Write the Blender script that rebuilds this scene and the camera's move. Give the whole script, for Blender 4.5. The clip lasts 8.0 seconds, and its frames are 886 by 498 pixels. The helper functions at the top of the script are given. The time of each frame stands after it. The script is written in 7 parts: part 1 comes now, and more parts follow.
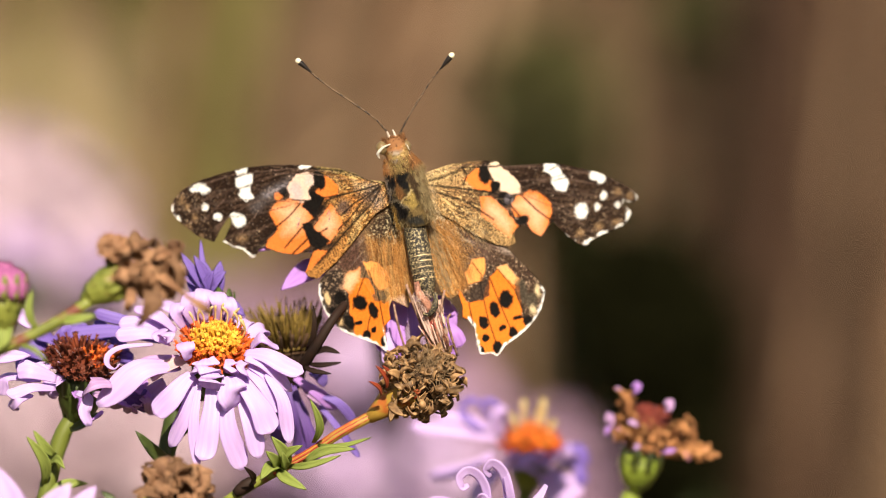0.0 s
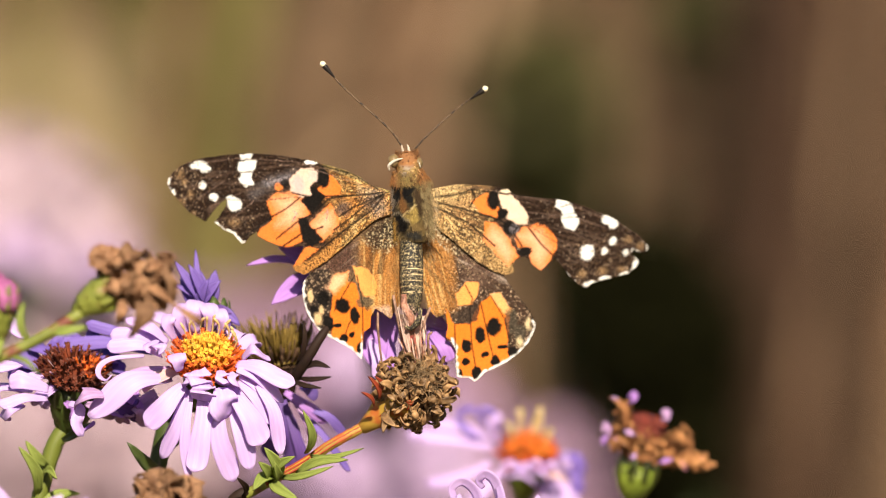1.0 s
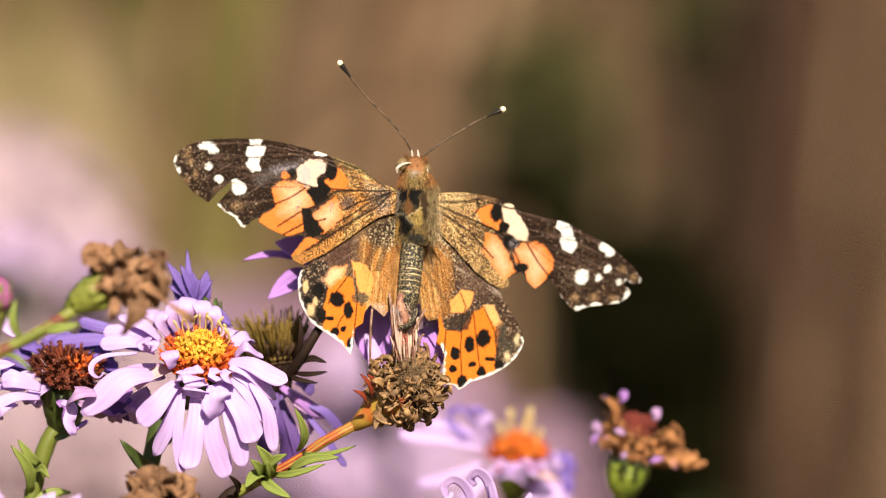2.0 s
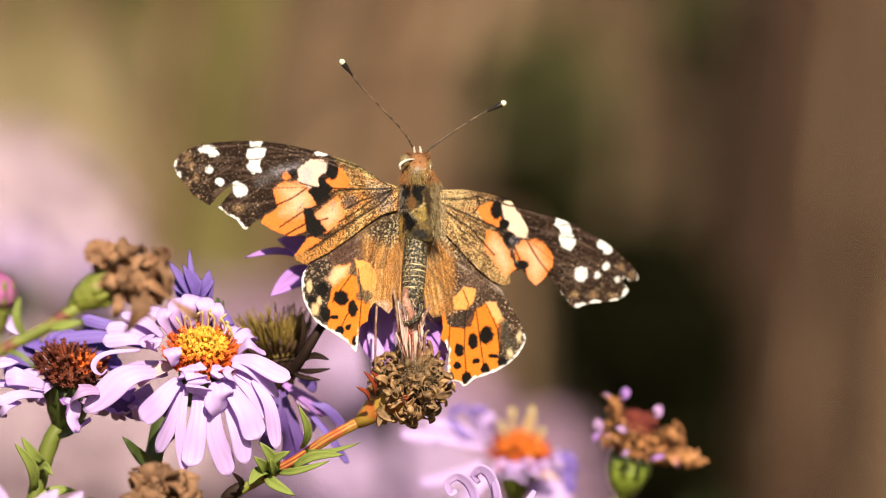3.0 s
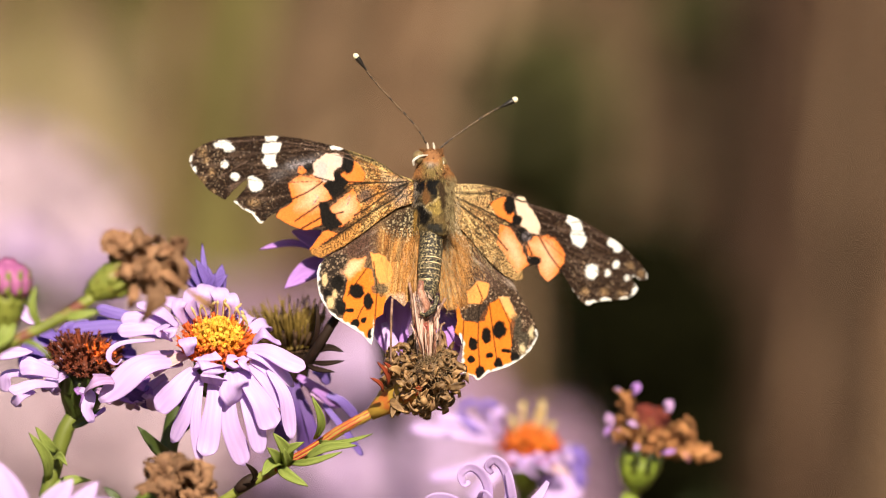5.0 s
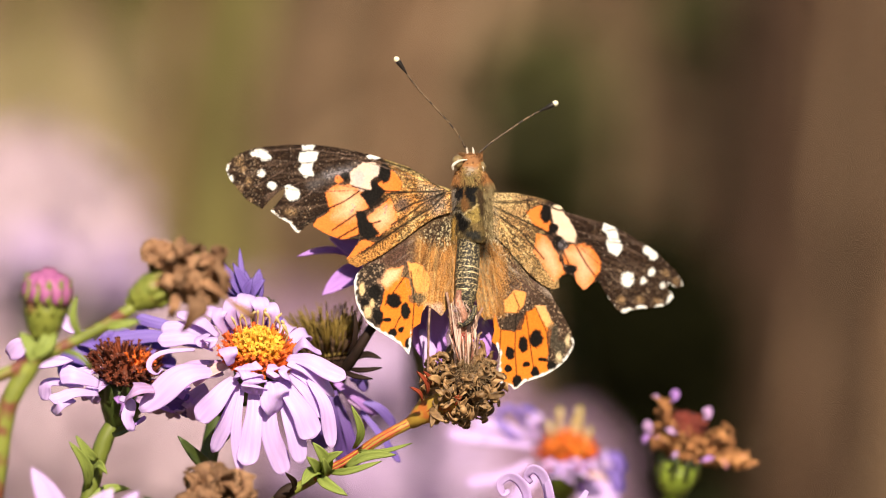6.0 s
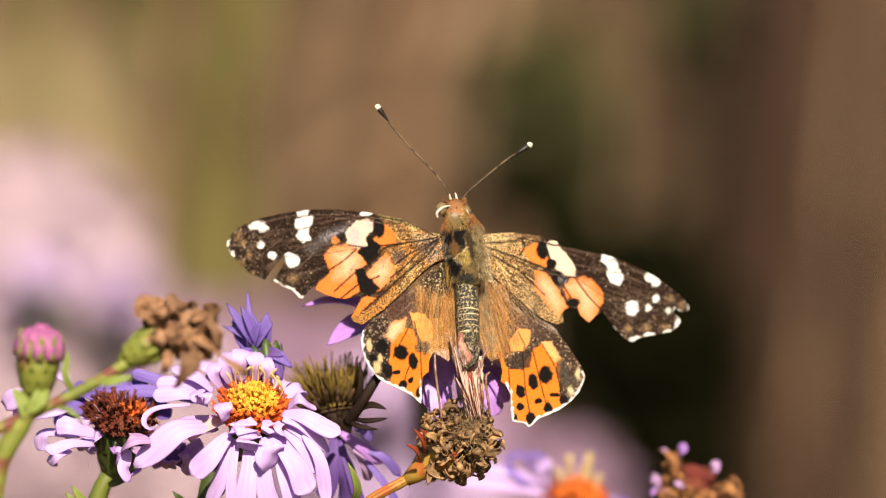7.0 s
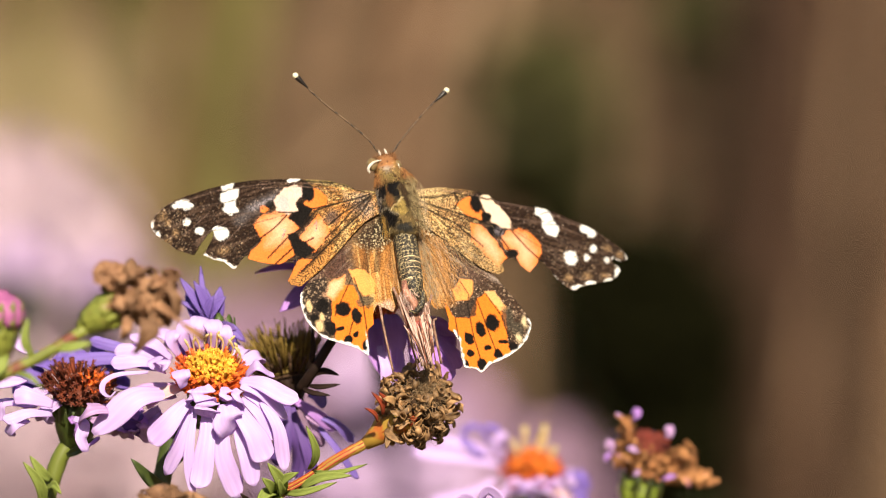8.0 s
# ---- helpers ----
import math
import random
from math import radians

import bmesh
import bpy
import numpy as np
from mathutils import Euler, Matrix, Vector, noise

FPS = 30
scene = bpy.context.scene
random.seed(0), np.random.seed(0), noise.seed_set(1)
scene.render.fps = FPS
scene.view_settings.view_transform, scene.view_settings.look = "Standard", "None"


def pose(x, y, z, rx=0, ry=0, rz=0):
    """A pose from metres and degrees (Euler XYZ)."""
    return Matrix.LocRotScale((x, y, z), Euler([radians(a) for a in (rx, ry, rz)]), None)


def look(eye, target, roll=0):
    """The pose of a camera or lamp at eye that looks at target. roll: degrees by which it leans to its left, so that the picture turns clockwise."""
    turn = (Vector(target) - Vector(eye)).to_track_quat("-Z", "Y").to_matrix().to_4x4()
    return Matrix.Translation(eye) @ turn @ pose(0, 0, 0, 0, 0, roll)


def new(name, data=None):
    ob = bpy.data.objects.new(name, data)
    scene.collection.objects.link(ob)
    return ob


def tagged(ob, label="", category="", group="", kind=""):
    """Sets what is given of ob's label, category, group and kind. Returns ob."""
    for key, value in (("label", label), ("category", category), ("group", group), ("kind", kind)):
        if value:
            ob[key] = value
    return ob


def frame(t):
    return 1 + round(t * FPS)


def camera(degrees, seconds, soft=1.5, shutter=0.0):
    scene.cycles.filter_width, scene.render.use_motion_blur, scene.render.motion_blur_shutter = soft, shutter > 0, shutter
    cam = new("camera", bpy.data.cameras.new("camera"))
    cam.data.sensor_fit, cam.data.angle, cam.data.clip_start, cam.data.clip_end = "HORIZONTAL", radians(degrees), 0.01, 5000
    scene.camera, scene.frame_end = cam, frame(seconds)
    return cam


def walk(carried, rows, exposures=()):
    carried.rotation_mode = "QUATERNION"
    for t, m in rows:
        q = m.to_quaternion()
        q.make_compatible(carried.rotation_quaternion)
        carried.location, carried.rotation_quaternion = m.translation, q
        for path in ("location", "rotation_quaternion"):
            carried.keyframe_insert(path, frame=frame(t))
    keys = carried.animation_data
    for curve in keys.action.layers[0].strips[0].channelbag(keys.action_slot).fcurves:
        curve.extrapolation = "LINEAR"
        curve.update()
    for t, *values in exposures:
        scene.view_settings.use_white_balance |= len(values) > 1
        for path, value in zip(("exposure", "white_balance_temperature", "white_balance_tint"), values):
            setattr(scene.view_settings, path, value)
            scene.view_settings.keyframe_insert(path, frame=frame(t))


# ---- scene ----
cam = camera(8.0, 8.0, soft=1.0)

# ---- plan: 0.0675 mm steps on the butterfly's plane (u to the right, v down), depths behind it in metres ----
STEP, EYE, RISE = 6.75e-5, 0.757, 0.85


def at(u, v, d=0.0):
    """A place by its steps right and down and its depth behind the butterfly's plane."""
    k = STEP * (EYE + d) / EYE
    return Vector(((u - 784) * k, d, RISE + (441 - v) * k))


walk(cam, [(0.0, pose(0, -EYE, RISE, 90, 0, 0)), (8.0, pose(0, -EYE, RISE, 90, 0, 0))])
cam.data.dof.use_dof = True
cam.data.dof.focus_distance = EYE - 0.002
cam.data.dof.aperture_fstop = 17.0

# ---- light ----
SUN_FROM = Vector((0.10, -0.82, 0.54)).normalized()
world = bpy.data.worlds.new("sky")
scene.world = world
world.use_nodes = True
wn = world.node_tree.nodes
sky = wn.new("ShaderNodeTexSky")
sky.sky_type = "NISHITA"
sky.sun_disc = False
sky.sun_elevation = math.asin(SUN_FROM.z)
sky.sun_rotation = math.atan2(SUN_FROM.x, SUN_FROM.y)
wn["Background"].inputs["Strength"].default_value = 0.05
world.node_tree.links.new(sky.outputs[0], wn["Background"].inputs["Color"])
lamp = bpy.data.lights.new("sun", "SUN")
lamp.energy, lamp.angle, lamp.color = 5.0, radians(0.6), (1.0, 0.866, 0.675)
sun = new("sun", lamp)
sun.matrix_world = look(SUN_FROM * 20, (0, 0, 0))
scene.view_settings.exposure = 0.69


# ---- materials ----
def material(name, colour, dark=None, rough=0.6, spec=0.3, grain=1500.0, bump=0.3, through_light=0.0, island=0.0, by_uv=False,
             stretch=(1, 1, 1), sheen=0.0, metal=0.0, spots=None, contrast=(0.3, 0.7), bump_mm=0.1, each=0.0):
    """Two tones mixed by grain of two sizes, relief by the same grain, some light let through."""
    m = bpy.data.materials.new(name)
    m.use_nodes = True
    n, l = m.node_tree.nodes, m.node_tree.links
    b = n["Principled BSDF"]
    co = n.new("ShaderNodeTexCoord")
    mp = n.new("ShaderNodeMapping")
    mp.inputs["Scale"].default_value = stretch
    l.new(co.outputs["UV" if by_uv else "Object"], mp.inputs["Vector"])
    fine = n.new("ShaderNodeTexNoise")
    fine.inputs["Scale"].default_value, fine.inputs["Detail"].default_value = grain, 4
    l.new(mp.outputs[0], fine.inputs["Vector"])
    wide = n.new("ShaderNodeTexNoise")
    wide.inputs["Scale"].default_value, wide.inputs["Detail"].default_value = grain * 0.22, 2
    l.new(mp.outputs[0], wide.inputs["Vector"])
    add = n.new("ShaderNodeMath")
    add.operation = "MULTIPLY_ADD"
    add.inputs[1].default_value = 0.5
    l.new(fine.outputs["Fac"], add.inputs[0])
    half = n.new("ShaderNodeMath")
    half.operation = "MULTIPLY"
    half.inputs[1].default_value = 0.5
    l.new(wide.outputs["Fac"], half.inputs[0])
    l.new(half.outputs[0], add.inputs[2])
    ramp = n.new("ShaderNodeValToRGB")
    ramp.color_ramp.elements[0].position, ramp.color_ramp.elements[1].position = contrast
    dark = dark or tuple(c * 0.55 for c in colour)
    ramp.color_ramp.elements[0].color, ramp.color_ramp.elements[1].color = (*dark, 1), (*colour, 1)
    l.new(add.outputs[0], ramp.inputs["Fac"])
    out = ramp.outputs["Color"]
    if spots:
        sp = n.new("ShaderNodeTexNoise")
        sp.inputs["Scale"].default_value = spots[1]
        l.new(co.outputs["Object"], sp.inputs["Vector"])
        sr = n.new("ShaderNodeMapRange")
        sr.inputs["From Min"].default_value, sr.inputs["From Max"].default_value = spots[2], spots[2] + 0.12
        l.new(sp.outputs["Fac"], sr.inputs["Value"])
        mix = n.new("ShaderNodeMix")
        mix.data_type = "RGBA"
        l.new(sr.outputs[0], mix.inputs["Factor"])
        l.new(out, mix.inputs["A"])
        mix.inputs["B"].default_value = (*spots[0], 1)
        out = mix.outputs["Result"]
    if island or each:
        geo = n.new("ShaderNodeObjectInfo" if each else "ShaderNodeNewGeometry")
        hsv = n.new("ShaderNodeHueSaturation")
        vr = n.new("ShaderNodeMapRange")
        vr.inputs["To Min"].default_value, vr.inputs["To Max"].default_value = 1 - island - each, 1 + island + each
        l.new(geo.outputs["Random" if each else "Random Per Island"], vr.inputs["Value"])
        l.new(vr.outputs[0], hsv.inputs["Value"])
        l.new(out, hsv.inputs["Color"])
        out = hsv.outputs["Color"]
    l.new(out, b.inputs["Base Color"])
    b.inputs["Roughness"].default_value = rough
    b.inputs["Specular IOR Level"].default_value = spec
    b.inputs["Sheen Weight"].default_value = sheen
    b.inputs["Metallic"].default_value = metal
    if bump:
        bp = n.new("ShaderNodeBump")
        bp.inputs["Strength"].default_value, bp.inputs["Distance"].default_value = bump, bump_mm * 0.001
        l.new(add.outputs[0], bp.inputs["Height"])
        l.new(bp.outputs[0], b.inputs["Normal"])
    if through_light:
        tr = n.new("ShaderNodeBsdfTranslucent")
        l.new(out, tr.inputs["Color"])
        mx = n.new("ShaderNodeMixShader")
        mx.inputs["Fac"].default_value = through_light
        l.new(b.outputs[0], mx.inputs[1])
        l.new(tr.outputs[0], mx.inputs[2])
        l.new(mx.outputs[0], n["Material Output"].inputs["Surface"])
    return m


PETAL = material("petal_lavender", (0.77, 0.565, 0.93), (0.61, 0.41, 0.82), rough=0.55, grain=6, by_uv=True, stretch=(5, 0.5, 1), bump=0.35, through_light=0.32, contrast=(0.3, 0.65))
# the next two also serve shaded rays, with the shade in the colour
PETAL_BLUE = material("petal_blue_violet_and_shaded", (0.28, 0.185, 0.58), (0.17, 0.10, 0.44), rough=0.55, grain=6, by_uv=True, stretch=(5, 0.5, 1), bump=0.3, through_light=0.25)
PETAL_INK = material("petal_ink_violet_and_shaded", (0.23, 0.145, 0.50), (0.14, 0.08, 0.36), rough=0.55, grain=6, by_uv=True, stretch=(5, 0.5, 1), bump=0.3, through_light=0.22)
PETAL_DEEP = material("petal_violet", (0.56, 0.31, 0.77), (0.40, 0.18, 0.60), rough=0.55, grain=6, by_uv=True, stretch=(5, 0.5, 1), bump=0.3, through_light=0.25)
# darkest violet, also for shaded rays, whose shade is put into the colour
PETAL_DIM = material("petal_dark_and_shaded_violet", (0.18, 0.09, 0.36), (0.095, 0.05, 0.22), rough=0.55, grain=6, by_uv=True, stretch=(5, 0.5, 1), bump=0.3, through_light=0.2)
PETAL_OLD = material("petal_withering", (0.62, 0.42, 0.72), (0.42, 0.22, 0.46), rough=0.6, grain=6, by_uv=True, stretch=(5, 0.5, 1), bump=0.4, through_light=0.2, spots=((0.50, 0.28, 0.34), 700, 0.66))
DRY = material("dry_petal", (0.47, 0.265, 0.145), (0.15, 0.07, 0.038), rough=0.75, grain=1300, bump=0.6, through_light=0.22, each=0.40)
DRY_RUST = material("dry_petal_rust", (0.53, 0.27, 0.10), (0.24, 0.085, 0.04), rough=0.75, grain=1300, bump=0.6, through_light=0.12, each=0.40, spots=((0.42, 0.16, 0.36), 300, 0.58))
DARK_CORE = material("dry_core", (0.10, 0.055, 0.028), (0.03, 0.016, 0.01), rough=0.9, grain=1500, bump=0.5)
HUSK = material("dry_floret_husk", (0.48, 0.285, 0.125), (0.07, 0.032, 0.015), rough=0.6, grain=1700, bump=0.7, spec=0.4, each=0.45)
PAPPUS = material("dry_pappus", (0.30, 0.20, 0.11), (0.12, 0.075, 0.035), rough=0.6, grain=1700, bump=0, island=0.5)
STALK = material("stalk_green_maroon", (0.26, 0.28, 0.05), (0.12, 0.14, 0.025), rough=0.45, spec=0.4, grain=700, bump=0.25, spots=((0.17, 0.055, 0.035), 330, 0.50))
STALK_DARK = material("stalk_dark_green", (0.13, 0.155, 0.026), (0.035, 0.045, 0.011), rough=0.45, spec=0.4, grain=500, bump=0.25, contrast=(0.42, 0.58))
MAROON_STEM = material("stem_maroon", (0.034, 0.018, 0.013), (0.014, 0.009, 0.007), rough=0.6, spec=0.12, grain=700, bump=0.25)
YELLOW = material("floret_yellow", (0.92, 0.62, 0.08), (0.82, 0.36, 0.03), rough=0.5, grain=1500, bump=0.2, island=0.3, through_light=0.15)
ORANGE = material("floret_orange", (0.80, 0.18, 0.025), (0.56, 0.07, 0.018), rough=0.5, grain=1500, bump=0.2, island=0.35, through_light=0.15)
RUST = material("floret_rust", (0.20, 0.04, 0.014), (0.045, 0.012, 0.007), rough=0.55, grain=1500, bump=0.2, island=0.45)
GLOW = material("floret_amber", (0.90, 0.40, 0.035), (0.74, 0.20, 0.02), rough=0.5, grain=1500, bump=0.2, island=0.35, through_light=0.15)
GLOW_RED = material("floret_orange_mixed", (0.86, 0.27, 0.03), (0.50, 0.06, 0.015), rough=0.5, grain=700, bump=0.2, island=0.5, through_light=0.15)
FIERY = material("floret_red", (0.62, 0.10, 0.02), (0.40, 0.045, 0.015), rough=0.5, grain=1500, bump=0.2, island=0.35, through_light=0.1)
OCHRE = material("floret_ochre", (0.33, 0.23, 0.05), (0.12, 0.07, 0.022), rough=0.6, grain=1500, bump=0.2, island=0.35, through_light=0.2)
STRAW = material("stamen_straw", (0.84, 0.69, 0.36), (0.66, 0.46, 0.18), rough=0.6, grain=1500, bump=0.2, through_light=0.2)
GREEN = material("stem_green", (0.19, 0.24, 0.035), (0.075, 0.10, 0.018), rough=0.45, spec=0.4, grain=700, bump=0.25, stretch=(1, 1, 0.3))
LEAF = material("leaf_green", (0.37, 0.43, 0.11), (0.15, 0.20, 0.04), rough=0.55, spec=0.2, grain=8, by_uv=True, stretch=(3, 1, 1), bump=0.3, through_light=0.25)
DARK_STEM = material("stem_dark_green", (0.07, 0.10, 0.022), (0.028, 0.04, 0.012), rough=0.45, spec=0.4, grain=700, bump=0.25)
AMBER = material("stem_amber", (0.48, 0.29, 0.05), (0.25, 0.16, 0.03), rough=0.45, spec=0.3, grain=600, bump=0.4, spots=((0.44, 0.13, 0.03), 420, 0.50))
RIB_RED = material("stem_rib_red", (0.40, 0.07, 0.02), (0.24, 0.03, 0.015), rough=0.45, grain=900, bump=0.3)
TIP_RED = material("bract_red", (0.34, 0.06, 0.025), (0.16, 0.03, 0.015), rough=0.45, grain=900, bump=0.3)
BUD_PINK = material("bud_pink", (0.60, 0.21, 0.45), (0.24, 0.05, 0.17), rough=0.55, grain=6, by_uv=True, stretch=(4, 0.6, 1), bump=0.3, through_light=0.15)
PEACH = material("petal_peach", (0.72, 0.46, 0.36), (0.64, 0.42, 0.56), rough=0.6, grain=6, by_uv=True, stretch=(5, 0.5, 1), bump=0.35, through_light=0.2)
CRIMSON = material("floret_crimson", (0.30, 0.06, 0.04), (0.11, 0.02, 0.016), rough=0.6, grain=1500, bump=0.2, island=0.4)
LIME = material("cup_lime_green", (0.27, 0.33, 0.04), (0.10, 0.14, 0.02), rough=0.5, spec=0.3, grain=700, bump=0.25)

SOIL = material("soil_and_litter", (0.16, 0.105, 0.06), (0.06, 0.04, 0.022), rough=0.95, grain=9, bump=0.6, bump_mm=30, spec=0.1)


def plant(name, colour, dark=None, island=0.35, t=0.25, spec=0.2):
    return material(name, colour, dark, rough=0.7, spec=spec, grain=60, bump=0, island=island, through_light=t)


REED = plant("dry_reed", (0.34, 0.225, 0.14), (0.20, 0.13, 0.078))
REED_RED = plant("dry_reed_red_brown", (0.23, 0.125, 0.07), (0.12, 0.065, 0.036))
REED_DARK = plant("dry_reed_dark", (0.115, 0.066, 0.042), (0.06, 0.034, 0.022))
GRASS_PALE = plant("grass_pale", (0.50, 0.40, 0.22), (0.35, 0.27, 0.15))
GRASS_OLIVE = plant("grass_olive", (0.22, 0.19, 0.06), (0.12, 0.10, 0.035))
LEAF_OLIVE = plant("shrub_leaf_olive", (0.085, 0.08, 0.026), (0.045, 0.043, 0.016))
# near black: the thicket's deep shade is put into this leaf colour
LEAF_SHADE = plant("shrub_leaf_shade", (0.0085, 0.0085, 0.0035), (0.005, 0.005, 0.002), t=0.0, spec=0.0)
BLOOM = plant("far_bloom_lavender", (0.40, 0.255, 0.37), (0.29, 0.18, 0.27))
BLOOM_LILAC = plant("far_bloom_lilac", (0.60, 0.44, 0.66), (0.46, 0.33, 0.52))
BLOOM_PINK = plant("far_bloom_pink", (0.60, 0.455, 0.525), (0.46, 0.345, 0.40))


# ---- shapes ----
def thing(name, place, label="", category="", group="", kind=""):
    ob = new(name)
    ob.empty_display_size = 0.003
    ob.location = place
    return tagged(ob, label, category, group, kind)


def origin_of(ob):
    while ob.parent:
        ob = ob.parent
    return ob.location


def part(name, verts, faces, mat, parent=None, label="", smooth=True, uv=None, kind=""):
    """One mesh object from points in the world, under a thing or under a part of one."""
    o = np.array(origin_of(parent)) if parent else np.zeros(3)
    me = bpy.data.meshes.new(name)
    me.from_pydata((np.asarray(verts, float).reshape(-1, 3) - o).tolist(), [], [tuple(map(int, f)) for f in faces])
    if smooth:
        me.polygons.foreach_set("use_smooth", [True] * len(me.polygons))
    if uv is not None:
        lay = me.uv_layers.new(name="along")
        idx = np.zeros(len(me.loops), int)
        me.loops.foreach_get("vertex_index", idx)
        lay.data.foreach_set("uv", np.asarray(uv, float)[idx].ravel())
    me.materials.append(mat)
    me.update()
    ob = new(name, me)
    if parent:
        ob.parent = parent
    return tagged(ob, label, kind=kind)


def sheet(grid, thick):
    """A thin closed skin on a grid of points; also its run across and along."""
    g = np.asarray(grid, float)
    a, b = g.shape[:2]
    n = np.cross(np.gradient(g, axis=0), np.gradient(g, axis=1))
    n /= np.linalg.norm(n, axis=2, keepdims=True) + 1e-12
    v = np.concatenate([(g + n * thick / 2).reshape(-1, 3), (g - n * thick / 2).reshape(-1, 3)])
    f, k = [], a * b
    for i in range(a - 1):
        for j in range(b - 1):
            q = (i * b + j, (i + 1) * b + j, (i + 1) * b + j + 1, i * b + j + 1)
            f += [q, tuple(k + x for x in reversed(q))]
    ring = [j for j in range(b)] + [i * b + b - 1 for i in range(1, a)] + [(a - 1) * b + j for j in range(b - 2, -1, -1)] + [i * b for i in range(a - 2, 0, -1)]
    for p, q in zip(ring, ring[1:] + ring[:1]):
        f.append((p, q, q + k, p + k))
    ii, jj = np.meshgrid(np.linspace(0, 1, a), np.linspace(0, 1, b), indexing="ij")
    uv = np.stack([jj.ravel(), ii.ravel()], 1)
    return v, f, np.concatenate([uv, uv])


def tube(path, radii, n=8, seed=0, lumps=0.0):
    p = np.array([tuple(x) for x in path], float)
    r = np.broadcast_to(np.asarray(radii, float), len(p))
    d = np.gradient(p, axis=0)
    d /= np.linalg.norm(d, axis=1, keepdims=True) + 1e-15
    side = np.cross(d[0], (0.3, 0.9, 0.2))
    v, f, rng = [], [], np.random.RandomState(seed)
    for i in range(len(p)):
        side = side - d[i] * np.dot(side, d[i])
        side /= np.linalg.norm(side)
        other = np.cross(d[i], side)
        for j in range(n):
            a = 2 * math.pi * j / n
            v.append(p[i] + r[i] * (1 + lumps * (rng.rand() - 0.5)) * (side * math.cos(a) + other * math.sin(a)))
    for i in range(len(p) - 1):
        for j in range(n):
            f.append((i * n + j, i * n + (j + 1) % n, (i + 1) * n + (j + 1) % n, (i + 1) * n + j))
    f += [tuple(reversed(range(n))), tuple((len(p) - 1) * n + j for j in range(n))]
    return np.array(v), f


def smooth_path(points, n=24):
    """A soft curve through a few points (Catmull-Rom)."""
    p = [np.array(tuple(q), float) for q in points]
    p = [2 * p[0] - p[1]] + p + [2 * p[-1] - p[-2]]
    out, spans = [], len(p) - 3
    for k in range(n + 1):
        s = k / n * spans
        i = min(int(s), spans - 1)
        t = s - i
        a, b, c, d = p[i:i + 4]
        out.append(0.5 * (2 * b + (c - a) * t + (2 * a - 5 * b + 4 * c - d) * t ** 2 + (3 * b - a - 3 * c + d) * t ** 3))
    return np.array(out)


def blob(centre, axis, profile, n=14, lumps=0.0, seed=0):
    """A turned body: (way along the axis, radius) in metres."""
    c, a = Vector(centre), Vector(axis).normalized()
    return tube([c + a * h for h, _ in profile], [max(r, 1e-6) for _, r in profile], n, seed, lumps)


def petal_grid(base, out, up, length, width, e0, e1, curl=0.0, curl_at=0.6, cup=0.12, twist=0.0, sway=0.0, nl=14, nw=6, tip=2.2, narrow=0.42):
    """A strap-shaped petal: leaves the base at e0 degrees over the disc's plane, ends at e1, then rolls by curl."""
    out, up = np.array(tuple(out)), np.array(tuple(up))
    side = np.cross(out, up)
    p, g = np.array(tuple(base)), []
    for i in range(nl):
        s = i / (nl - 1)
        th = radians(e0 + (e1 - e0) * s + curl * max(0.0, (s - curl_at) / (1 - curl_at)) ** 1.2)
        go = out * math.cos(th) + up * math.sin(th) + side * sway * s
        nrm = up * math.cos(th) - out * math.sin(th)
        if i:
            p = p + go * length / (nl - 1)
        w = width * (narrow + (1 - narrow) * math.sin(min(s / 0.55, 1) * math.pi / 2))
        if s > 0.72:
            w *= max(0.06, 1 - ((s - 0.72) / 0.29) ** tip) ** 0.5
        tw = radians(twist) * s
        sd = side * math.cos(tw) + nrm * math.sin(tw)
        nn = nrm * math.cos(tw) - side * math.sin(tw)
        g.append([p + sd * c * w / 2 + nn * (cup * w * (c * c - 0.4) - 0.03 * w * math.cos(c * 9)) for c in np.linspace(-1, 1, nw)])
    return np.array(g)


def crumple(grid, amount, seed):
    """Folds and creases for a dry scrap; amount in metres."""
    g = np.asarray(grid, float)
    rng = np.random.RandomState(seed)
    a = rng.normal(0, 1, g.shape)
    a[1:-1] = (a[1:-1] * 2 + a[:-2] + a[2:]) / 3
    return g + a * amount


def leaf_between(base, tip, width, bend, parent, mat, name="leaf", label="", face=(0, -1, 0.35), creased=0.0):
    """A narrow leaf from base to tip, arched by bend."""
    b, t = np.array(tuple(base)), np.array(tuple(tip))
    run = t - b
    ln = np.linalg.norm(run)
    f = np.array(face, float)
    side = np.cross(run / ln, f)
    side /= np.linalg.norm(side)
    up = np.cross(side, run / ln)
    g = []
    for i in range(9):
        s = i / 8
        w = width * (math.sin(math.pi * min(1, 0.12 + s * 0.88)) ** 0.7 + 0.02)
        c0 = b + run * s + side * bend * ln * math.sin(math.pi * s) + up * 0.12 * ln * math.sin(math.pi * s)
        g.append([c0 + side * c * w / 2 + up * 0.22 * w * c * c for c in np.linspace(-1, 1, 5)])
    v, fc, uv = sheet(crumple(g, creased * width, int(width * 1e7) % 999) if creased else g, 0.00018 if not creased else 0.00008)
    return part(name, v, fc, mat, parent, label, uv=uv)


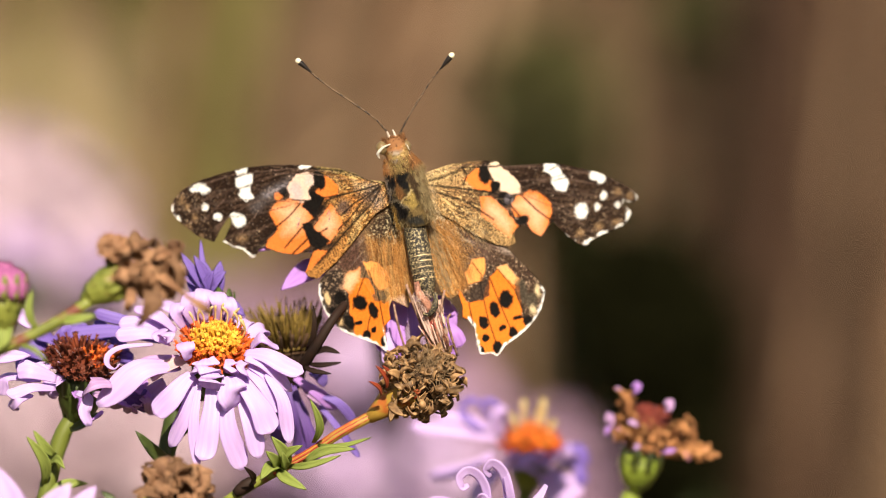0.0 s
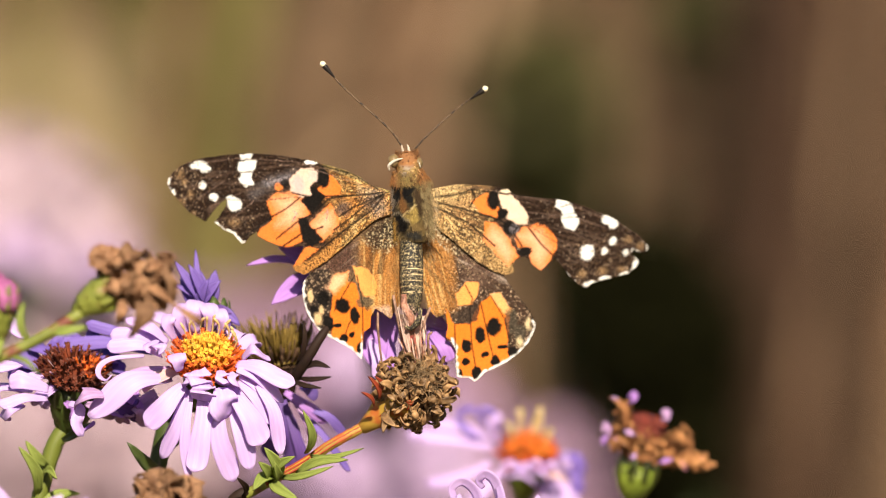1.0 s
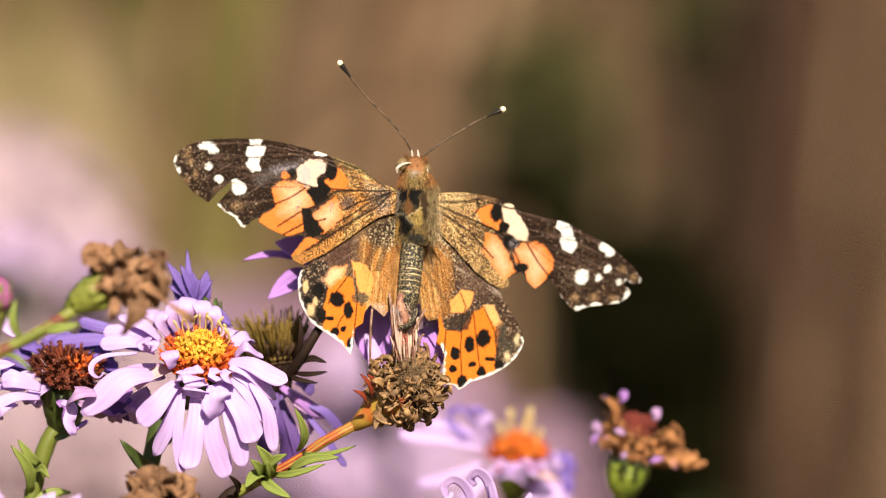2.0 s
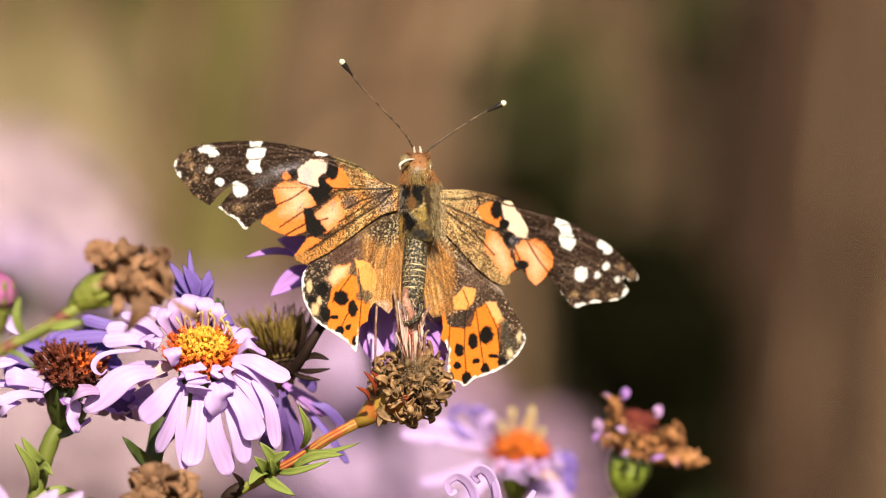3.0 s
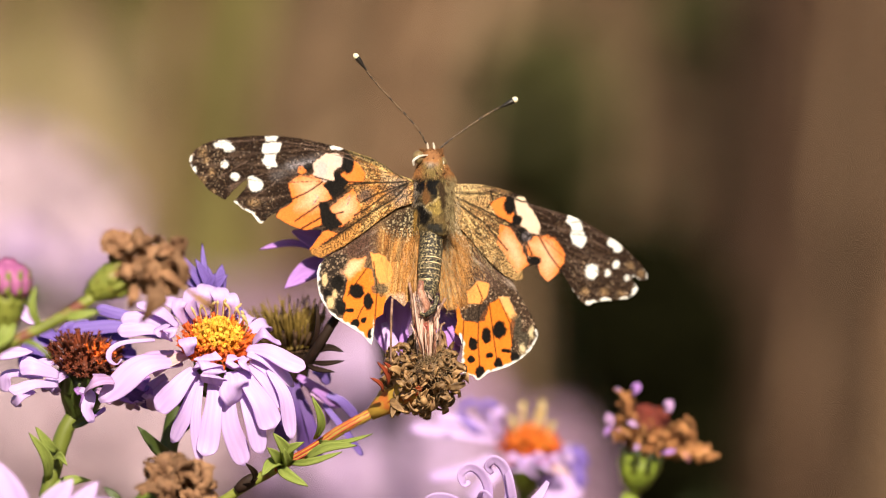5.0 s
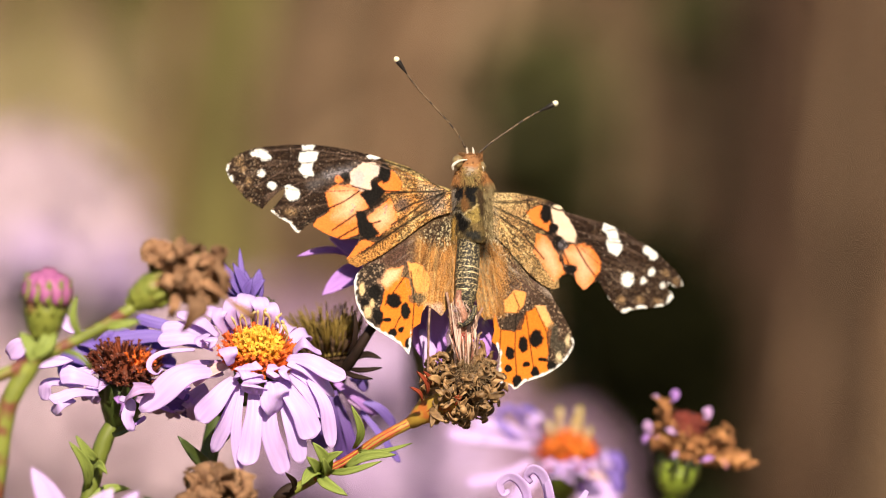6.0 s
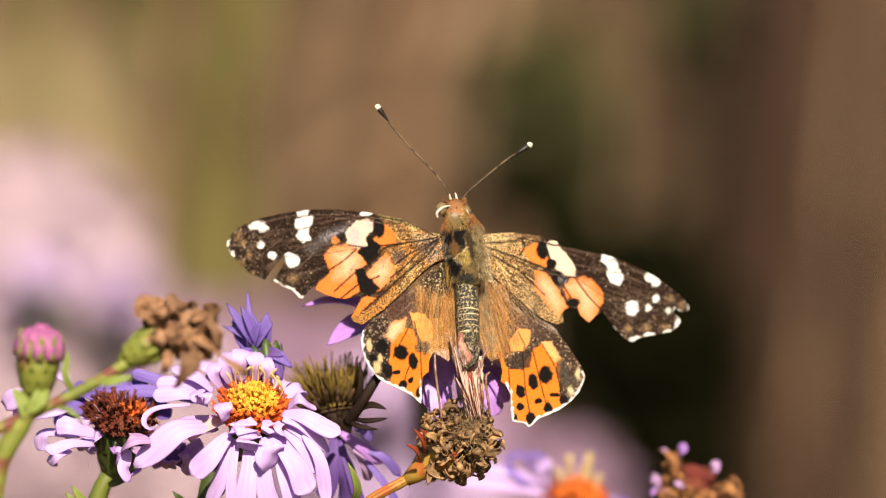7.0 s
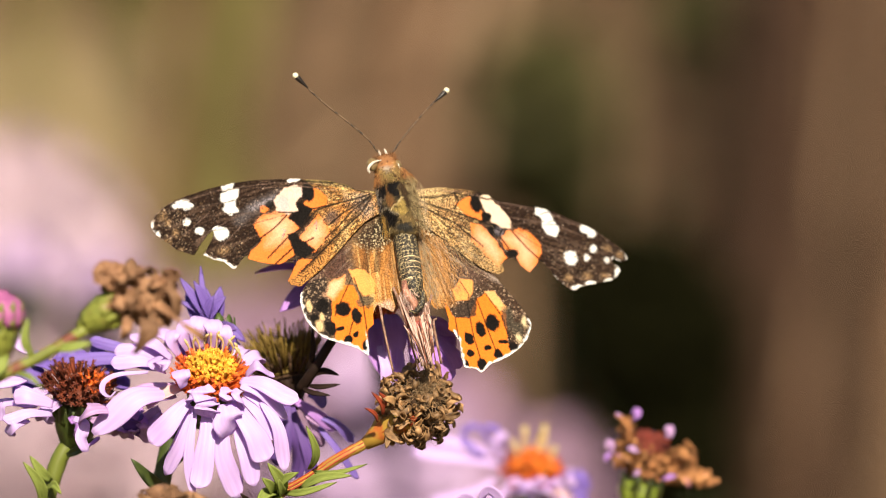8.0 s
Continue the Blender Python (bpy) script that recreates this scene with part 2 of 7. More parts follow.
def to_ground(points, lean=0.25, back=0.0):
    """Carries a stem's points on down to the soil."""
    p = [Vector(tuple(q)) for q in points]
    e = p[-1]
    d = (p[-1] - p[-2]).normalized()
    far = Vector((e.x + d.x * 0.10, e.y + 0.05 + lean * 0.1, 0.0))
    for s in (0.008, 0.02, 0.05, 0.12, 0.3, 0.6, 1.0):
        q = e.lerp(far, s)
        q.x = e.x + (far.x - e.x) * (1 - (1 - s) ** 3)
        q.y = e.y + (far.y - e.y) * s + back * min(1.0, s / 0.05) 
        p.append(q)
    far_v = p[-1]
    far_v.z = -0.02
    return p


def stem(points, r0, r1, parent, mat, name="stem", label="", ground=True, n=10, seed=1, back=0.0):
    pts = to_ground(points, 0.25, back) if ground else points
    path = smooth_path(pts, 6 * (len(pts) - 1))
    v, f = tube(path, np.linspace(r0, r1, len(path)), n, seed, 0.10)
    return part(name, v, f, mat, parent, label)


def frame_of(facing):
    n = Vector(facing).normalized()
    ex = Vector((1, 0, 0)) - n * n.x
    ex.normalize()
    return n, ex, n.cross(ex)


def petal(root, centre, facing, phi, length, width, e0, e1, curl=0.0, curl_at=0.6, mat=None, r0=3.2, lift=-0.6, seed=0, name="petal", creased=0.0, **more):
    """One petal of a flower, lengths in millimetres, phi in degrees from the right, upwards."""
    n, ex, ey = frame_of(facing)
    a = radians(phi)
    out = ex * math.cos(a) + ey * math.sin(a)
    rng = random.Random(seed)
    base = Vector(centre) + out * r0 * 1e-3 + n * (lift + rng.uniform(-0.25, 0.25)) * 1e-3
    g = petal_grid(base, out, n, length * 1e-3, width * 1e-3, e0, e1, curl, curl_at, **more)
    v, f, uv = sheet(crumple(g, creased * width * 1e-3, seed), 0.00008) if creased else sheet(g, 0.00014)
    uv = uv * (1, 1) + (rng.random() * 9, rng.random() * 9)
    return part(name, v, f, mat or PETAL, root, uv=uv)


def ray(root, places, depth, width, mat=None, bow=0.0, turn=0.0, face=(0.0, -0.82, 0.57), seed=0, blunt=0.13, roll=0.0, name="petal"):
    """A ribbon petal along a bent middle line: places right and down, depth at foot and tip, turned about its length."""
    n = len(places)
    line = smooth_path([at(u, v, depth[0] + (depth[1] - depth[0]) * k / (n - 1) - bow * math.sin(math.pi * k / (n - 1))) for k, (u, v) in enumerate(places)], 16)
    rng = random.Random(seed + 900)
    tip = np.array(face) / np.linalg.norm(face)
    g, m = [], len(line)
    grad = np.gradient(line, axis=0)
    for k, p in enumerate(line):
        t = k / (m - 1)
        way = grad[k] / np.linalg.norm(grad[k])
        side = np.cross(way, tip)
        side /= np.linalg.norm(side)
        up = np.cross(side, way)
        a = radians(turn) * t + 0.12 * math.sin(5 * t + seed)
        s2 = side * math.cos(a) + up * math.sin(a)
        u2 = np.cross(s2, way)
        wide = width * 1.18e-3 / 2 * (0.42 + 0.58 * min(1.0, t * 1.5) ** 0.8) * (1 if t < 1 - blunt else math.sqrt(max(0.03, 1 - ((t - 1 + blunt) / blunt) ** 2)))
        edge = 0.06 * math.sin(9 * t + seed) * wide
        back = -tip * roll * 1e-3 * max(0.0, (t - 0.7) / 0.3) ** 2
        g.append([p + back + s2 * (x * wide + edge) - u2 * wide * (0.14 * x * x + 0.03 * math.cos(9.4 * x)) for x in (-1, -0.83, -0.66, -0.5, -0.33, -0.17, 0, 0.17, 0.33, 0.5, 0.66, 0.83, 1)])
    v, f, uv = sheet(g, 0.00015)
    return part(name, v, f, mat or PETAL, root, uv=uv)


def florets(name, root, centre, facing, radius, dome, inner, outer, count, mat, size=0.45, height=1.0, seed=0, flare=1.35, sag=0.0, label="", lobes=0.0):
    """The crowd of little tubes on the disc between two radii (shares of the disc)."""
    n, ex, ey = frame_of(facing)
    rng = random.Random(seed)
    c0 = Vector(centre)
    v, f = blob(c0 - n * 0.0006, n, [(0, radius * outer * 0.98e-3), (dome * 0.35e-3, radius * outer * 0.80e-3), (dome * 0.7e-3, radius * outer * 0.5e-3), (dome * 0.95e-3, radius * 0.05e-3)], 20)
    V, F = list(v), list(f)
    for i in range(count):
        q = math.sqrt(inner ** 2 + (outer ** 2 - inner ** 2) * (i + 0.5) / count)
        a = i * 2.39996 + rng.uniform(-0.15, 0.15)
        out = ex * math.cos(a) + ey * math.sin(a)
        base = c0 + out * radius * q * 1e-3 + n * (dome * (1 - q * q) - 0.5) * 1e-3
        d = (n + out * (0.75 * q + sag) + Vector((rng.uniform(-1, 1), rng.uniform(-1, 1), rng.uniform(-1, 1))) * 0.28).normalized()
        h = height * rng.uniform(0.65, 1.25) * 1e-3
        s = size * rng.uniform(0.75, 1.25) * 1e-3 / 2
        v, f = tube([base, base + d * h * 0.55, base + d * h * 0.85, base + d * h], [s * 0.7, s, s * flare, s * (0.75 if not lobes else 1.3)], 5)
        F += [tuple(len(V) + k for k in t) for t in f]
        V += list(v)
        if lobes:
            top, sx = base + d * h, d.orthogonal().normalized()
            sy, b0 = d.cross(sx), rng.uniform(0, 6)
            for k in range(5):
                w0 = b0 + k * 1.2566
                o = sx * math.cos(w0) + sy * math.sin(w0)
                t = sx * -math.sin(w0) + sy * math.cos(w0)
                m0 = top + o * s * 0.9
                m1 = m0 + (o * 0.8 + d * rng.uniform(0.1, 0.9)) * lobes * 1e-3
                F.append(tuple(range(len(V), len(V) + 4)))
                V += [m0 - t * s * 0.55, m0 + t * s * 0.55, m1 + t * s * 0.12, m1 - t * s * 0.12]
    return part(name, V, F, mat, root, label, kind="stuff" if count > 60 else "")


def calyx(root, centre, facing, radius, length, mat, bract_mat, seed=0, rows=3, each=9, bract=(3.2, 1.3), spread=10):
    """The green cup under a flower and its overlapping bracts."""
    n, ex, ey = frame_of(facing)
    c = Vector(centre)
    v, f = blob(c, -n, [(0, radius * 0.86e-3), (length * 0.3e-3, radius * 0.95e-3), (length * 0.65e-3, radius * 0.72e-3), (length * 0.9e-3, radius * 0.38e-3), (length * 1.0e-3, radius * 0.24e-3)], 14, 0.06, seed)
    cup = part("calyx", v, f, mat, root, "green cup of the flower")
    rng = random.Random(seed)
    for r in range(rows):
        for k in range(each):
            a = 2 * math.pi * (k + 0.5 * (r % 2)) / each + rng.uniform(-0.1, 0.1)
            out = ex * math.cos(a) + ey * math.sin(a)
            h = length * (0.82 - 0.25 * r) * 1e-3
            rad = radius * (0.55 + 0.2 * r) * 1e-3
            g = petal_grid(c - n * h + out * rad, n, out, bract[0] * rng.uniform(0.85, 1.15) * 1e-3, bract[1] * 1e-3, 24 - 12 * r, -4 + spread * rng.uniform(0.2, 1.6), 0, cup=-0.18, nl=6, nw=3, tip=1.2, narrow=0.8)
            v, f, uv = sheet(g, 0.0001)
            part("bract", v, f, bract_mat, cup, uv=uv)
    return cup


def tuft(name, root, places, ways, length, width, mat, seed, label="", spread=0.35):
    """Hairs, three corners each, bent once."""
    rng = np.random.RandomState(seed)
    p, w = np.asarray(places, float), np.asarray(ways, float)
    n = len(p)
    w = w / np.linalg.norm(w, axis=1, keepdims=True) + rng.normal(0, spread, (n, 3))
    w /= np.linalg.norm(w, axis=1, keepdims=True)
    ln = (length * rng.uniform(0.6, 1.3, n))[:, None]
    side = np.cross(w, rng.normal(0, 0.3, (n, 3)) + (0, 1, 0))
    side = side / (np.linalg.norm(side, axis=1, keepdims=True) + 1e-9) * width / 2
    bend = rng.normal(0, 0.12, (n, 3)) * ln
    V = np.stack([p - side, p + side, p + w * ln * 0.55 + side * 0.8 + bend, p + w * ln * 0.55 - side * 0.8 + bend, p + w * ln], 1).reshape(-1, 3)
    k = np.arange(n)[:, None] * 5
    F = [tuple(f) for f in (k + (0, 1, 2, 3)).tolist()] + [tuple(f) for f in (k + (3, 2, 4)).tolist()]
    return part(name, V, F, mat, root, label, kind="stuff")


# ---- ground and the far planting ----
def ground():
    """One sheet of soil: level round the asters, rising as a bank behind the thicket, then level to the horizon."""
    ys = [-300, -40, -8, -2, 0, 1, 2, 3, 3.6, 4.2, 5, 6, 7.5, 9, 12, 40, 400]
    xs = [-400, -40, -8, -4, -2, -1, 0, 1, 2, 4, 8, 40, 400]
    V = []
    for y in ys:
        for x in xs:
            h = 0 if y < 3.4 else min(1.0, (y - 3.4) / 5.0)
            V.append((x, y, 2.6 * h * h * (3 - 2 * h) + 0.03 * noise.noise((x * 0.7, y * 0.7, 0)) * (2 < y < 12)))
    k = len(xs)
    F = [(j * k + i, j * k + i + 1, (j + 1) * k + i + 1, (j + 1) * k + i) for j in range(len(ys) - 1) for i in range(k - 1)]
    tagged(part("ground", V, F, SOIL), "brown soil and leaf litter rising to a bank", "ground", kind="structure")


def blades(rng, u, v, d, height, width, lean, top_only=False, droop=0.25):
    """Upright grass or reed blades whose tops reach the given places; they stand on the ground."""
    n = len(u)
    k = STEP * (EYE + d) / EYE
    top = np.stack([(u - 784) * k, d, RISE + (441 - v) * k], 1)
    top[:, 2] = np.maximum(top[:, 2], 0.1)
    low = np.stack([top[:, 0] + rng.normal(0, lean, n), top[:, 1] + rng.normal(0, lean, n), np.zeros(n) if not top_only else top[:, 2] - height], 1)
    mid = low * 0.45 + top * 0.55
    mid[:, 0] += rng.normal(0, lean * droop, n)
    ang = rng.uniform(0, math.pi, n)
    w = np.stack([np.cos(ang), np.sin(ang), np.zeros(n)], 1) * (width * rng.uniform(0.5, 1.4, n) / 2)[:, None]
    V = np.stack([low - w, low + w, mid - w * 0.9, mid + w * 0.9, top - w * 0.15, top + w * 0.15], 1).reshape(-1, 3)
    b = np.arange(n)[:, None] * 6
    F = np.concatenate([b + (0, 1, 3, 2), b + (2, 3, 5, 4)])
    return V, F


def leaves(rng, c, size, flat=0.6):
    """Small folded leaves, four corners each, at the places c."""
    n = len(c)
    a = rng.normal(0, 1, (n, 3))
    a /= np.linalg.norm(a, axis=1, keepdims=True)
    q = rng.normal(0, 1, (n, 3)) + (0, -flat * 2, flat)
    b = np.cross(a, q)
    b /= np.linalg.norm(b, axis=1, keepdims=True)
    s = (size * rng.uniform(0.6, 1.4, n) / 2)[:, None]
    V = np.stack([c - a * s, c + b * s * 0.45, c + a * s, c - b * s * 0.45], 1).reshape(-1, 3)
    k = np.arange(n)[:, None] * 4
    return V, k + (0, 1, 2, 3)


def cloud(rng, n, u, v, d, ru, rv, rd, edge=1.0):
    """Places in an uneven round clump: centre and half sizes in steps, depth in metres."""
    p = rng.normal(0, 1, (n, 3))
    p *= (rng.rand(n) ** (1 / 2.2) * edge / np.linalg.norm(p, axis=1))[:, None]
    dd = d + p[:, 2] * rd
    k = STEP * (EYE + dd) / EYE
    return np.stack([(u + p[:, 0] * ru - 784) * k, dd, RISE + (441 - (v + p[:, 1] * rv)) * k], 1)


def grass(name, seed, n, u0, u1, v0, v1, d0, d1, mat, label, width=0.006, lean=0.05):
    rng = np.random.RandomState(seed)
    V, F = blades(rng, rng.uniform(u0, u1, n), rng.uniform(v0, v1, n), rng.uniform(d0, d1, n), 0.5, width, lean)
    return tagged(part(name, V, F, mat, smooth=False), label, "grass", kind="stuff")


def shrub(name, seed, clumps, mat, label, size=0.03, category="shrub"):
    """A bush: leaves in several clumps (u, v, depth, half sizes, count), and twigs from the ground into them."""
    rng = np.random.RandomState(seed)
    VV, FF, TV, TF, k, tk = [], [], [], [], 0, 0
    root = thing(name, at(clumps[0][0], clumps[0][1], clumps[0][2]) * 1.0, label, category)
    root.location.z = 0.0
    for u, v, d, ru, rv, rd, n in clumps:
        c = cloud(rng, n, u, v, d, ru, rv, rd)
        V, F = leaves(rng, c, size)
        VV.append(V), FF.append(F + k)
        k += len(V)
        for q in c[:6]:
            foot = Vector((q[0] + rng.normal(0, 0.05), q[1] + rng.normal(0, 0.05), -0.01))
            m = Vector(q).lerp(foot, 0.5) + Vector((rng.normal(0, 0.02), 0, 0))
            tv, tf = tube(smooth_path([foot, m, Vector(q)], 8), np.linspace(0.005, 0.0015, 9), 5)
            TV.append(tv)
            TF += [tuple(tk + x for x in f) for f in tf]
            tk += len(tv)
    part("twig", np.concatenate(TV), TF, DARK_STEM, root, kind="stuff")
    part("foliage", np.concatenate(VV), np.concatenate(FF), mat, root, smooth=False, kind="stuff")
    return root


def bloom_drift(name, seed, clumps, mat, label, size=0.011, leaf_share=0.3):
    """A drift of far asters: crowds of small florets over green shoots."""
    rng = np.random.RandomState(seed)
    root = thing(name, at(clumps[0][0], clumps[0][1], clumps[0][2]), label, "aster plant")
    root.location.z = 0.0
    VV, FF, k, LV, LF, lk, SV, SF, sk = [], [], 0, [], [], 0, [], [], 0
    for u, v, d, ru, rv, rd, n in clumps:
        c = cloud(rng, n, u, v, d, ru, rv, rd)
        V, F = leaves(rng, c, size, 0.9)
        VV.append(V), FF.append(F + k)
        k += len(V)
        c2 = cloud(rng, int(n * leaf_share), u, v + rv * 0.15, d + rd * 0.3, ru, rv, rd)
        V, F = leaves(rng, c2, size)
        LV.append(V), LF.append(F + lk)
        lk += len(V)
        for q in c[:4]:
            foot = Vector((q[0] + rng.normal(0, 0.05), q[1] + 0.16 + abs(rng.normal(0, 0.04)), -0.01))
            tv, tf = tube(smooth_path([foot, Vector(q).lerp(foot, 0.4) + Vector((0, 0.04, 0)), Vector(q)], 8), np.linspace(0.0012, 0.0006, 9), 5)
            SV.append(tv)
            SF += [tuple(sk + x for x in f) for f in tf]
            sk += len(tv)
    part("blossom", np.concatenate(VV), np.concatenate(FF), mat, root, smooth=False, kind="stuff")
    part("foliage", np.concatenate(LV), np.concatenate(LF), GRASS_OLIVE, root, smooth=False, kind="stuff")
    part("stalk", np.concatenate(SV), SF, DARK_STEM, root, kind="stuff")
    return root


ground()
grass("dry_reeds", 1, 8000, -900, 2500, -900, 500, 2.3, 3.0, REED, "tall dry light brown reeds behind the asters", 0.008)
grass("dry_reeds", 21, 9000, -6500, -900, -900, 500, 2.3, 3.2, REED, "tall dry light brown reeds to the side", 0.008)
grass("dry_reeds", 22, 9000, 2500, 8000, -900, 500, 2.3, 3.2, REED, "tall dry light brown reeds to the side", 0.008)
grass("dry_reeds_red", 2, 2600, 1390, 2400, -700, 900, 1.9, 2.2, REED_RED, "tall dry reddish brown stalks", 0.008, 0.16)
grass("dry_reeds", 23, 60, 1440, 1600, -400, 800, 1.6, 1.85, REED, "a few light brown reeds in front", 0.006, 0.12)
grass("dry_reeds_dark", 3, 420, 1325, 1430, -500, 450, 1.6, 1.75, REED_DARK, "dark brown dead stalks in a dense clump", 0.008, 0.04)
grass("dry_reeds_dark", 13, 110, 1480, 1580, -500, 500, 1.7, 1.85, REED_DARK, "dark brown dead stalks standing apart", 0.006, 0.01)
grass("pale_grass", 4, 820, -150, 290, 20, 360, 1.5, 1.9, GRASS_PALE, "sunlit straw-yellow grass", 0.005, 0.03)


def spreading_grass():
    """A tuft of long olive blades that part into a V above a narrow foot."""
    rng = np.random.RandomState(5)
    n = 850
    arm = rng.choice(3, n, p=(0.42, 0.22, 0.36))
    tops = np.where(arm == 0, rng.normal(195, 32, n), np.where(arm == 1, rng.normal(478, 14, n), rng.uniform(200, 470, n)))
    feet = rng.normal(372, 16, n)
    V = []
    for a, b, d in zip(tops, feet, rng.uniform(1.7, 1.95, n)):
        w = rng.uniform(0.0012, 0.0038)
        foot = at(b, 300, d)
        for p, k in ((Vector((foot.x, foot.y, -0.01)), 0.8), (foot, 1.0), (at(a * 0.55 + b * 0.45 + (8 if a < b else -8), 110, d), 1.0), (at(a, rng.uniform(-260, -60), d), 0.2)):
            V += [(p.x - w * k, p.y, p.z), (p.x + w * k, p.y + 0.002, p.z)]
    b = np.arange(n)[:, None] * 8
    F = np.concatenate([b + (0, 1, 3, 2), b + (2, 3, 5, 4), b + (4, 5, 7, 6)])
    tagged(part("olive_grass", np.array(V), F, GRASS_OLIVE, smooth=False), "tuft of long olive green grass blades parting upwards", "grass", kind="stuff")


spreading_grass()
grass("olive_grass", 16, 90, 20, 90, -300, 60, 1.6, 1.8, GRASS_OLIVE, "a few olive green grass blades", 0.004, 0.02)
shrub("olive_shrub", 6, [(965, 225, 1.7, 110, 175, 0.1, 2900), (1235, 50, 1.9, 70, 130, 0.1, 560), (1010, 360, 1.9, 50, 90, 0.1, 160)], LEAF_OLIVE, "olive green leafy shrub out in the sun", 0.02)
# the second shrub is added to stand for a shaded hollow
shrub("dark_shrub", 7, [(1150, 590, 1.5, 125, 180, 0.08, 4200), (1222, 595, 1.6, 72, 105, 0.08, 1700), (1190, 830, 1.5, 100, 140, 0.08, 1300), (1040, 480, 1.6, 70, 80, 0.08, 260), (1236, 750, 1.5, 52, 150, 0.08, 900), (1252, 630, 1.5, 55, 110, 0.08, 900)], LEAF_SHADE, "added shrub, near-black leaves standing in for deep shade in the thicket", 0.02)


def meadow():
    """Low dry grass all round, well under the asters' heads."""
    rng = np.random.RandomState(51)
    n = 26000
    low = np.stack([rng.normal(0, 2.4, n), rng.normal(0.4, 2.2, n), np.zeros(n) - 0.005], 1)
    tall = rng.uniform(0.08, 0.36, n)[:, None]
    top = low + np.concatenate([rng.normal(0, 0.06, (n, 2)), tall], 1)
    mid = low * 0.5 + top * 0.5 + np.stack([rng.normal(0, 0.012, n), rng.normal(0, 0.012, n), tall[:, 0] * 0.1], 1)
    ang = rng.uniform(0, math.pi, n)
    w = np.stack([np.cos(ang), np.sin(ang), np.zeros(n)], 1) * rng.uniform(0.001, 0.0028, n)[:, None]
    V = np.stack([low - w, low + w, mid - w * 0.9, mid + w * 0.9, top], 1).reshape(-1, 3)
    k = np.arange(n)[:, None] * 5
    F = [tuple(f) for f in (k + (0, 1, 3, 2)).tolist()] + [tuple(f) for f in (k + (2, 3, 4)).tolist()]
    tagged(part("meadow_grass", V, F, GRASS_PALE, smooth=False), "low dry straw-yellow grass round the asters", "grass", kind="stuff")


meadow()


def dead_stalks():
    """A few thick pale dead stalks that lean among the reeds."""
    rng = random.Random(33)
    for i, (u, lean, w, d) in enumerate([(520, 0.14, 9, 1.7), (610, 0.10, 7, 1.9), (690, 0.12, 12, 1.8), (800, -0.04, 9, 2.0), (1090, 0.05, 8, 2.0), (1480, -0.03, 7, 1.7), (130, 0.12, 7, 1.5), (1250, 0.03, 7, 1.9)]):
        foot = at(u, 441, d)
        top = Vector((foot.x + lean * 0.9, foot.y, RISE + 0.55))
        foot = Vector((foot.x - lean * RISE, foot.y, -0.01))
        root = thing("dead_stalk", foot, "thick dry pale brown stalk leaning among reeds", "dead stalk", "dead stalks")
        v, f = tube(smooth_path([foot, foot.lerp(top, 0.5) + Vector((rng.uniform(-0.01, 0.01), 0, 0)), top], 12), np.linspace(w, w * 0.6, 13) * 1e-3 * 0.7, 8, i, 0.1)
        part("stem", v, f, REED if i % 3 else REED_RED, root)
        for k in range(3):
            p = foot.lerp(top, 0.45 + 0.2 * k)
            leaf_between(p, p + Vector((rng.uniform(-0.08, 0.08), rng.uniform(-0.04, 0.04), rng.uniform(-0.08, 0.06))), 0.008, 0.1, root, REED, "dry_leaf")


dead_stalks()
drift_left = bloom_drift("aster_drift", 8, [(60, 420, 0.75, 150, 100, 0.05, 1300), (105, 545, 0.8, 150, 95, 0.05, 900), (-60, 480, 0.8, 160, 160, 0.05, 900), (60, 430, 0.85, 140, 110, 0.05, 1000), (60, 620, 0.85, 200, 120, 0.05, 1200), (20, 330, 0.9, 150, 110, 0.05, 460), (130, 360, 1.0, 120, 95, 0.05, 260), (30, 560, 1.15, 260, 200, 0.08, 3000), (50, 470, 0.68, 140, 75, 0.04, 1000), (20, 760, 0.9, 240, 150, 0.06, 2200), (-40, 700, 0.8, 170, 140, 0.05, 1500), (20, 740, 0.66, 170, 130, 0.04, 2200), (140, 800, 0.64, 150, 90, 0.04, 1200), (110, 660, 0.61, 280, 170, 0.03, 2600), (40, 490, 0.64, 160, 90, 0.03, 1000), (150, 790, 0.56, 270, 130, 0.03, 2800)], BLOOM_PINK, "far drift of pink-lavender asters in bloom", leaf_share=0.12)
drift_low = bloom_drift("aster_drift", 9, [(430, 790, 0.75, 420, 130, 0.06, 3000), (740, 720, 0.65, 150, 110, 0.05, 900), (900, 850, 0.7, 105, 90, 0.05, 300), (965, 835, 0.74, 115, 120, 0.05, 130), (1030, 865, 0.74, 80, 100, 0.05, 70), (690, 850, 0.7, 170, 100, 0.05, 1300), (600, 760, 0.78, 170, 110, 0.05, 1300), (480, 640, 0.8, 200, 80, 0.05, 900), (350, 760, 1.15, 560, 260, 0.08, 5200), (650, 810, 0.6, 150, 95, 0.04, 1000), (830, 860, 0.6, 130, 80, 0.04, 700), (600, 950, 0.7, 500, 120, 0.06, 2500), (400, 790, 0.60, 280, 130, 0.03, 2200), (730, 850, 0.66, 170, 110, 0.04, 1800), (640, 720, 0.7, 120, 90, 0.04, 700)], BLOOM, "far drift of mauve asters in bloom", leaf_share=0.16)

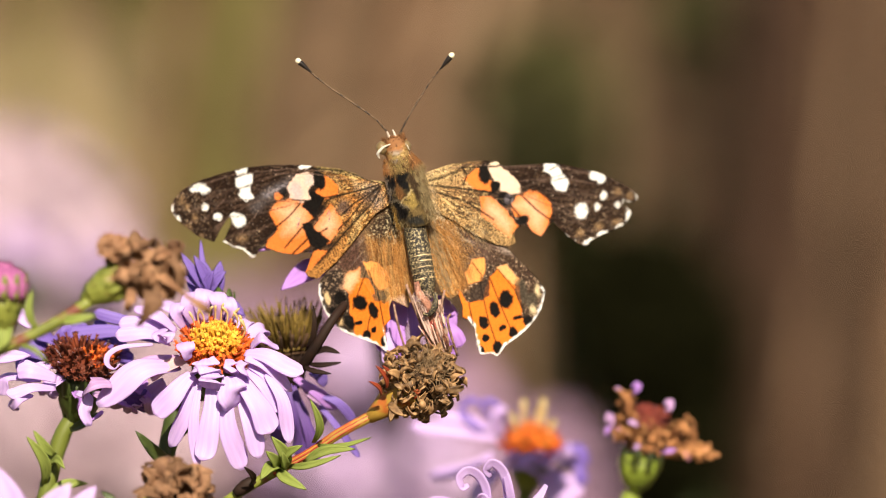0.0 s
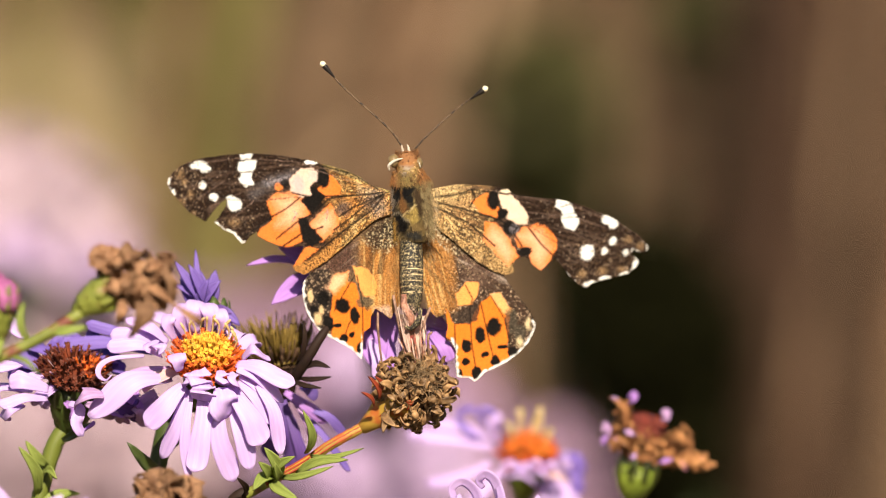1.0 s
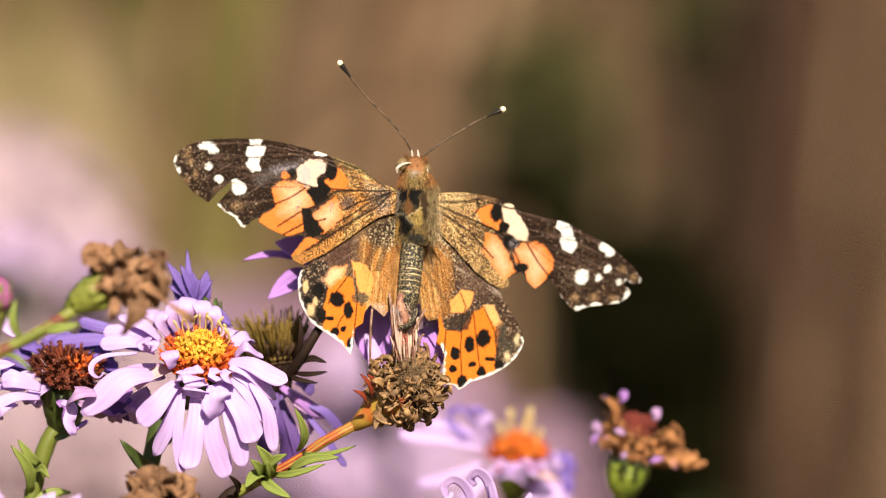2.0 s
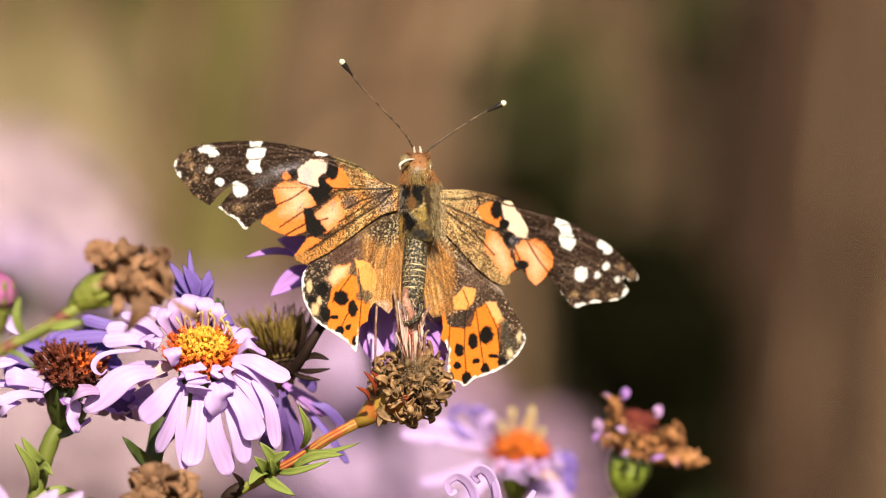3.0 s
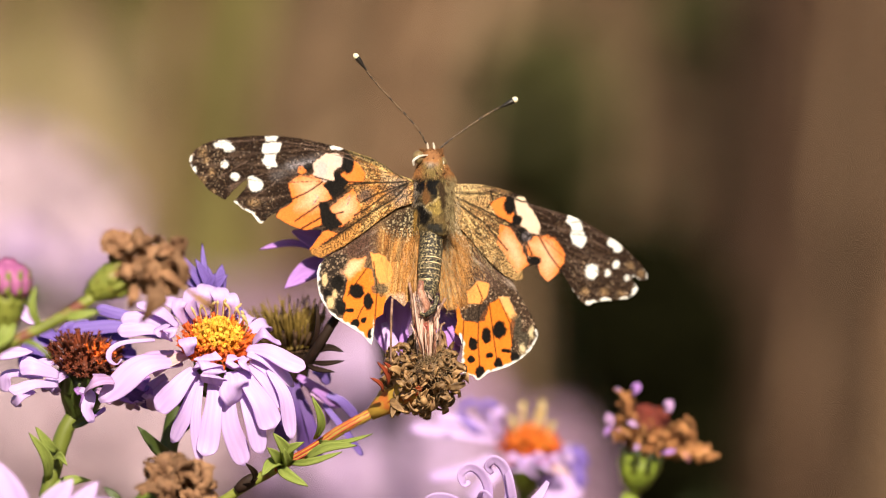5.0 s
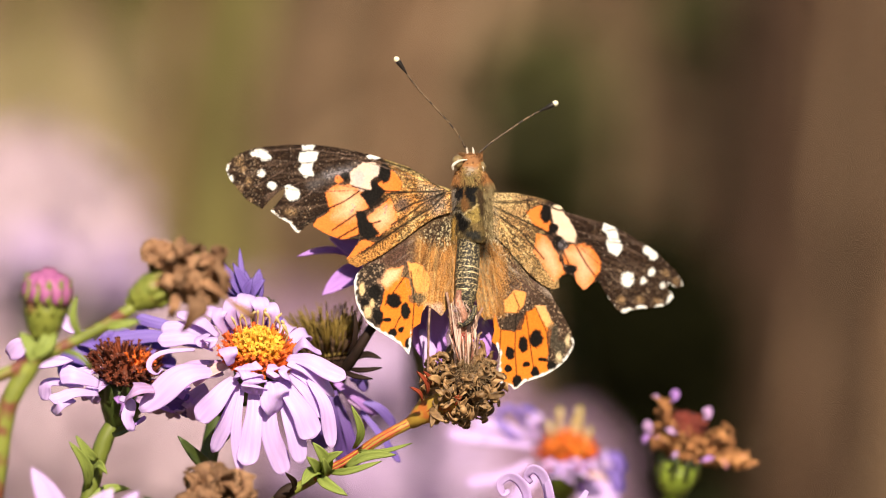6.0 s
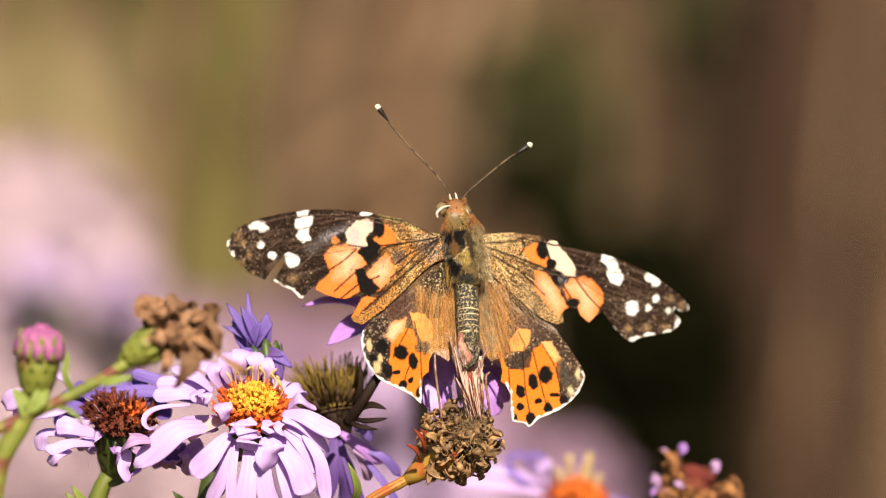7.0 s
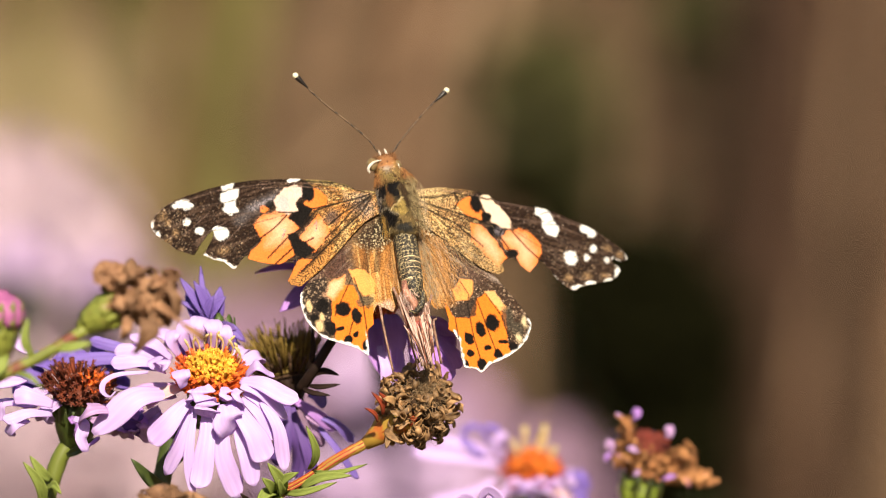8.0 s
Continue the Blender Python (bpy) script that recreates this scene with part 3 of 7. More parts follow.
drift_lilac = bloom_drift("aster_drift", 10, [(40, 440, 0.58, 70, 45, 0.03, 40), (190, 480, 0.58, 60, 40, 0.03, 50), (660, 640, 0.55, 70, 40, 0.03, 130), (560, 830, 0.55, 90, 50, 0.03, 200), (760, 780, 0.55, 60, 40, 0.03, 120), (750, 840, 0.54, 110, 75, 0.03, 400), (700, 880, 0.54, 110, 60, 0.03, 320)], BLOOM_LILAC, "far drift of lilac asters in bloom", leaf_share=0.1)


# ---- the asters in front ----
def open_aster():
    """The fully open flower: lavender rays hanging over, some rolled up short against the yellow disc."""
    c, face = at(421, 586, 0.004), (0.03, -0.62, 0.78)
    root = thing("aster_flower", c, "open lavender aster with a yellow-orange disc, rays drooping", "flower", "asters in bloom")
    low = [((380, 628), (346, 664), (313, 702), 2.5), ((388, 636), (368, 698), (340, 757), 1.9), ((393, 645), (383, 712), (390, 800), 1.2), ((414, 646), (412, 712), (397, 788), 2.3),
           ((438, 655), (446, 730), (470, 802), 2.2), ((464, 655), (484, 718), (499, 780), 2.0), ((462, 628), (498, 684), (522, 736), 2.7), ((480, 612), (516, 638), (542, 690), 1.2),
           ((512, 628), (542, 680), (552, 757), 1.5), ((474, 590), (520, 598), (577, 634), 2.0), ((474, 600), (512, 612), (556, 656), 1.5), ((476, 622), (506, 650), (536, 702), 1.2)]
    for i, (a, b, d, wide) in enumerate(low):
        ray(root, (a, b, d), (0.0005 + 0.0009 * (i % 2), 0.0003 + 0.0010 * (i * 2 % 3)), wide, bow=0.0010, turn=random.Random(i).uniform(-14, 14), seed=i, roll=random.Random(i + 5).uniform(-1.2, 0.3), blunt=(0.16, 0.22, 0.30)[i % 3])
    ray(root, ((483, 580), (505, 562), (531, 586)), (0.002, 0.003), 1.8, bow=0.002, turn=40, seed=21, roll=-1.0)
    # to the side, over the fading flower
    ray(root, ((356, 612), (290, 620), (212, 684)), (0.003, 0.000), 3.0, bow=0.002, turn=8, seed=22, blunt=0.4)
    ray(root, ((366, 600), (312, 605), (270, 628)), (0.004, 0.003), 1.5, bow=0.001, turn=30, seed=27, mat=PETAL_OLD)
    ray(root, ((345, 566), (294, 556), (244, 560)), (0.005, 0.004), 1.5, bow=0.001, turn=20, seed=23)
    ray(root, ((352, 552), (318, 524), (278, 510)), (0.006, 0.006), 1.5, bow=0.001, turn=-25, seed=24)
    ray(root, ((345, 556), (296, 538), (250, 540)), (0.007, 0.006), 1.5, bow=0.001, turn=25, seed=25)
    ray(root, ((368, 540), (345, 512), (322, 500)), (0.007, 0.007), 1.8, bow=0.001, turn=-30, seed=28)
    # two rays behind, the shade on them put into their blue-violet
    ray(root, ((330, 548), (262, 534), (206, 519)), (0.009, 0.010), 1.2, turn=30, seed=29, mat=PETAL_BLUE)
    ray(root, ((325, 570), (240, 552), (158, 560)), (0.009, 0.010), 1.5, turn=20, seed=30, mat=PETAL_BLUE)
    ray(root, ((340, 575), (318, 560), (330, 548)), (0.003, 0.002), 1.3, bow=0.002, turn=40, seed=31)
    ray(root, ((330, 640), (290, 668), (262, 650)), (0.007, 0.008), 1.8, turn=60, seed=32, mat=PETAL_OLD)
    ray(root, ((335, 650), (305, 678), (318, 700)), (0.006, 0.007), 1.6, turn=-60, seed=33, mat=PETAL_OLD)
    ray(root, ((300, 640), (268, 665), (248, 690)), (0.008, 0.009), 1.7, turn=90, seed=34, mat=PETAL_DEEP)
    ray(root, ((310, 576), (258, 580), (233, 592), (229, 609), (242, 619), (252, 610)), (0.004, 0.002), 0.7, turn=70, seed=26)
    back = [(126, 6.0, 2.0, -6, 10), (112, 5.6, 2.4, -2, 16), (97, 5.4, 2.4, 4, 12), (80, 5.6, 2.2, -4, 16), (60, 5.0, 2.0, -10, 4), (104, 7.0, 2.2, -20, -6), (86, 7.2, 2.0, -18, -8), (38, 5.0, 1.8, -6, 2)]
    for i, (a, l, wide, e0, e1) in enumerate(back):
        petal(root, c, face, a, l * 1.2, wide, e0 + 14, e1 + 14, curl=-120, curl_at=0.6, seed=i + 30, r0=2.8, twist=random.Random(i + 9).uniform(-30, 30))
    for i, (a, b, d, wide) in enumerate((((384, 540), (374, 504), (388, 474), 2.0), ((402, 536), (398, 500), (408, 470), 2.1), ((424, 536), (428, 502), (418, 474), 2.0), ((444, 542), (448, 510), (434, 486), 1.6), ((366, 548), (352, 518), (362, 494), 1.6))):
        ray(root, (a, b, d), (0.0066, 0.0062), wide, bow=0.0014, turn=random.Random(i + 70).uniform(-30, 30), seed=i + 140, roll=1.2, blunt=0.3)
    # rays rolled up short against the disc
    for i, (a, b, d, wide) in enumerate((((374, 602), (371, 584), (366, 566), 1.5), ((407, 601), (407, 612), (408, 624), 2.2), ((414, 622), (414, 634), (415, 648), 2.2), ((446, 602), (448, 612), (450, 622), 1.3),
                                         ((448, 632), (452, 655), (458, 678), 2.7), ((336, 572), (337, 560), (336, 550), 1.2), ((392, 606), (388, 614), (384, 622), 1.0), ((462, 606), (470, 616), (478, 628), 1.2))):
        ray(root, (a, b, d), (-0.0002 - 0.0002 * (i % 3), 0.0000), wide * 1.25, bow=0.0012, turn=random.Random(i + 3).uniform(-5, 5), seed=i + 80, blunt=0.12, roll=0.8, name="rolled_petal")
    petal(root, c, face, 208, 5.6, 2.0, 6, -18, curl=-40, seed=97, mat=PEACH, r0=3.4, lift=0.0)
    florets("disc", root, c, face, 3.3, 2.1, 0.0, 0.62, 120, YELLOW, 0.34, 1.5, 3, flare=1.1, label="yellow inner florets", lobes=0.20)
    florets("disc_ring", root, c, face, 3.3, 2.1, 0.48, 0.78, 80, GLOW, 0.34, 1.5, 33, flare=1.1, label="amber florets between", lobes=0.22)
    florets("disc_rim", root, c, face, 3.3, 2.1, 0.66, 1.08, 130, ORANGE, 0.34, 1.8, 4, flare=1.1, sag=0.25, label="orange-red outer florets", lobes=0.25)
    n, ex, ey = frame_of(face)
    for i in range(12):
        a = radians(8 + 12 * i)
        o = ex * math.cos(a) + ey * math.sin(a)
        q_ = random.Random(i + 40)
        p = c + o * 0.0030 + n * 0.0010
        q = p + n * q_.uniform(0.0016, 0.0024) + o * 0.0006
        e = q + n * q_.uniform(0.0008, 0.0016) + ex * q_.uniform(-0.0008, 0.001)
        v, f = tube(smooth_path([p, q, e], 8), np.array([1.0, 1.0, 1.0, 1.0, 1.2, 1.6, 1.9, 1.6, 0.8]) * 1e-4, 6, i, 0.25)
        part("stamen", v, f, STRAW, root)
    calyx(root, c - n * 0.0012, face, 3.0, 6.5, DARK_STEM, DARK_STEM, 5)
    stem([c - n * 0.0068, at(365, 665, 0.010), at(342, 730, 0.010), at(330, 800, 0.010), at(318, 900, 0.010)], 0.0011, 0.0013, root, DARK_STEM)
    leaf_between(at(334, 778, 0.0095), at(280, 729, 0.004), 0.0016, -0.12, root, DARK_STEM)
    leaf_between(at(333, 812, 0.0095), at(312, 780, 0.006), 0.0012, 0.1, root, DARK_STEM)
    leaf_between(at(352, 740, 0.010), at(380, 690, 0.008), 0.0013, 0.1, root, DARK_STEM)
    return root


def fading_aster():
    """The flower going over: rust-dark disc, rays curling and crossing."""
    c, face = at(186, 612, 0.008), (0.10, -0.50, 0.86)
    root = thing("aster_flower", c, "fading violet aster with a rust-brown disc and curling rays", "flower", "asters in bloom")
    rng = random.Random(21)
    for i in range(9):
        a = rng.choice((rng.uniform(190, 235), rng.uniform(300, 350)))
        petal(root, c, face, a, rng.uniform(3.5, 6.0), rng.uniform(1.2, 1.8), rng.uniform(-30, 15), rng.uniform(-70, -20), curl=rng.uniform(-260, -60), curl_at=rng.uniform(0.35, 0.6), seed=i + 260, mat=PETAL_OLD if i % 3 else PETAL, r0=rng.uniform(2.4, 3.4), lift=rng.uniform(-1.2, 0.2), twist=rng.uniform(-80, 80), sway=rng.uniform(-0.3, 0.3), tip=3)
    ray(root, ((140, 640), (98, 624), (70, 624)), (0.003, 0.002), 2.0, bow=0.001, turn=30, seed=1)
    ray(root, ((138, 657), (96, 655), (52, 674)), (0.003, 0.001), 1.2, bow=0.001, turn=25, seed=2, roll=-1)
    ray(root, ((96, 668), (72, 676), (58, 690)), (0.003, 0.002), 1.2, bow=0.002, turn=40, seed=10)
    ray(root, ((112, 640), (52, 636), (40, 668)), (0.005, 0.004), 1.7, bow=0.001, turn=-40, seed=3)
    ray(root, ((95, 655), (72, 676), (60, 690), (74, 692)), (0.004, 0.003), 0.9, turn=80, seed=4)
    ray(root, ((186, 670), (202, 648), (234, 644)), (0.001, 0.000), 2.2, bow=0.002, turn=20, seed=5, mat=PETAL_OLD)
    ray(root, ((176, 664), (196, 672), (190, 698), (202, 722)), (0.002, 0.001), 1.4, bow=0.001, turn=35, seed=6)
    ray(root, ((203, 712), (212, 706), (222, 697)), (0.003, 0.003), 0.5, turn=30, seed=7, mat=PETAL_DEEP)
    # shrivelled rays crowded under the next flower, its shade put into the dim violet
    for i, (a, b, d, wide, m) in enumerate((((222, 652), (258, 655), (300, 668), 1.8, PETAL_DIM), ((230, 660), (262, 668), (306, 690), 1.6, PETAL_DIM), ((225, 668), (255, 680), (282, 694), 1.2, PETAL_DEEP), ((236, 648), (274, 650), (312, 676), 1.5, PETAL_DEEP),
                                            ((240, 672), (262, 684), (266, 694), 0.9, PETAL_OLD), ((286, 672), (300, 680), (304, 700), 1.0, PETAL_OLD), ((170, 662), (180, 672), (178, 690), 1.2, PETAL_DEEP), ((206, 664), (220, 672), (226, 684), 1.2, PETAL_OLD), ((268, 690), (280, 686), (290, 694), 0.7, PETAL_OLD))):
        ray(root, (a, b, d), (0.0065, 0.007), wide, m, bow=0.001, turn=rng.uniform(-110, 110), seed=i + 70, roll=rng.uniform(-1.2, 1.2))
    # back rays, darkened by colour for the shade they lie in
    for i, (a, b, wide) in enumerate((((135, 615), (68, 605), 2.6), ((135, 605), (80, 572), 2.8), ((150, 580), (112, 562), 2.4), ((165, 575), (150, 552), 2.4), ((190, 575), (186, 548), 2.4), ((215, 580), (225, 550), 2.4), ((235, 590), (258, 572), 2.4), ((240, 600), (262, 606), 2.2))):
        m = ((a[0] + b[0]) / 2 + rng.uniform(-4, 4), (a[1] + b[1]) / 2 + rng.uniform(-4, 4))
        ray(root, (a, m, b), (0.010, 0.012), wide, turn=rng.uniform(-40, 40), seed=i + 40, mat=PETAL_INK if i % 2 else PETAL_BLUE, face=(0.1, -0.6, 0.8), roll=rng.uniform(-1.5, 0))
    florets("disc", root, c, face, 3.0, 1.4, 0.0, 1.0, 130, RUST, 0.32, 2.3, 7, flare=0.9, sag=0.30, label="dark rust-red florets", lobes=0.3)
    florets("disc_rim", root, c, face, 3.2, 0.8, 0.75, 1.05, 46, RUST, 0.36, 1.8, 8, sag=0.5, lobes=0.4)
    florets("disc_side", root, c + Vector((0.0019, -0.0012, 0.0006)), (0.45, -0.6, 0.66), 1.2, 0.7, 0, 1, 18, ORANGE, 0.30, 1.2, 88, label="orange florets on one side of the disc", lobes=0.3)
    n, ex, ey = frame_of(face)
    calyx(root, c - n * 0.0014, face, 3.2, 7.6, DARK_STEM, DARK_STEM, 6)
    stem([c - n * 0.0070, at(152, 735, 0.011), at(133, 795, 0.011), at(118, 860, 0.011), at(108, 930, 0.011)], 0.0011, 0.0008, root, STALK_DARK)
    leaf_between(at(118, 825, 0.010), at(87, 742, 0.006), 0.0013, 0.12, root, LEAF)
    leaf_between(at(136, 775, 0.010), at(99, 731, 0.008), 0.0011, -0.08, root, LEAF)
    leaf_between(at(126, 803, 0.010), at(154, 799, 0.006), 0.0010, -0.25, root, LEAF)
    leaf_between(at(165, 730, 0.009), at(222, 697, 0.006), 0.0010, 0.08, root, DARK_STEM)
    leaf_between(at(118, 860, 0.010), at(195, 825, 0.012), 0.0014, -0.12, root, LEAF)
    return root


def dried_bits(root, centre, radius, count, mat, seed, squash=(1, 1, 1), size=(1.7, 0.75), name="dried_floret", rolled=False):
    """Curled papery scraps packed on a ball, each an object of its own on one of ten shared meshes."""
    rng = random.Random(seed)
    kinds = []
    for k in range(10):
        if rolled and k < 3:
            ln, rad, turn, ends = size[0] * 1e-3 * rng.uniform(0.8, 1.3), size[1] * 0.34e-3 * rng.uniform(0.7, 1.2), rng.uniform(4.8, 8.5), rng.uniform(1.0, 1.5)
            g = []
            for a in range(5):
                s = a / 4
                bow = 0.25e-3 * math.sin(math.pi * s) * rng.choice((-1, 1))
                g.append([(rad * (0.75 + 0.05 * q) * (1 + (ends - 1) * s) * math.cos(q) + s * ln * 0.75, rad * (0.75 + 0.05 * q) * (1 + (ends - 1) * s) * math.sin(q) + bow, s * ln * 0.65) for q in np.linspace(0, turn, 9)])
        else:
            g = petal_grid((0, 0, 0), (1, 0, 0), (0, 0, 1), size[0] * 1e-3 * rng.uniform(0.8, 1.25), size[1] * 1e-3, rng.uniform(30, 70), rng.uniform(-10, 40), rng.uniform(-260, 200), 0.3, cup=rng.uniform(0.3, 0.55), twist=rng.uniform(-60, 60), nl=7, nw=4, tip=5, narrow=0.7)
        v, f, uv = sheet(crumple(g, size[1] * (0.05e-3 if rolled and k < 3 else 0.13e-3), k + seed), 0.00007)
        me = bpy.data.meshes.new(name)
        me.from_pydata(v.tolist(), [], f)
        me.polygons.foreach_set("use_smooth", [True] * len(me.polygons))
        me.materials.append(mat)
        kinds.append(me)
    o = origin_of(root)
    for i in range(count):
        z = 1 - 2 * (i + 0.5) / count
        a = i * 2.39996
        d = Vector((math.sqrt(1 - z * z) * math.cos(a), math.sqrt(1 - z * z) * math.sin(a), z))
        p = Vector((d.x * squash[0], d.y * squash[1], d.z * squash[2])) * radius * rng.uniform(0.78, 1.04)
        t = d.cross(Vector((rng.uniform(-1, 1), rng.uniform(-1, 1), rng.uniform(-1, 1)))).normalized()
        m = Matrix((t, d.cross(t), d)).transposed().to_4x4()
        ob = new(name, kinds[i % 10])
        ob.parent = root
        ob.matrix_local = Matrix.Translation(Vector(centre) - o + p) @ m @ Matrix.Diagonal((*(3 * [rng.uniform(0.6, 1.45)]), 1))


def seed_head():
    """The dead flower head on its amber stalk, on which the butterfly stands."""
    c = at(785, 638, 0.004)
    root = thing("seed_head", c, "dead brown aster head of curled florets on an amber stalk", "seed head")
    v, f = blob(c - Vector((0, 0, 0.0030)), (0, 0, 1), [(0, 0.001), (0.001, 0.0023), (0.0022, 0.0030), (0.0038, 0.0031), (0.005, 0.0023), (0.0060, 0.0008)], 16, 0.15, 3)
    part("core", v, f, DARK_CORE, root)
    dried_bits(root, c, 0.0040, 200, HUSK, 5, (1.05, 0.92, 1.06), (1.45, 0.8), rolled=True)
    dried_bits(root, c + Vector((-0.0002, -0.0006, -0.0010)), 0.0040, 130, HUSK, 15, (1.0, 0.9, 0.95), (1.6, 0.6))
    rng = np.random.RandomState(12)
    d = rng.normal(0, 1, (420, 3)) * (0.30, 0.25, 0.25) + (0.30, -0.80, 0.42)
    d /= np.linalg.norm(d, axis=1, keepdims=True)
    tuft("pappus", root, np.array(c) + d * 0.0040, d + rng.normal(0, 0.9, d.shape), 0.0014, 0.00006, PAPPUS, 6)
    axis = Vector((-0.80, 0.05, -0.60))
    a = c + axis * 0.0026
    v, f = blob(c + axis * 0.0016, axis, [(0, 0.0030), (0.0014, 0.0028), (0.0030, 0.0020), (0.0048, 0.0012), (0.0066, 0.0007)], 16, 0.12, 4)
    cup = part("calyx", v, f, AMBER, root, "yellow-green cup turning amber")
    side, up = axis.cross(Vector((0, 1, 0))).normalized(), axis.cross(axis.cross(Vector((0, 1, 0)))).normalized()
    for k in range(18):
        w0 = k * 2.39996
        o = side * math.cos(w0) + up * math.sin(w0)
        h0 = 0.0060 - 0.0030 * (k % 3) / 2
        r0, r1 = 0.0008 + (0.0060 - h0) * 0.42, 0.0008 + (0.0084 - h0) * 0.46
        leaf_between(c + axis * h0 + o * r0, c + axis * (h0 - 0.0024) + o * (r1 - 0.0002), 0.0010, 0.03, cup, (AMBER, RIB_RED, AMBER, GREEN, HUSK)[k % 5], "bract", face=tuple(o))
    for i, (u, v_, tu, tv, w) in enumerate([(722, 655, 702, 616, 0.6), (712, 668, 690, 644, 0.5), (742, 690, 728, 716, 0.9), (726, 640, 714, 616, 0.5), (742, 640, 722, 628, 1.1), (728, 682, 752, 706, 1.0)]):
        leaf_between(at(u, v_, 0.0005), at(tu, tv, -0.0015), w * 0.9e-3, 0.1, cup, TIP_RED if i in (0, 1, 3) else HUSK, "bract")
    line = [a + axis * 0.0050, at(640, 735, 0.004), at(580, 775, 0.004), at(520, 806, 0.004), at(450, 848, 0.005), at(380, 905, 0.006)]
    v, f = tube(smooth_path(line[:4], 24), np.linspace(0.00066, 0.00056, 25), 10, 3, 0.12)
    part("upper_stem", v, f, AMBER, root, "amber upper stalk")
    stem([at(528, 802, 0.004)] + line[4:], 0.00060, 0.00066, root, STALK)
    v, f = blob(at(488, 818, 0.0042), (-0.8, 0, -0.55), [(0, 0.0005), (0.0006, 0.00072), (0.0014, 0.00078), (0.0022, 0.00070), (0.0030, 0.0005)], 12, 0.25, 9)
    part("node", v, f, MAROON_STEM, root, "dark maroon knot of the stalk")
    # red ribs along the upper side of the stalk
    for k, (lift, ahead) in enumerate(((0.00052, -0.00030), (0.00020, -0.00054), (-0.00018, -0.00056))):
        path = smooth_path([Vector(p) + Vector((-0.5 * lift, ahead, 0.86 * lift)) for p in line[:4]], 20)
        v, f = tube(path, np.linspace(0.00009, 0.00014, 21), 6, k, 0.5)
        part("rib", v, f, RIB_RED, root, "red rib of the stalk")
    for u, v_, tu, tv, w, b, m in [(592, 752, 586, 676, 0.0013, 0.14, LEAF), (600, 757, 694, 743, 0.0009, 0.12, LEAF), (575, 790, 666, 764, 0.0017, -0.06, LEAF), (548, 795, 640, 775, 0.0012, 0.1, LEAF),
                                   (540, 800, 518, 742, 0.0021, 0.1, LEAF), (535, 800, 572, 758, 0.0017, -0.1, LEAF), (530, 800, 580, 836, 0.0019, 0.1, LEAF), (535, 798, 498, 818, 0.0020, 0.12, LEAF),
                                   (525, 800, 508, 768, 0.0018, 0.05, LEAF), (480, 826, 470, 796, 0.0010, 0.1, MAROON_STEM), (545, 795, 536, 768, 0.0014, -0.08, LEAF)]:
        leaf_between(at(u, v_, 0.0035), at(tu, tv, -0.0005), w * 0.70, b, root, m)
    return root


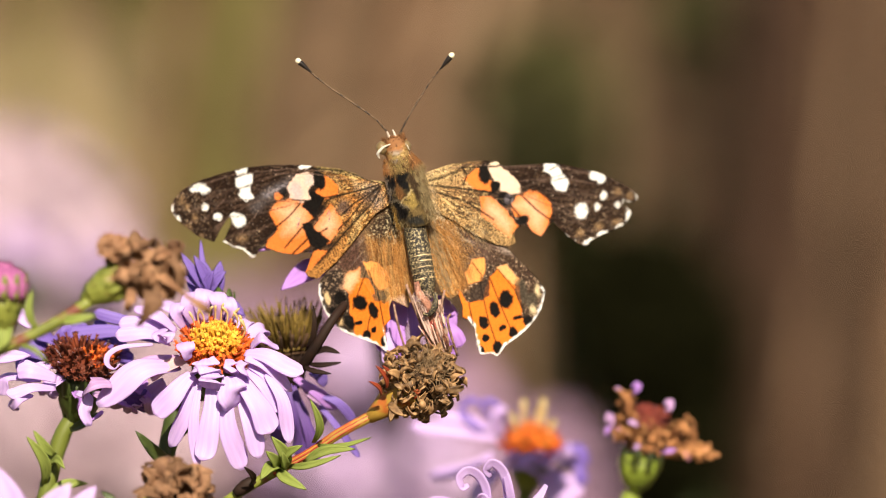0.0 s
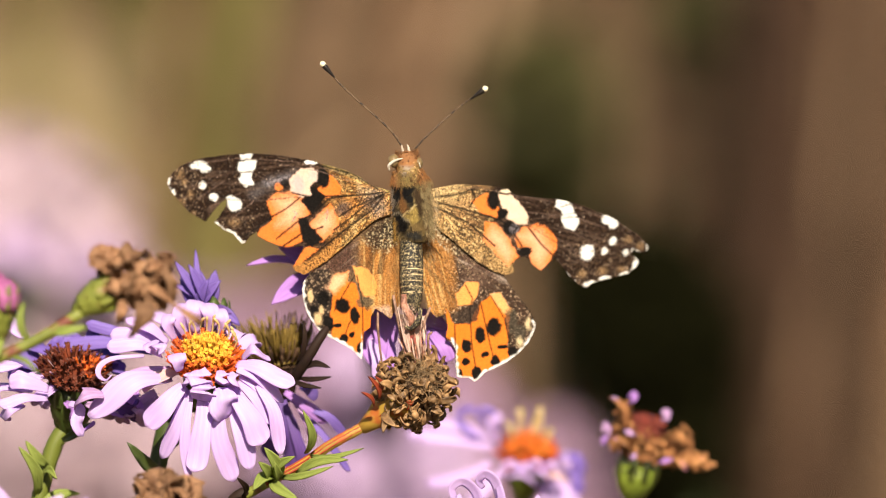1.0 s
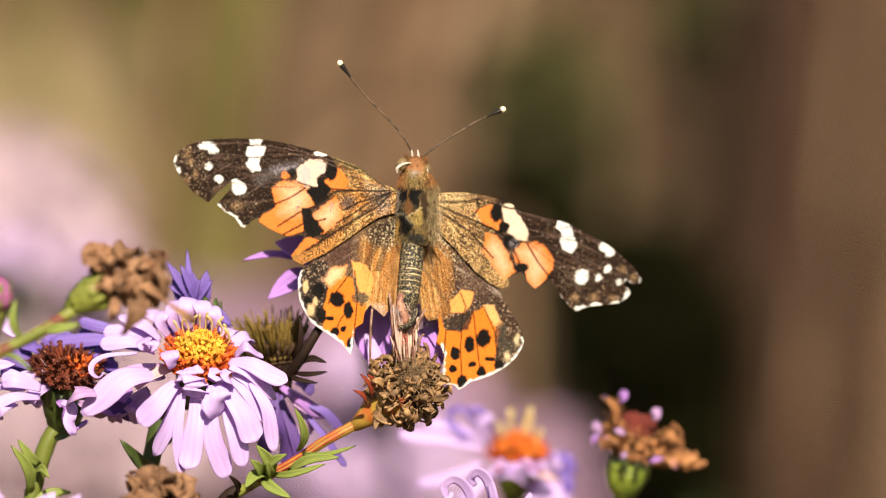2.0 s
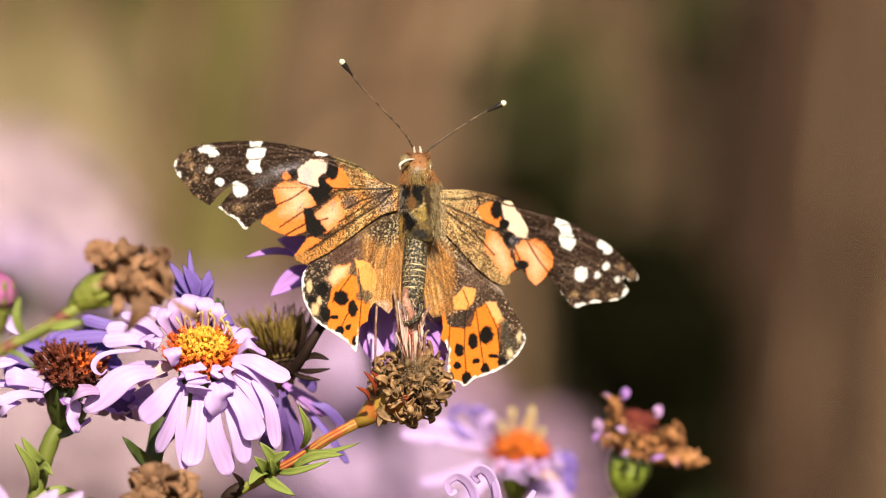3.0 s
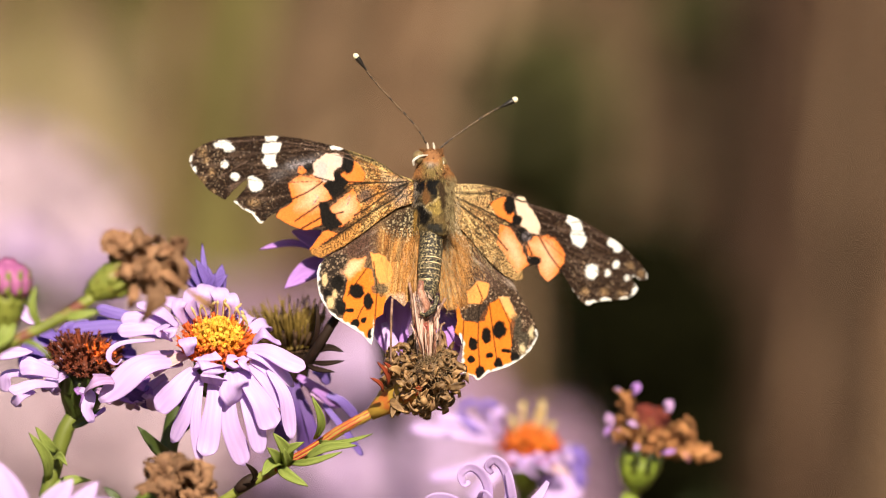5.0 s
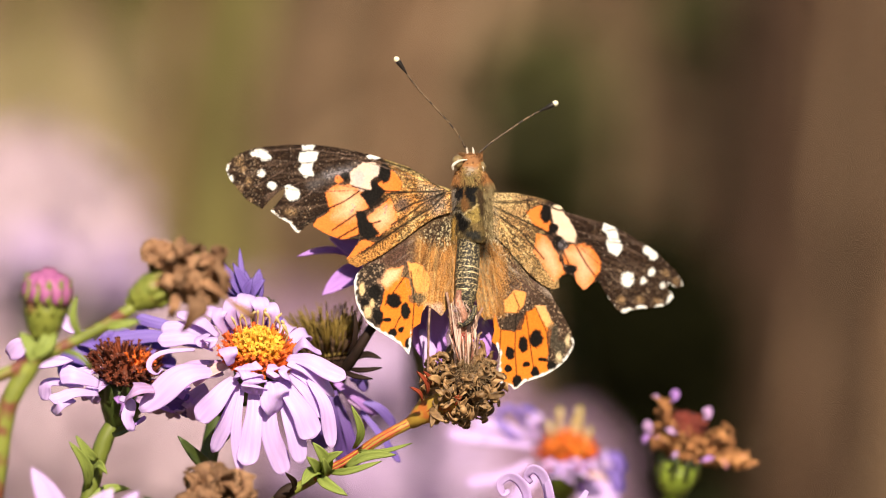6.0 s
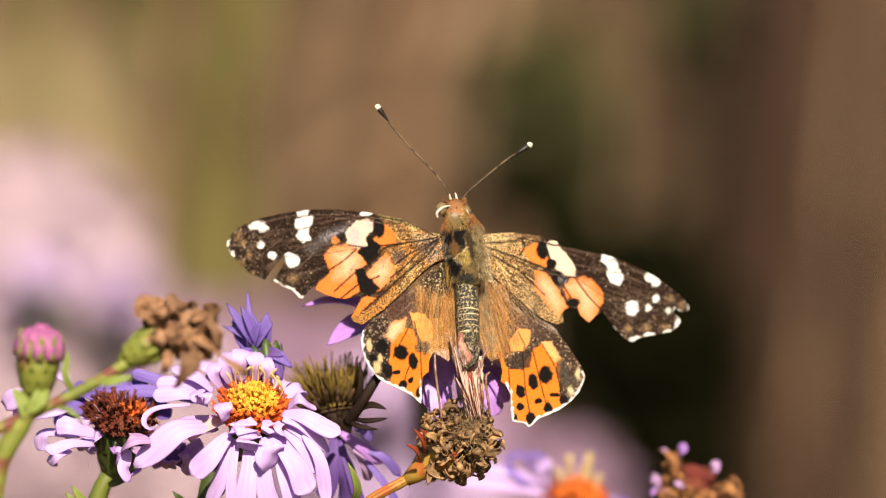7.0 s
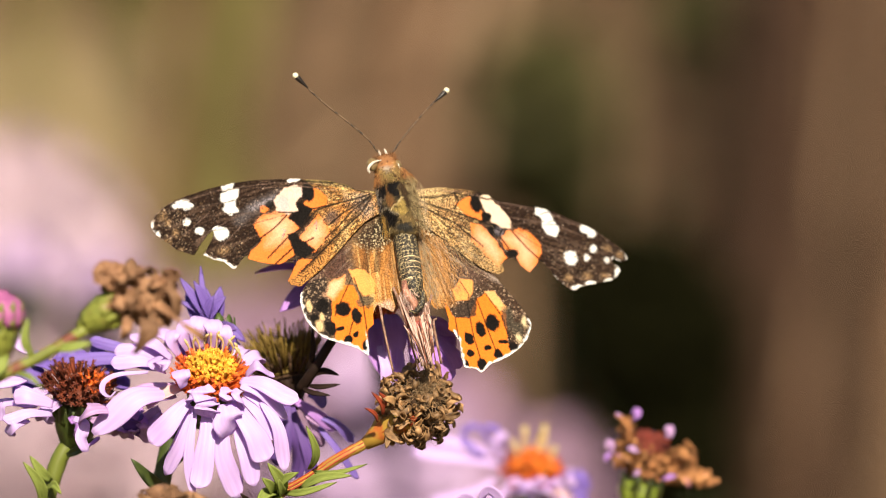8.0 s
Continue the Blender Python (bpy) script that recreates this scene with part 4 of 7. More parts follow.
def withered_stalk():
    """A green stalk with a pink bud and a withered, hanging head."""
    c = at(262, 455, -0.034)
    root = thing("aster_stalk", c, "green aster stalk with a pink bud and a withered brown head", "flower stalk")
    stem([at(205, 500, -0.034), at(140, 540, -0.034), at(60, 580, -0.034), at(-10, 612, -0.034), at(-80, 650, -0.034)], 0.00068, 0.00074, root, STALK)
    head = Vector((0.78, -0.10, 0.42))
    calyx(root, at(258, 462, -0.034), head, 2.3, 5.0, STALK, STALK, 11, 3, 10, (2.4, 0.8), -4)
    dried_bits(root, at(300, 440, -0.034), 0.0024, 46, DRY, 61, (1.25, 0.9, 0.95), (2.5, 1.5), "withered_scrap")
    rng = random.Random(4)
    top = at(288, 446, -0.034)
    for i in range(26):
        a = i * 137.5
        petal(root, top, (0.45, -0.35, 0.80), a, rng.uniform(2.8, 4.4), rng.uniform(1.4, 2.2), rng.uniform(10, 60), rng.uniform(-80, -20), curl=rng.uniform(-160, 40), curl_at=0.4, mat=DRY, r0=rng.uniform(0.6, 2.0), lift=rng.uniform(-0.6, 1.6), seed=i, name="withered_petal", creased=0.12, twist=rng.uniform(-90, 90), tip=3)
    for u0, v0, u1, v1, u2, v2, w in [(298, 452, 318, 500, 294, 542, 2.3), (325, 450, 358, 478, 418, 522, 1.1), (330, 425, 362, 440, 366, 478, 1.4), (280, 470, 276, 495, 268, 520, 1.2)]:
        path = smooth_path([at(u0, v0, -0.035), at(u1, v1, -0.037), at(u2, v2, -0.036)], 9)
        g = [[p + np.array((s * w * 1e-3 * (0.35 + 0.65 * math.sin(math.pi * (0.15 + 0.8 * k / 9))) / 2, -abs(s) * 0.0003, 0.0003 * s * math.sin(k))) for s in (-1, -0.5, 0, 0.5, 1)] for k, p in enumerate(path)]
        v, f, uv = sheet(crumple(g, 0.00012, int(w * 10)), 0.00009)
        part("withered_petal", v, f, DRY, root, uv=uv)
    leaf_between(at(110, 552, -0.034), at(103, 480, -0.035), 0.0009, -0.15, root, LEAF)
    leaf_between(at(150, 535, -0.034), at(215, 525, -0.035), 0.0011, 0.08, root, LEAF)
    leaf_between(at(70, 578, -0.034), at(130, 612, -0.035), 0.0006, -0.12, root, GREEN)
    # the bud
    b = at(50, 482, -0.034)
    up = (0.10, -0.15, 0.98)
    calyx(root, b, up, 2.6, 6.0, STALK, STALK, 12, 4, 11, (2.6, 0.7), 2)
    n, ex, ey = frame_of(up)
    for r, (k, rad) in enumerate([(12, 2.5), (9, 1.7), (6, 0.8)]):
        for i in range(k):
            a = 2 * math.pi * (i + 0.5 * r) / k
            o = ex * math.cos(a) + ey * math.sin(a)
            g = petal_grid(b + o * rad * 0.001 - n * 0.0006, n, o, (3.9 + 0.2 * r) * 1e-3, 1.9e-3, 30 - 8 * r, -62 + 6 * r, 0, cup=-0.25, nl=8, nw=4, tip=2.5)
            v, f, uv = sheet(g, 0.00018)
            part("bud_petal", v, f, BUD_PINK, root, uv=uv)
    v, f = blob(b - n * 0.0005, n, [(0, 0.0019), (0.001, 0.0023), (0.002, 0.0022), (0.0028, 0.0018), (0.0034, 0.0010), (0.0037, 0.0003)], 16, 0.05, 8)
    part("bud_core", v, f, BUD_PINK, root, "pink closed bud")
    stem([at(38, 572, -0.034), at(22, 600, -0.034), at(-20, 680, -0.034)], 0.0012, 0.0010, root, STALK, "bud_stem")
    leaf_between(at(28, 590, -0.035), at(62, 535, -0.034), 0.0018, 0.12, root, LEAF)
    leaf_between(at(25, 600, -0.035), at(2, 545, -0.034), 0.0014, 0.1, root, LEAF)
    return root


def back_aster():
    """Two violet flowers behind: one seen from the side with spent ochre florets, one mostly hidden by the butterfly."""
    c, face = at(550, 588, 0.0170), (-0.18, 0.12, 0.97)
    root = thing("aster_flower", c, "spent violet aster seen from the side, ochre florets, dark bracts", "flower", "asters in bloom")
    rng = random.Random(31)
    # dim violet and blue rays hang in shade, painted in by their colour
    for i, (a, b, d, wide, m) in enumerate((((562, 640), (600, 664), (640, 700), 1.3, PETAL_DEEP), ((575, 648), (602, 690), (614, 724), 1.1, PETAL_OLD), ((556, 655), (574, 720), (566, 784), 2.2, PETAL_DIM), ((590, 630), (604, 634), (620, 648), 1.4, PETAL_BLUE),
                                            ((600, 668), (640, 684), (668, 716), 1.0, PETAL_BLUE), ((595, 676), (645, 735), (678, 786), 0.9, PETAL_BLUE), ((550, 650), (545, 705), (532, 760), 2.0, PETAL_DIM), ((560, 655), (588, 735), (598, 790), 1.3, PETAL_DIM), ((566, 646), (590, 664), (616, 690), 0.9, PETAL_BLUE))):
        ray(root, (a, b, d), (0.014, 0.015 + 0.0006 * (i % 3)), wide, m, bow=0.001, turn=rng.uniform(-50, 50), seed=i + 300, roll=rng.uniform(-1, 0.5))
    florets("disc", root, c, face, 2.8, 1.2, 0.0, 1.0, 330, OCHRE, 0.17, 4.8, 9, flare=0.8, sag=0.0, label="ochre bristle florets")
    florets("disc_rim", root, c - Vector((0, 0, 0.0005)), face, 2.8, 0.8, 0.3, 1.0, 60, DARK_CORE, 0.45, 2.6, 10, sag=0.2)
    calyx(root, c - frame_of(face)[0] * 0.0005, face, 2.2, 4.6, MAROON_STEM, MAROON_STEM, 13, 3, 9, (2.6, 0.9), 14)
    stem([at(655, 505, 0.0085), at(672, 492, 0.02), at(690, 490, 0.04)], 0.0008, 0.0012, root, MAROON_STEM, back=0.5)
    v, f = tube(smooth_path([at(575, 622, 0.0085), at(600, 585, 0.0065), at(628, 540, 0.0065), at(655, 505, 0.0085)], 14), np.linspace(0.0007, 0.0005, 15), 8)
    part("side_stem", v, f, MAROON_STEM, root)
    for u, v_, tu, tv, w, b in [(585, 590, 596, 512, 0.0006, 0.1), (595, 600, 643, 596, 0.0008, -0.12), (590, 615, 645, 612, 0.0006, 0.1), (580, 620, 628, 632, 0.0006, 0.1), (560, 620, 540, 650, 0.0008, 0.1)]:
        leaf_between(at(u, v_, 0.0075), at(tu, tv, 0.0055), w, b, root, MAROON_STEM, "bract")
    return root


def hidden_aster():
    c, face = at(700, 470, 0.016), (-0.10, -0.55, 0.80)
    root = thing("aster_flower", c, "deep violet aster half hidden under the butterfly", "flower", "asters in bloom")
    n, ex, ey = frame_of(face)
    specs = [(at(590, 415, 0.016), at(494, 416, 0.0115), 0.0009), (at(640, 415, 0.017), at(552, 384, 0.013), 0.0036), (at(625, 450, 0.017), at(539, 484, 0.0105), 0.0028),
             (at(735, 490, 0.011), at(738, 585, 0.009), 0.0030), (at(705, 500, 0.012), at(722, 602, 0.009), 0.0024), (at(820, 520, 0.011), at(845, 560, 0.010), 0.0022),
             (at(800, 500, 0.011), at(852, 528, 0.010), 0.0020), (at(770, 490, 0.011), at(775, 590, 0.009), 0.0018)]
    for i, (b, t, w) in enumerate(specs):
        leaf_between(b, t, w, 0.05 * (-1) ** i, root, PETAL_DEEP, "petal")
    for i, (a, b, d, wide, m) in enumerate((((806, 540), (826, 572), (842, 606), 2.3, PETAL_DEEP), ((818, 530), (842, 556), (858, 584), 1.6, PETAL_DEEP), ((716, 545), (728, 580), (734, 616), 1.7, PETAL), ((752, 548), (750, 582), (744, 608), 1.3, PETAL_DEEP))):
        ray(root, (a, b, d), (0.009, 0.0075), wide, m, bow=0.001, turn=20 * (-1) ** i, seed=i + 620)
    florets("disc", root, c, face, 3.4, 1.6, 0.0, 1.0, 80, ORANGE, 0.5, 1.4, 14)
    calyx(root, c - n * 0.001, face, 2.6, 5.5, DARK_STEM, DARK_STEM, 15)
    stem([c - n * 0.005, at(705, 500, 0.03), at(720, 510, 0.06)], 0.0010, 0.0012, root, DARK_STEM, back=0.5)
    return root


def spiky_aster():
    c, face = at(415, 520, 0.011), (-0.15, 0.25, 0.95)
    root = thing("aster_flower", c, "blue-violet aster seen edge-on with narrow upright rays", "flower", "asters in bloom")
    rng = random.Random(77)
    for i, (tu, tv, w) in enumerate([(352, 434, 1.5), (377, 440, 1.6), (389, 413, 0.9), (424, 450, 2.0), (364, 458, 1.5), (345, 474, 1.0), (434, 468, 1.7), (398, 452, 1.5), (412, 466, 1.4)]):
        leaf_between(at(404 + rng.uniform(-16, 20), 522, 0.011), at(tu, tv, 0.010 + rng.uniform(-0.002, 0.002)), w * 0.85e-3, rng.uniform(-0.06, 0.06), root, PETAL_BLUE if i == 2 else PETAL_INK, "petal")
    for i, (tu, tv, w) in enumerate(((372, 545, 1.6), (388, 575, 1.7), (408, 590, 1.7), (430, 588, 1.7), (450, 570, 1.7), (468, 548, 1.6), (456, 526, 1.3), (356, 528, 1.3))):
        leaf_between(at(412 + rng.uniform(-10, 10), 520, 0.0095), at(tu, tv, 0.0085), w * 0.9e-3, rng.uniform(-0.1, 0.1), root, PETAL_INK if i % 2 else PETAL_DIM, "petal")
    florets("disc", root, c - Vector((0, 0, 0.001)), face, 1.8, 0.8, 0, 1, 40, RUST, 0.4, 0.8, 16)
    n = frame_of(face)[0]
    calyx(root, c - n * 0.001, face, 2.4, 5.0, DARK_STEM, DARK_STEM, 17)
    stem([c - n * 0.005, at(420, 590, 0.03), at(425, 600, 0.06)], 0.0010, 0.0012, root, DARK_STEM, back=0.5)
    return root


def far_aster():
    """The open flower well behind, out of focus."""
    c, face = at(966, 778, 0.076), (0.10, -0.50, 0.86)
    root = thing("aster_flower", c, "pale lavender aster with an orange disc, further back", "flower", "asters in bloom")
    for i, (a, b, d, wide, m) in enumerate((((905, 762), (830, 748), (752, 738), 1.7, PETAL), ((905, 748), (855, 726), (800, 720), 1.4, PETAL), ((915, 755), (905, 722), (915, 702), 1.7, PETAL), ((890, 745), (865, 738), (838, 712), 1.0, PETAL_BLUE), ((900, 735), (868, 694), (838, 706), 0.9, PETAL_BLUE),
                                            ((920, 730), (905, 700), (880, 694), 0.9, PETAL_BLUE), ((900, 790), (850, 815), (786, 826), 1.9, PETAL), ((930, 800), (890, 835), (858, 868), 2.0, PETAL), ((1012, 790), (1032, 782), (1046, 800), 1.5, PETAL), ((1020, 780), (1050, 780), (1062, 812), 1.6, PETAL_BLUE),
                                            ((1018, 800), (1050, 812), (1058, 846), 1.5, PETAL_BLUE), ((1005, 815), (1035, 840), (1050, 866), 2.0, PETAL), ((1000, 820), (1018, 860), (1030, 905), 2.4, PETAL), ((985, 825), (1002, 862), (1006, 905), 2.0, PETAL), ((1030, 770), (1040, 778), (1048, 790), 1.4, PETAL))):
        ray(root, (a, b, d), (0.074 + 0.0006 * (i % 3), 0.073), wide * 0.95, m, bow=0.001, turn=random.Random(i + 60).uniform(-30, 30), seed=i + 400)
    for i, (u, v_, l) in enumerate(((938, 800, 30), (962, 806, 40), (985, 798, 30), (955, 820, 38), (992, 815, 26), (1010, 800, 24))):
        ray(root, ((u - l * 0.6, v_ - 6), (u, v_ - 10), (u + l * 0.6, v_ + 4)), (0.071, 0.071), 1.35, PETAL, bow=0.0012, seed=i + 430, turn=40)
    ray(root, ((998, 815), (1016, 812), (1034, 818)), (0.070, 0.070), 1.0, PEACH, bow=0.001, seed=447)
    florets("disc", root, c, face, 2.9, 1.3, 0, 0.8, 70, GLOW_RED, 0.42, 2.0, 18, lobes=0.3, label="orange florets")
    florets("disc_rim", root, c, face, 2.9, 1.5, 0.6, 1.1, 80, FIERY, 0.42, 1.5, 118, sag=0.3, lobes=0.3, label="red-orange outer florets")
    n, ex, ey = frame_of(face)
    for i in (0, 2, 3, 5, 7):
        a = radians(20 + 20 * i)
        o = ex * math.cos(a) + ey * math.sin(a)
        p = c + o * 0.0023 + n * 0.0012
        v, f = tube(smooth_path([p, p + n * 0.0018 + o * 0.0003, p + n * (0.0026 + 0.0022 * math.sin(i * 2.3) ** 2) + o * 0.0006 + ex * 0.0008 * math.sin(i * 5)], 6), np.linspace(0.00030, 0.00042, 7), 6)
        part("stamen", v, f, STRAW, root)
    calyx(root, c - n * 0.0012, face, 2.8, 6.0, GREEN, GREEN, 19)
    stem([c - n * 0.0068, at(950, 900, 0.080), at(944, 970, 0.082)], 0.0011, 0.0013, root, GREEN)
    return root


def rusty_aster():
    """The withered flower: a slanting mass of rust-brown crumpled rays with violet ends, a crimson middle, a green cup."""
    c, face = at(1172, 722, 0.047), (0.18, -0.45, 0.87)
    root = thing("aster_flower", c, "withered aster, rust-brown crumpled rays with violet remains", "flower", "asters in bloom")
    rng = random.Random(55)
    for k, (u, v_, r, n_, sq) in enumerate(((1140, 738, 0.0017, 60, (1.2, 0.8, 0.9)), (1170, 752, 0.0019, 80, (1.3, 0.8, 0.9)), (1205, 762, 0.0019, 80, (1.2, 0.8, 0.9)), (1235, 765, 0.0017, 64, (1.0, 0.8, 1.2)), (1258, 777, 0.0010, 28, (1.2, 0.8, 0.8)), (1278, 786, 0.0007, 16, (1.2, 0.8, 1.0)), (1140, 700, 0.0011, 24, (0.8, 0.8, 1.6)), (1245, 735, 0.0009, 14, (0.8, 0.8, 1.4)))):
        dried_bits(root, at(u, v_, 0.044), r, n_, DRY_RUST, 63 + k, sq, (0.75, 0.5), "withered_scrap")
    for i in range(22):
        a = i * 137.5 % 360
        petal(root, c, face, a, rng.uniform(1.2, 2.2), rng.uniform(0.7, 1.1), rng.uniform(10, 60), rng.uniform(-40, 10), curl=rng.uniform(-200, 60), curl_at=0.35, mat=DRY_RUST if rng.random() < 0.8 else PETAL_OLD, r0=rng.uniform(0.6, 2.0), lift=rng.uniform(-0.8, 0.6), seed=i + 500, twist=rng.uniform(-80, 80), tip=4, name="withered_petal", creased=0.12)
    for i, (u, v_, tu, tv, w, m) in enumerate([(1142, 722, 1118, 668, 1.6, DRY_RUST), (1138, 682, 1122, 666, 1.8, PETAL_OLD), (1150, 680, 1154, 658, 2.4, PETAL_DEEP), (1112, 735, 1100, 752, 1.8, PETAL_DEEP), (1106, 742, 1104, 712, 2.6, PETAL_OLD), (1212, 712, 1220, 690, 2.4, PETAL_OLD), (1150, 780, 1156, 768, 1.6, PETAL_OLD), (1200, 784, 1226, 778, 1.2, PETAL_DEEP), (1160, 735, 1140, 728, 1.4, PETAL_OLD),
                                              (1225, 742, 1252, 748, 1.6, DRY_RUST), (1250, 775, 1290, 782, 1.8, DRY_RUST), (1230, 780, 1250, 798, 2.0, DRY_RUST), (1150, 760, 1118, 742, 1.8, DRY_RUST)]):
        if m is DRY_RUST:
            leaf_between(at(u, v_, 0.042), at(tu, tv, 0.040), w * 0.62e-3, 0.14 * (-1) ** i, root, m, "withered_petal", creased=0.14)
        else:
            ray(root, ((u, v_), ((u + tu) / 2 + 3 * (-1) ** i, (v_ + tv) / 2), (tu, tv)), (0.042, 0.041), w * 0.50, m, bow=0.0008, turn=50 * (-1) ** i, seed=i + 540, blunt=0.5, name="withered_petal")
    florets("disc", root, at(1180, 722, 0.045), face, 2.1, 0.7, 0, 1, 110, CRIMSON, 0.30, 1.0, 20, label="crimson-brown florets", lobes=0.3)
    calyx(root, at(1164, 788, 0.046), (0.18, -0.25, 0.93), 2.9, 5.0, LIME, STALK_DARK, 21, 3, 10, (2.6, 0.9), 6)
    stem([at(1148, 858, 0.047), at(1136, 885, 0.047), at(1120, 940, 0.048)], 0.0012, 0.0012, root, LIME)
    return root


def curly_aster():
    """The flower rising from below with narrow rays rolled into hooks."""
    c, face = at(905, 905, -0.003), (0.0, -0.35, 0.94)
    root = thing("aster_flower", c, "pale lavender aster with thin rays rolled into hooks", "flower", "asters in bloom")
    rays = [(((895, 890), (898, 842), (886, 812), (866, 800), (850, 812), (855, 830), (866, 826)), 1.3), (((925, 895), (936, 842), (926, 802), (908, 787), (897, 799), (905, 812)), 1.4),
            (((945, 892), (940, 850), (932, 812), (922, 800)), 1.2), (((955, 895), (972, 868), (990, 846), (1003, 826)), 1.3), (((870, 895), (842, 862), (810, 853), (788, 862), (786, 886)), 1.4),
            (((885, 897), (864, 872), (848, 868), (845, 884), (857, 888)), 1.2), (((912, 895), (902, 862), (889, 846), (880, 858)), 1.2), (((880, 900), (858, 882), (836, 877), (822, 893)), 1.3), (((930, 897), (918, 868), (908, 862), (902, 872)), 1.0)]
    for places, w in rays:
        path = smooth_path([at(u, v) for u, v in places], 30)
        n_ = len(path)
        g = []
        for k, p in enumerate(path):
            t = np.gradient(path, axis=0)[k]
            s = np.cross(t / np.linalg.norm(t), (0.25, 1, 0.1))
            s /= np.linalg.norm(s)
            ww = w * 0.95e-3 * (0.45 + 0.55 * math.sin(math.pi * min(1, 0.2 + 0.75 * k / n_)))
            th = 0.1 + 0.75 * k / n_
            across = s * math.cos(th) + np.array((0, 1, 0)) * math.sin(th)
            g.append([p + across * q * ww / 2 - np.array((0, 1, 0)) * 0.06 * ww * q * q + np.array((0, -0.003 - 0.002 * math.sin(3 * k / n_), 0)) for q in (-1, -0.5, 0, 0.5, 1)])
        v, f, uv = sheet(g, 0.00009)
        part("petal", v, f, PETAL, root, uv=uv)
    florets("disc", root, c - Vector((0, 0, 0.002)), face, 3.0, 1.6, 0, 1, 60, YELLOW, 0.5, 1.4, 23)
    n = frame_of(face)[0]
    calyx(root, c - n * 0.001, face, 2.6, 5.5, GREEN, GREEN, 24)
    stem([c - n * 0.006, at(905, 1060, 0.0), at(905, 1120, 0.002)], 0.0011, 0.0013, root, GREEN)
    return root


def near_aster():
    """A flower close to the camera at the lower edge, soft with nearness."""
    c, face = at(95, 935, -0.032), (0.05, -0.45, 0.88)
    root = thing("aster_flower", c, "pale lavender aster close by, petals raised", "flower", "asters in bloom")
    for i, (tu, tv, w) in enumerate([(20, 784, 3.2), (-20, 840, 3.2), (62, 838, 2.4), (165, 822, 3.4), (210, 826, 3.0), (245, 860, 3.0), (285, 872, 3.0), (120, 850, 3.0), (-10, 890, 3.2)]):
        leaf_between(at(95 + (tu - 95) * 0.25, 930, -0.032), at(tu, tv, -0.034), w * 1e-3, 0.06 * (-1) ** i, root, PETAL, "petal")
    florets("disc", root, c, face, 4.0, 2.0, 0, 1, 80, YELLOW, 0.55, 1.4, 25)
    n = frame_of(face)[0]
    calyx(root, c - n * 0.001, face, 2.8, 6.0, GREEN, GREEN, 26)
    stem([c - n * 0.0066, at(100, 1100, -0.022), at(104, 1180, -0.02)], 0.0011, 0.0013, root, GREEN)
    return root


def small_dry_head():
    c = at(352, 848, -0.025)
    root = thing("seed_head", c, "small withered brown aster head on a green cup", "seed head")
    rng = random.Random(91)
    for i in range(34):
        petal(root, c, (0.45, -0.45, 0.75), i * 137.5, rng.uniform(2.8, 5.0), rng.uniform(1.2, 2.0), rng.uniform(10, 60), rng.uniform(-70, 10), curl=rng.uniform(-220, 60), curl_at=0.35, mat=DRY, r0=rng.uniform(0.4, 2.4), lift=rng.uniform(-0.8, 1.4), seed=i + 700, name="withered_petal", creased=0.12, twist=rng.uniform(-90, 90), tip=4)
    leaf_between(at(312, 830, -0.025), at(294, 792, -0.026), 0.0018, 0.1, root, DRY, "withered_petal", creased=0.12)
    calyx(root, at(322, 862, -0.024), (0.75, -0.2, 0.45), 2.4, 5.0, GREEN, GREEN, 27, 3, 8, (2.4, 0.75), -4)
    dried_bits(root, at(356, 842, -0.025), 0.0026, 46, DRY, 62, (1.15, 0.9, 0.9), (2.6, 1.6), "withered_scrap")
    stem([at(262, 880, -0.023), at(225, 915, -0.023), at(190, 990, -0.006)], 0.0009, 0.0012, root, GREEN)
    leaf_between(at(250, 880, -0.023), at(219, 836, -0.023), 0.0010, 0.1, root, DARK_STEM)
    return root


def left_aster():
    """A flower past the left edge of which a few rays show."""
    c, face = at(-100, 590, 0.004), (0.25, -0.6, 0.75)
    root = thing("aster_flower", c, "pale lavender aster behind the green stalk", "flower", "asters in bloom")
    for i, (bu, bv, tu, tv, w) in enumerate([(20, 575, 66, 515, 1.8), (70, 515, 98, 552, 1.6), (-5, 600, 95, 598, 1.8), (-20, 590, 20, 560, 2.4)]):
        leaf_between(at(bu, bv, 0.003), at(tu, tv, 0.002), w * 1e-3, 0.06, root, PETAL, "petal")
    florets("disc", root, c, face, 3.4, 2.0, 0, 1, 60, YELLOW, 0.55, 1.4, 28)
    n = frame_of(face)[0]
    calyx(root, c - n * 0.001, face, 2.6, 6.0, GREEN, GREEN, 29)
    stem([c - n * 0.0066, at(-50, 760, 0.01), at(-56, 860, 0.01)], 0.0011, 0.0013, root, GREEN)
    return root


main_flower, left_flower, head, stalk = open_aster(), fading_aster(), seed_head(), withered_stalk()
side_flower, under_flower, spiky, far_flower = back_aster(), hidden_aster(), spiky_aster(), far_aster()
rusty, curly, near_flower, small_head, edge_flower = rusty_aster(), curly_aster(), near_aster(), small_dry_head(), left_aster()


# ---- the butterfly (its own space: origin at the back of the head) ----
HU, HV, HD = 790.1, 252.7, 107


def bf(u, v, depth):
    """A place on the butterfly's body, which leans towards its tail; depth in the same steps."""
    return at(u, v, (depth + 33 - 0.422 * (v - HV)) * STEP)


def left_depth(u, v):
    return 69.8 - 0.234 * (u - HU) + 0.211 * (HV - v)


def right_depth(u, v):
    return 71.7 + 0.682 * (u - HU) + 0.160 * (HV - v)


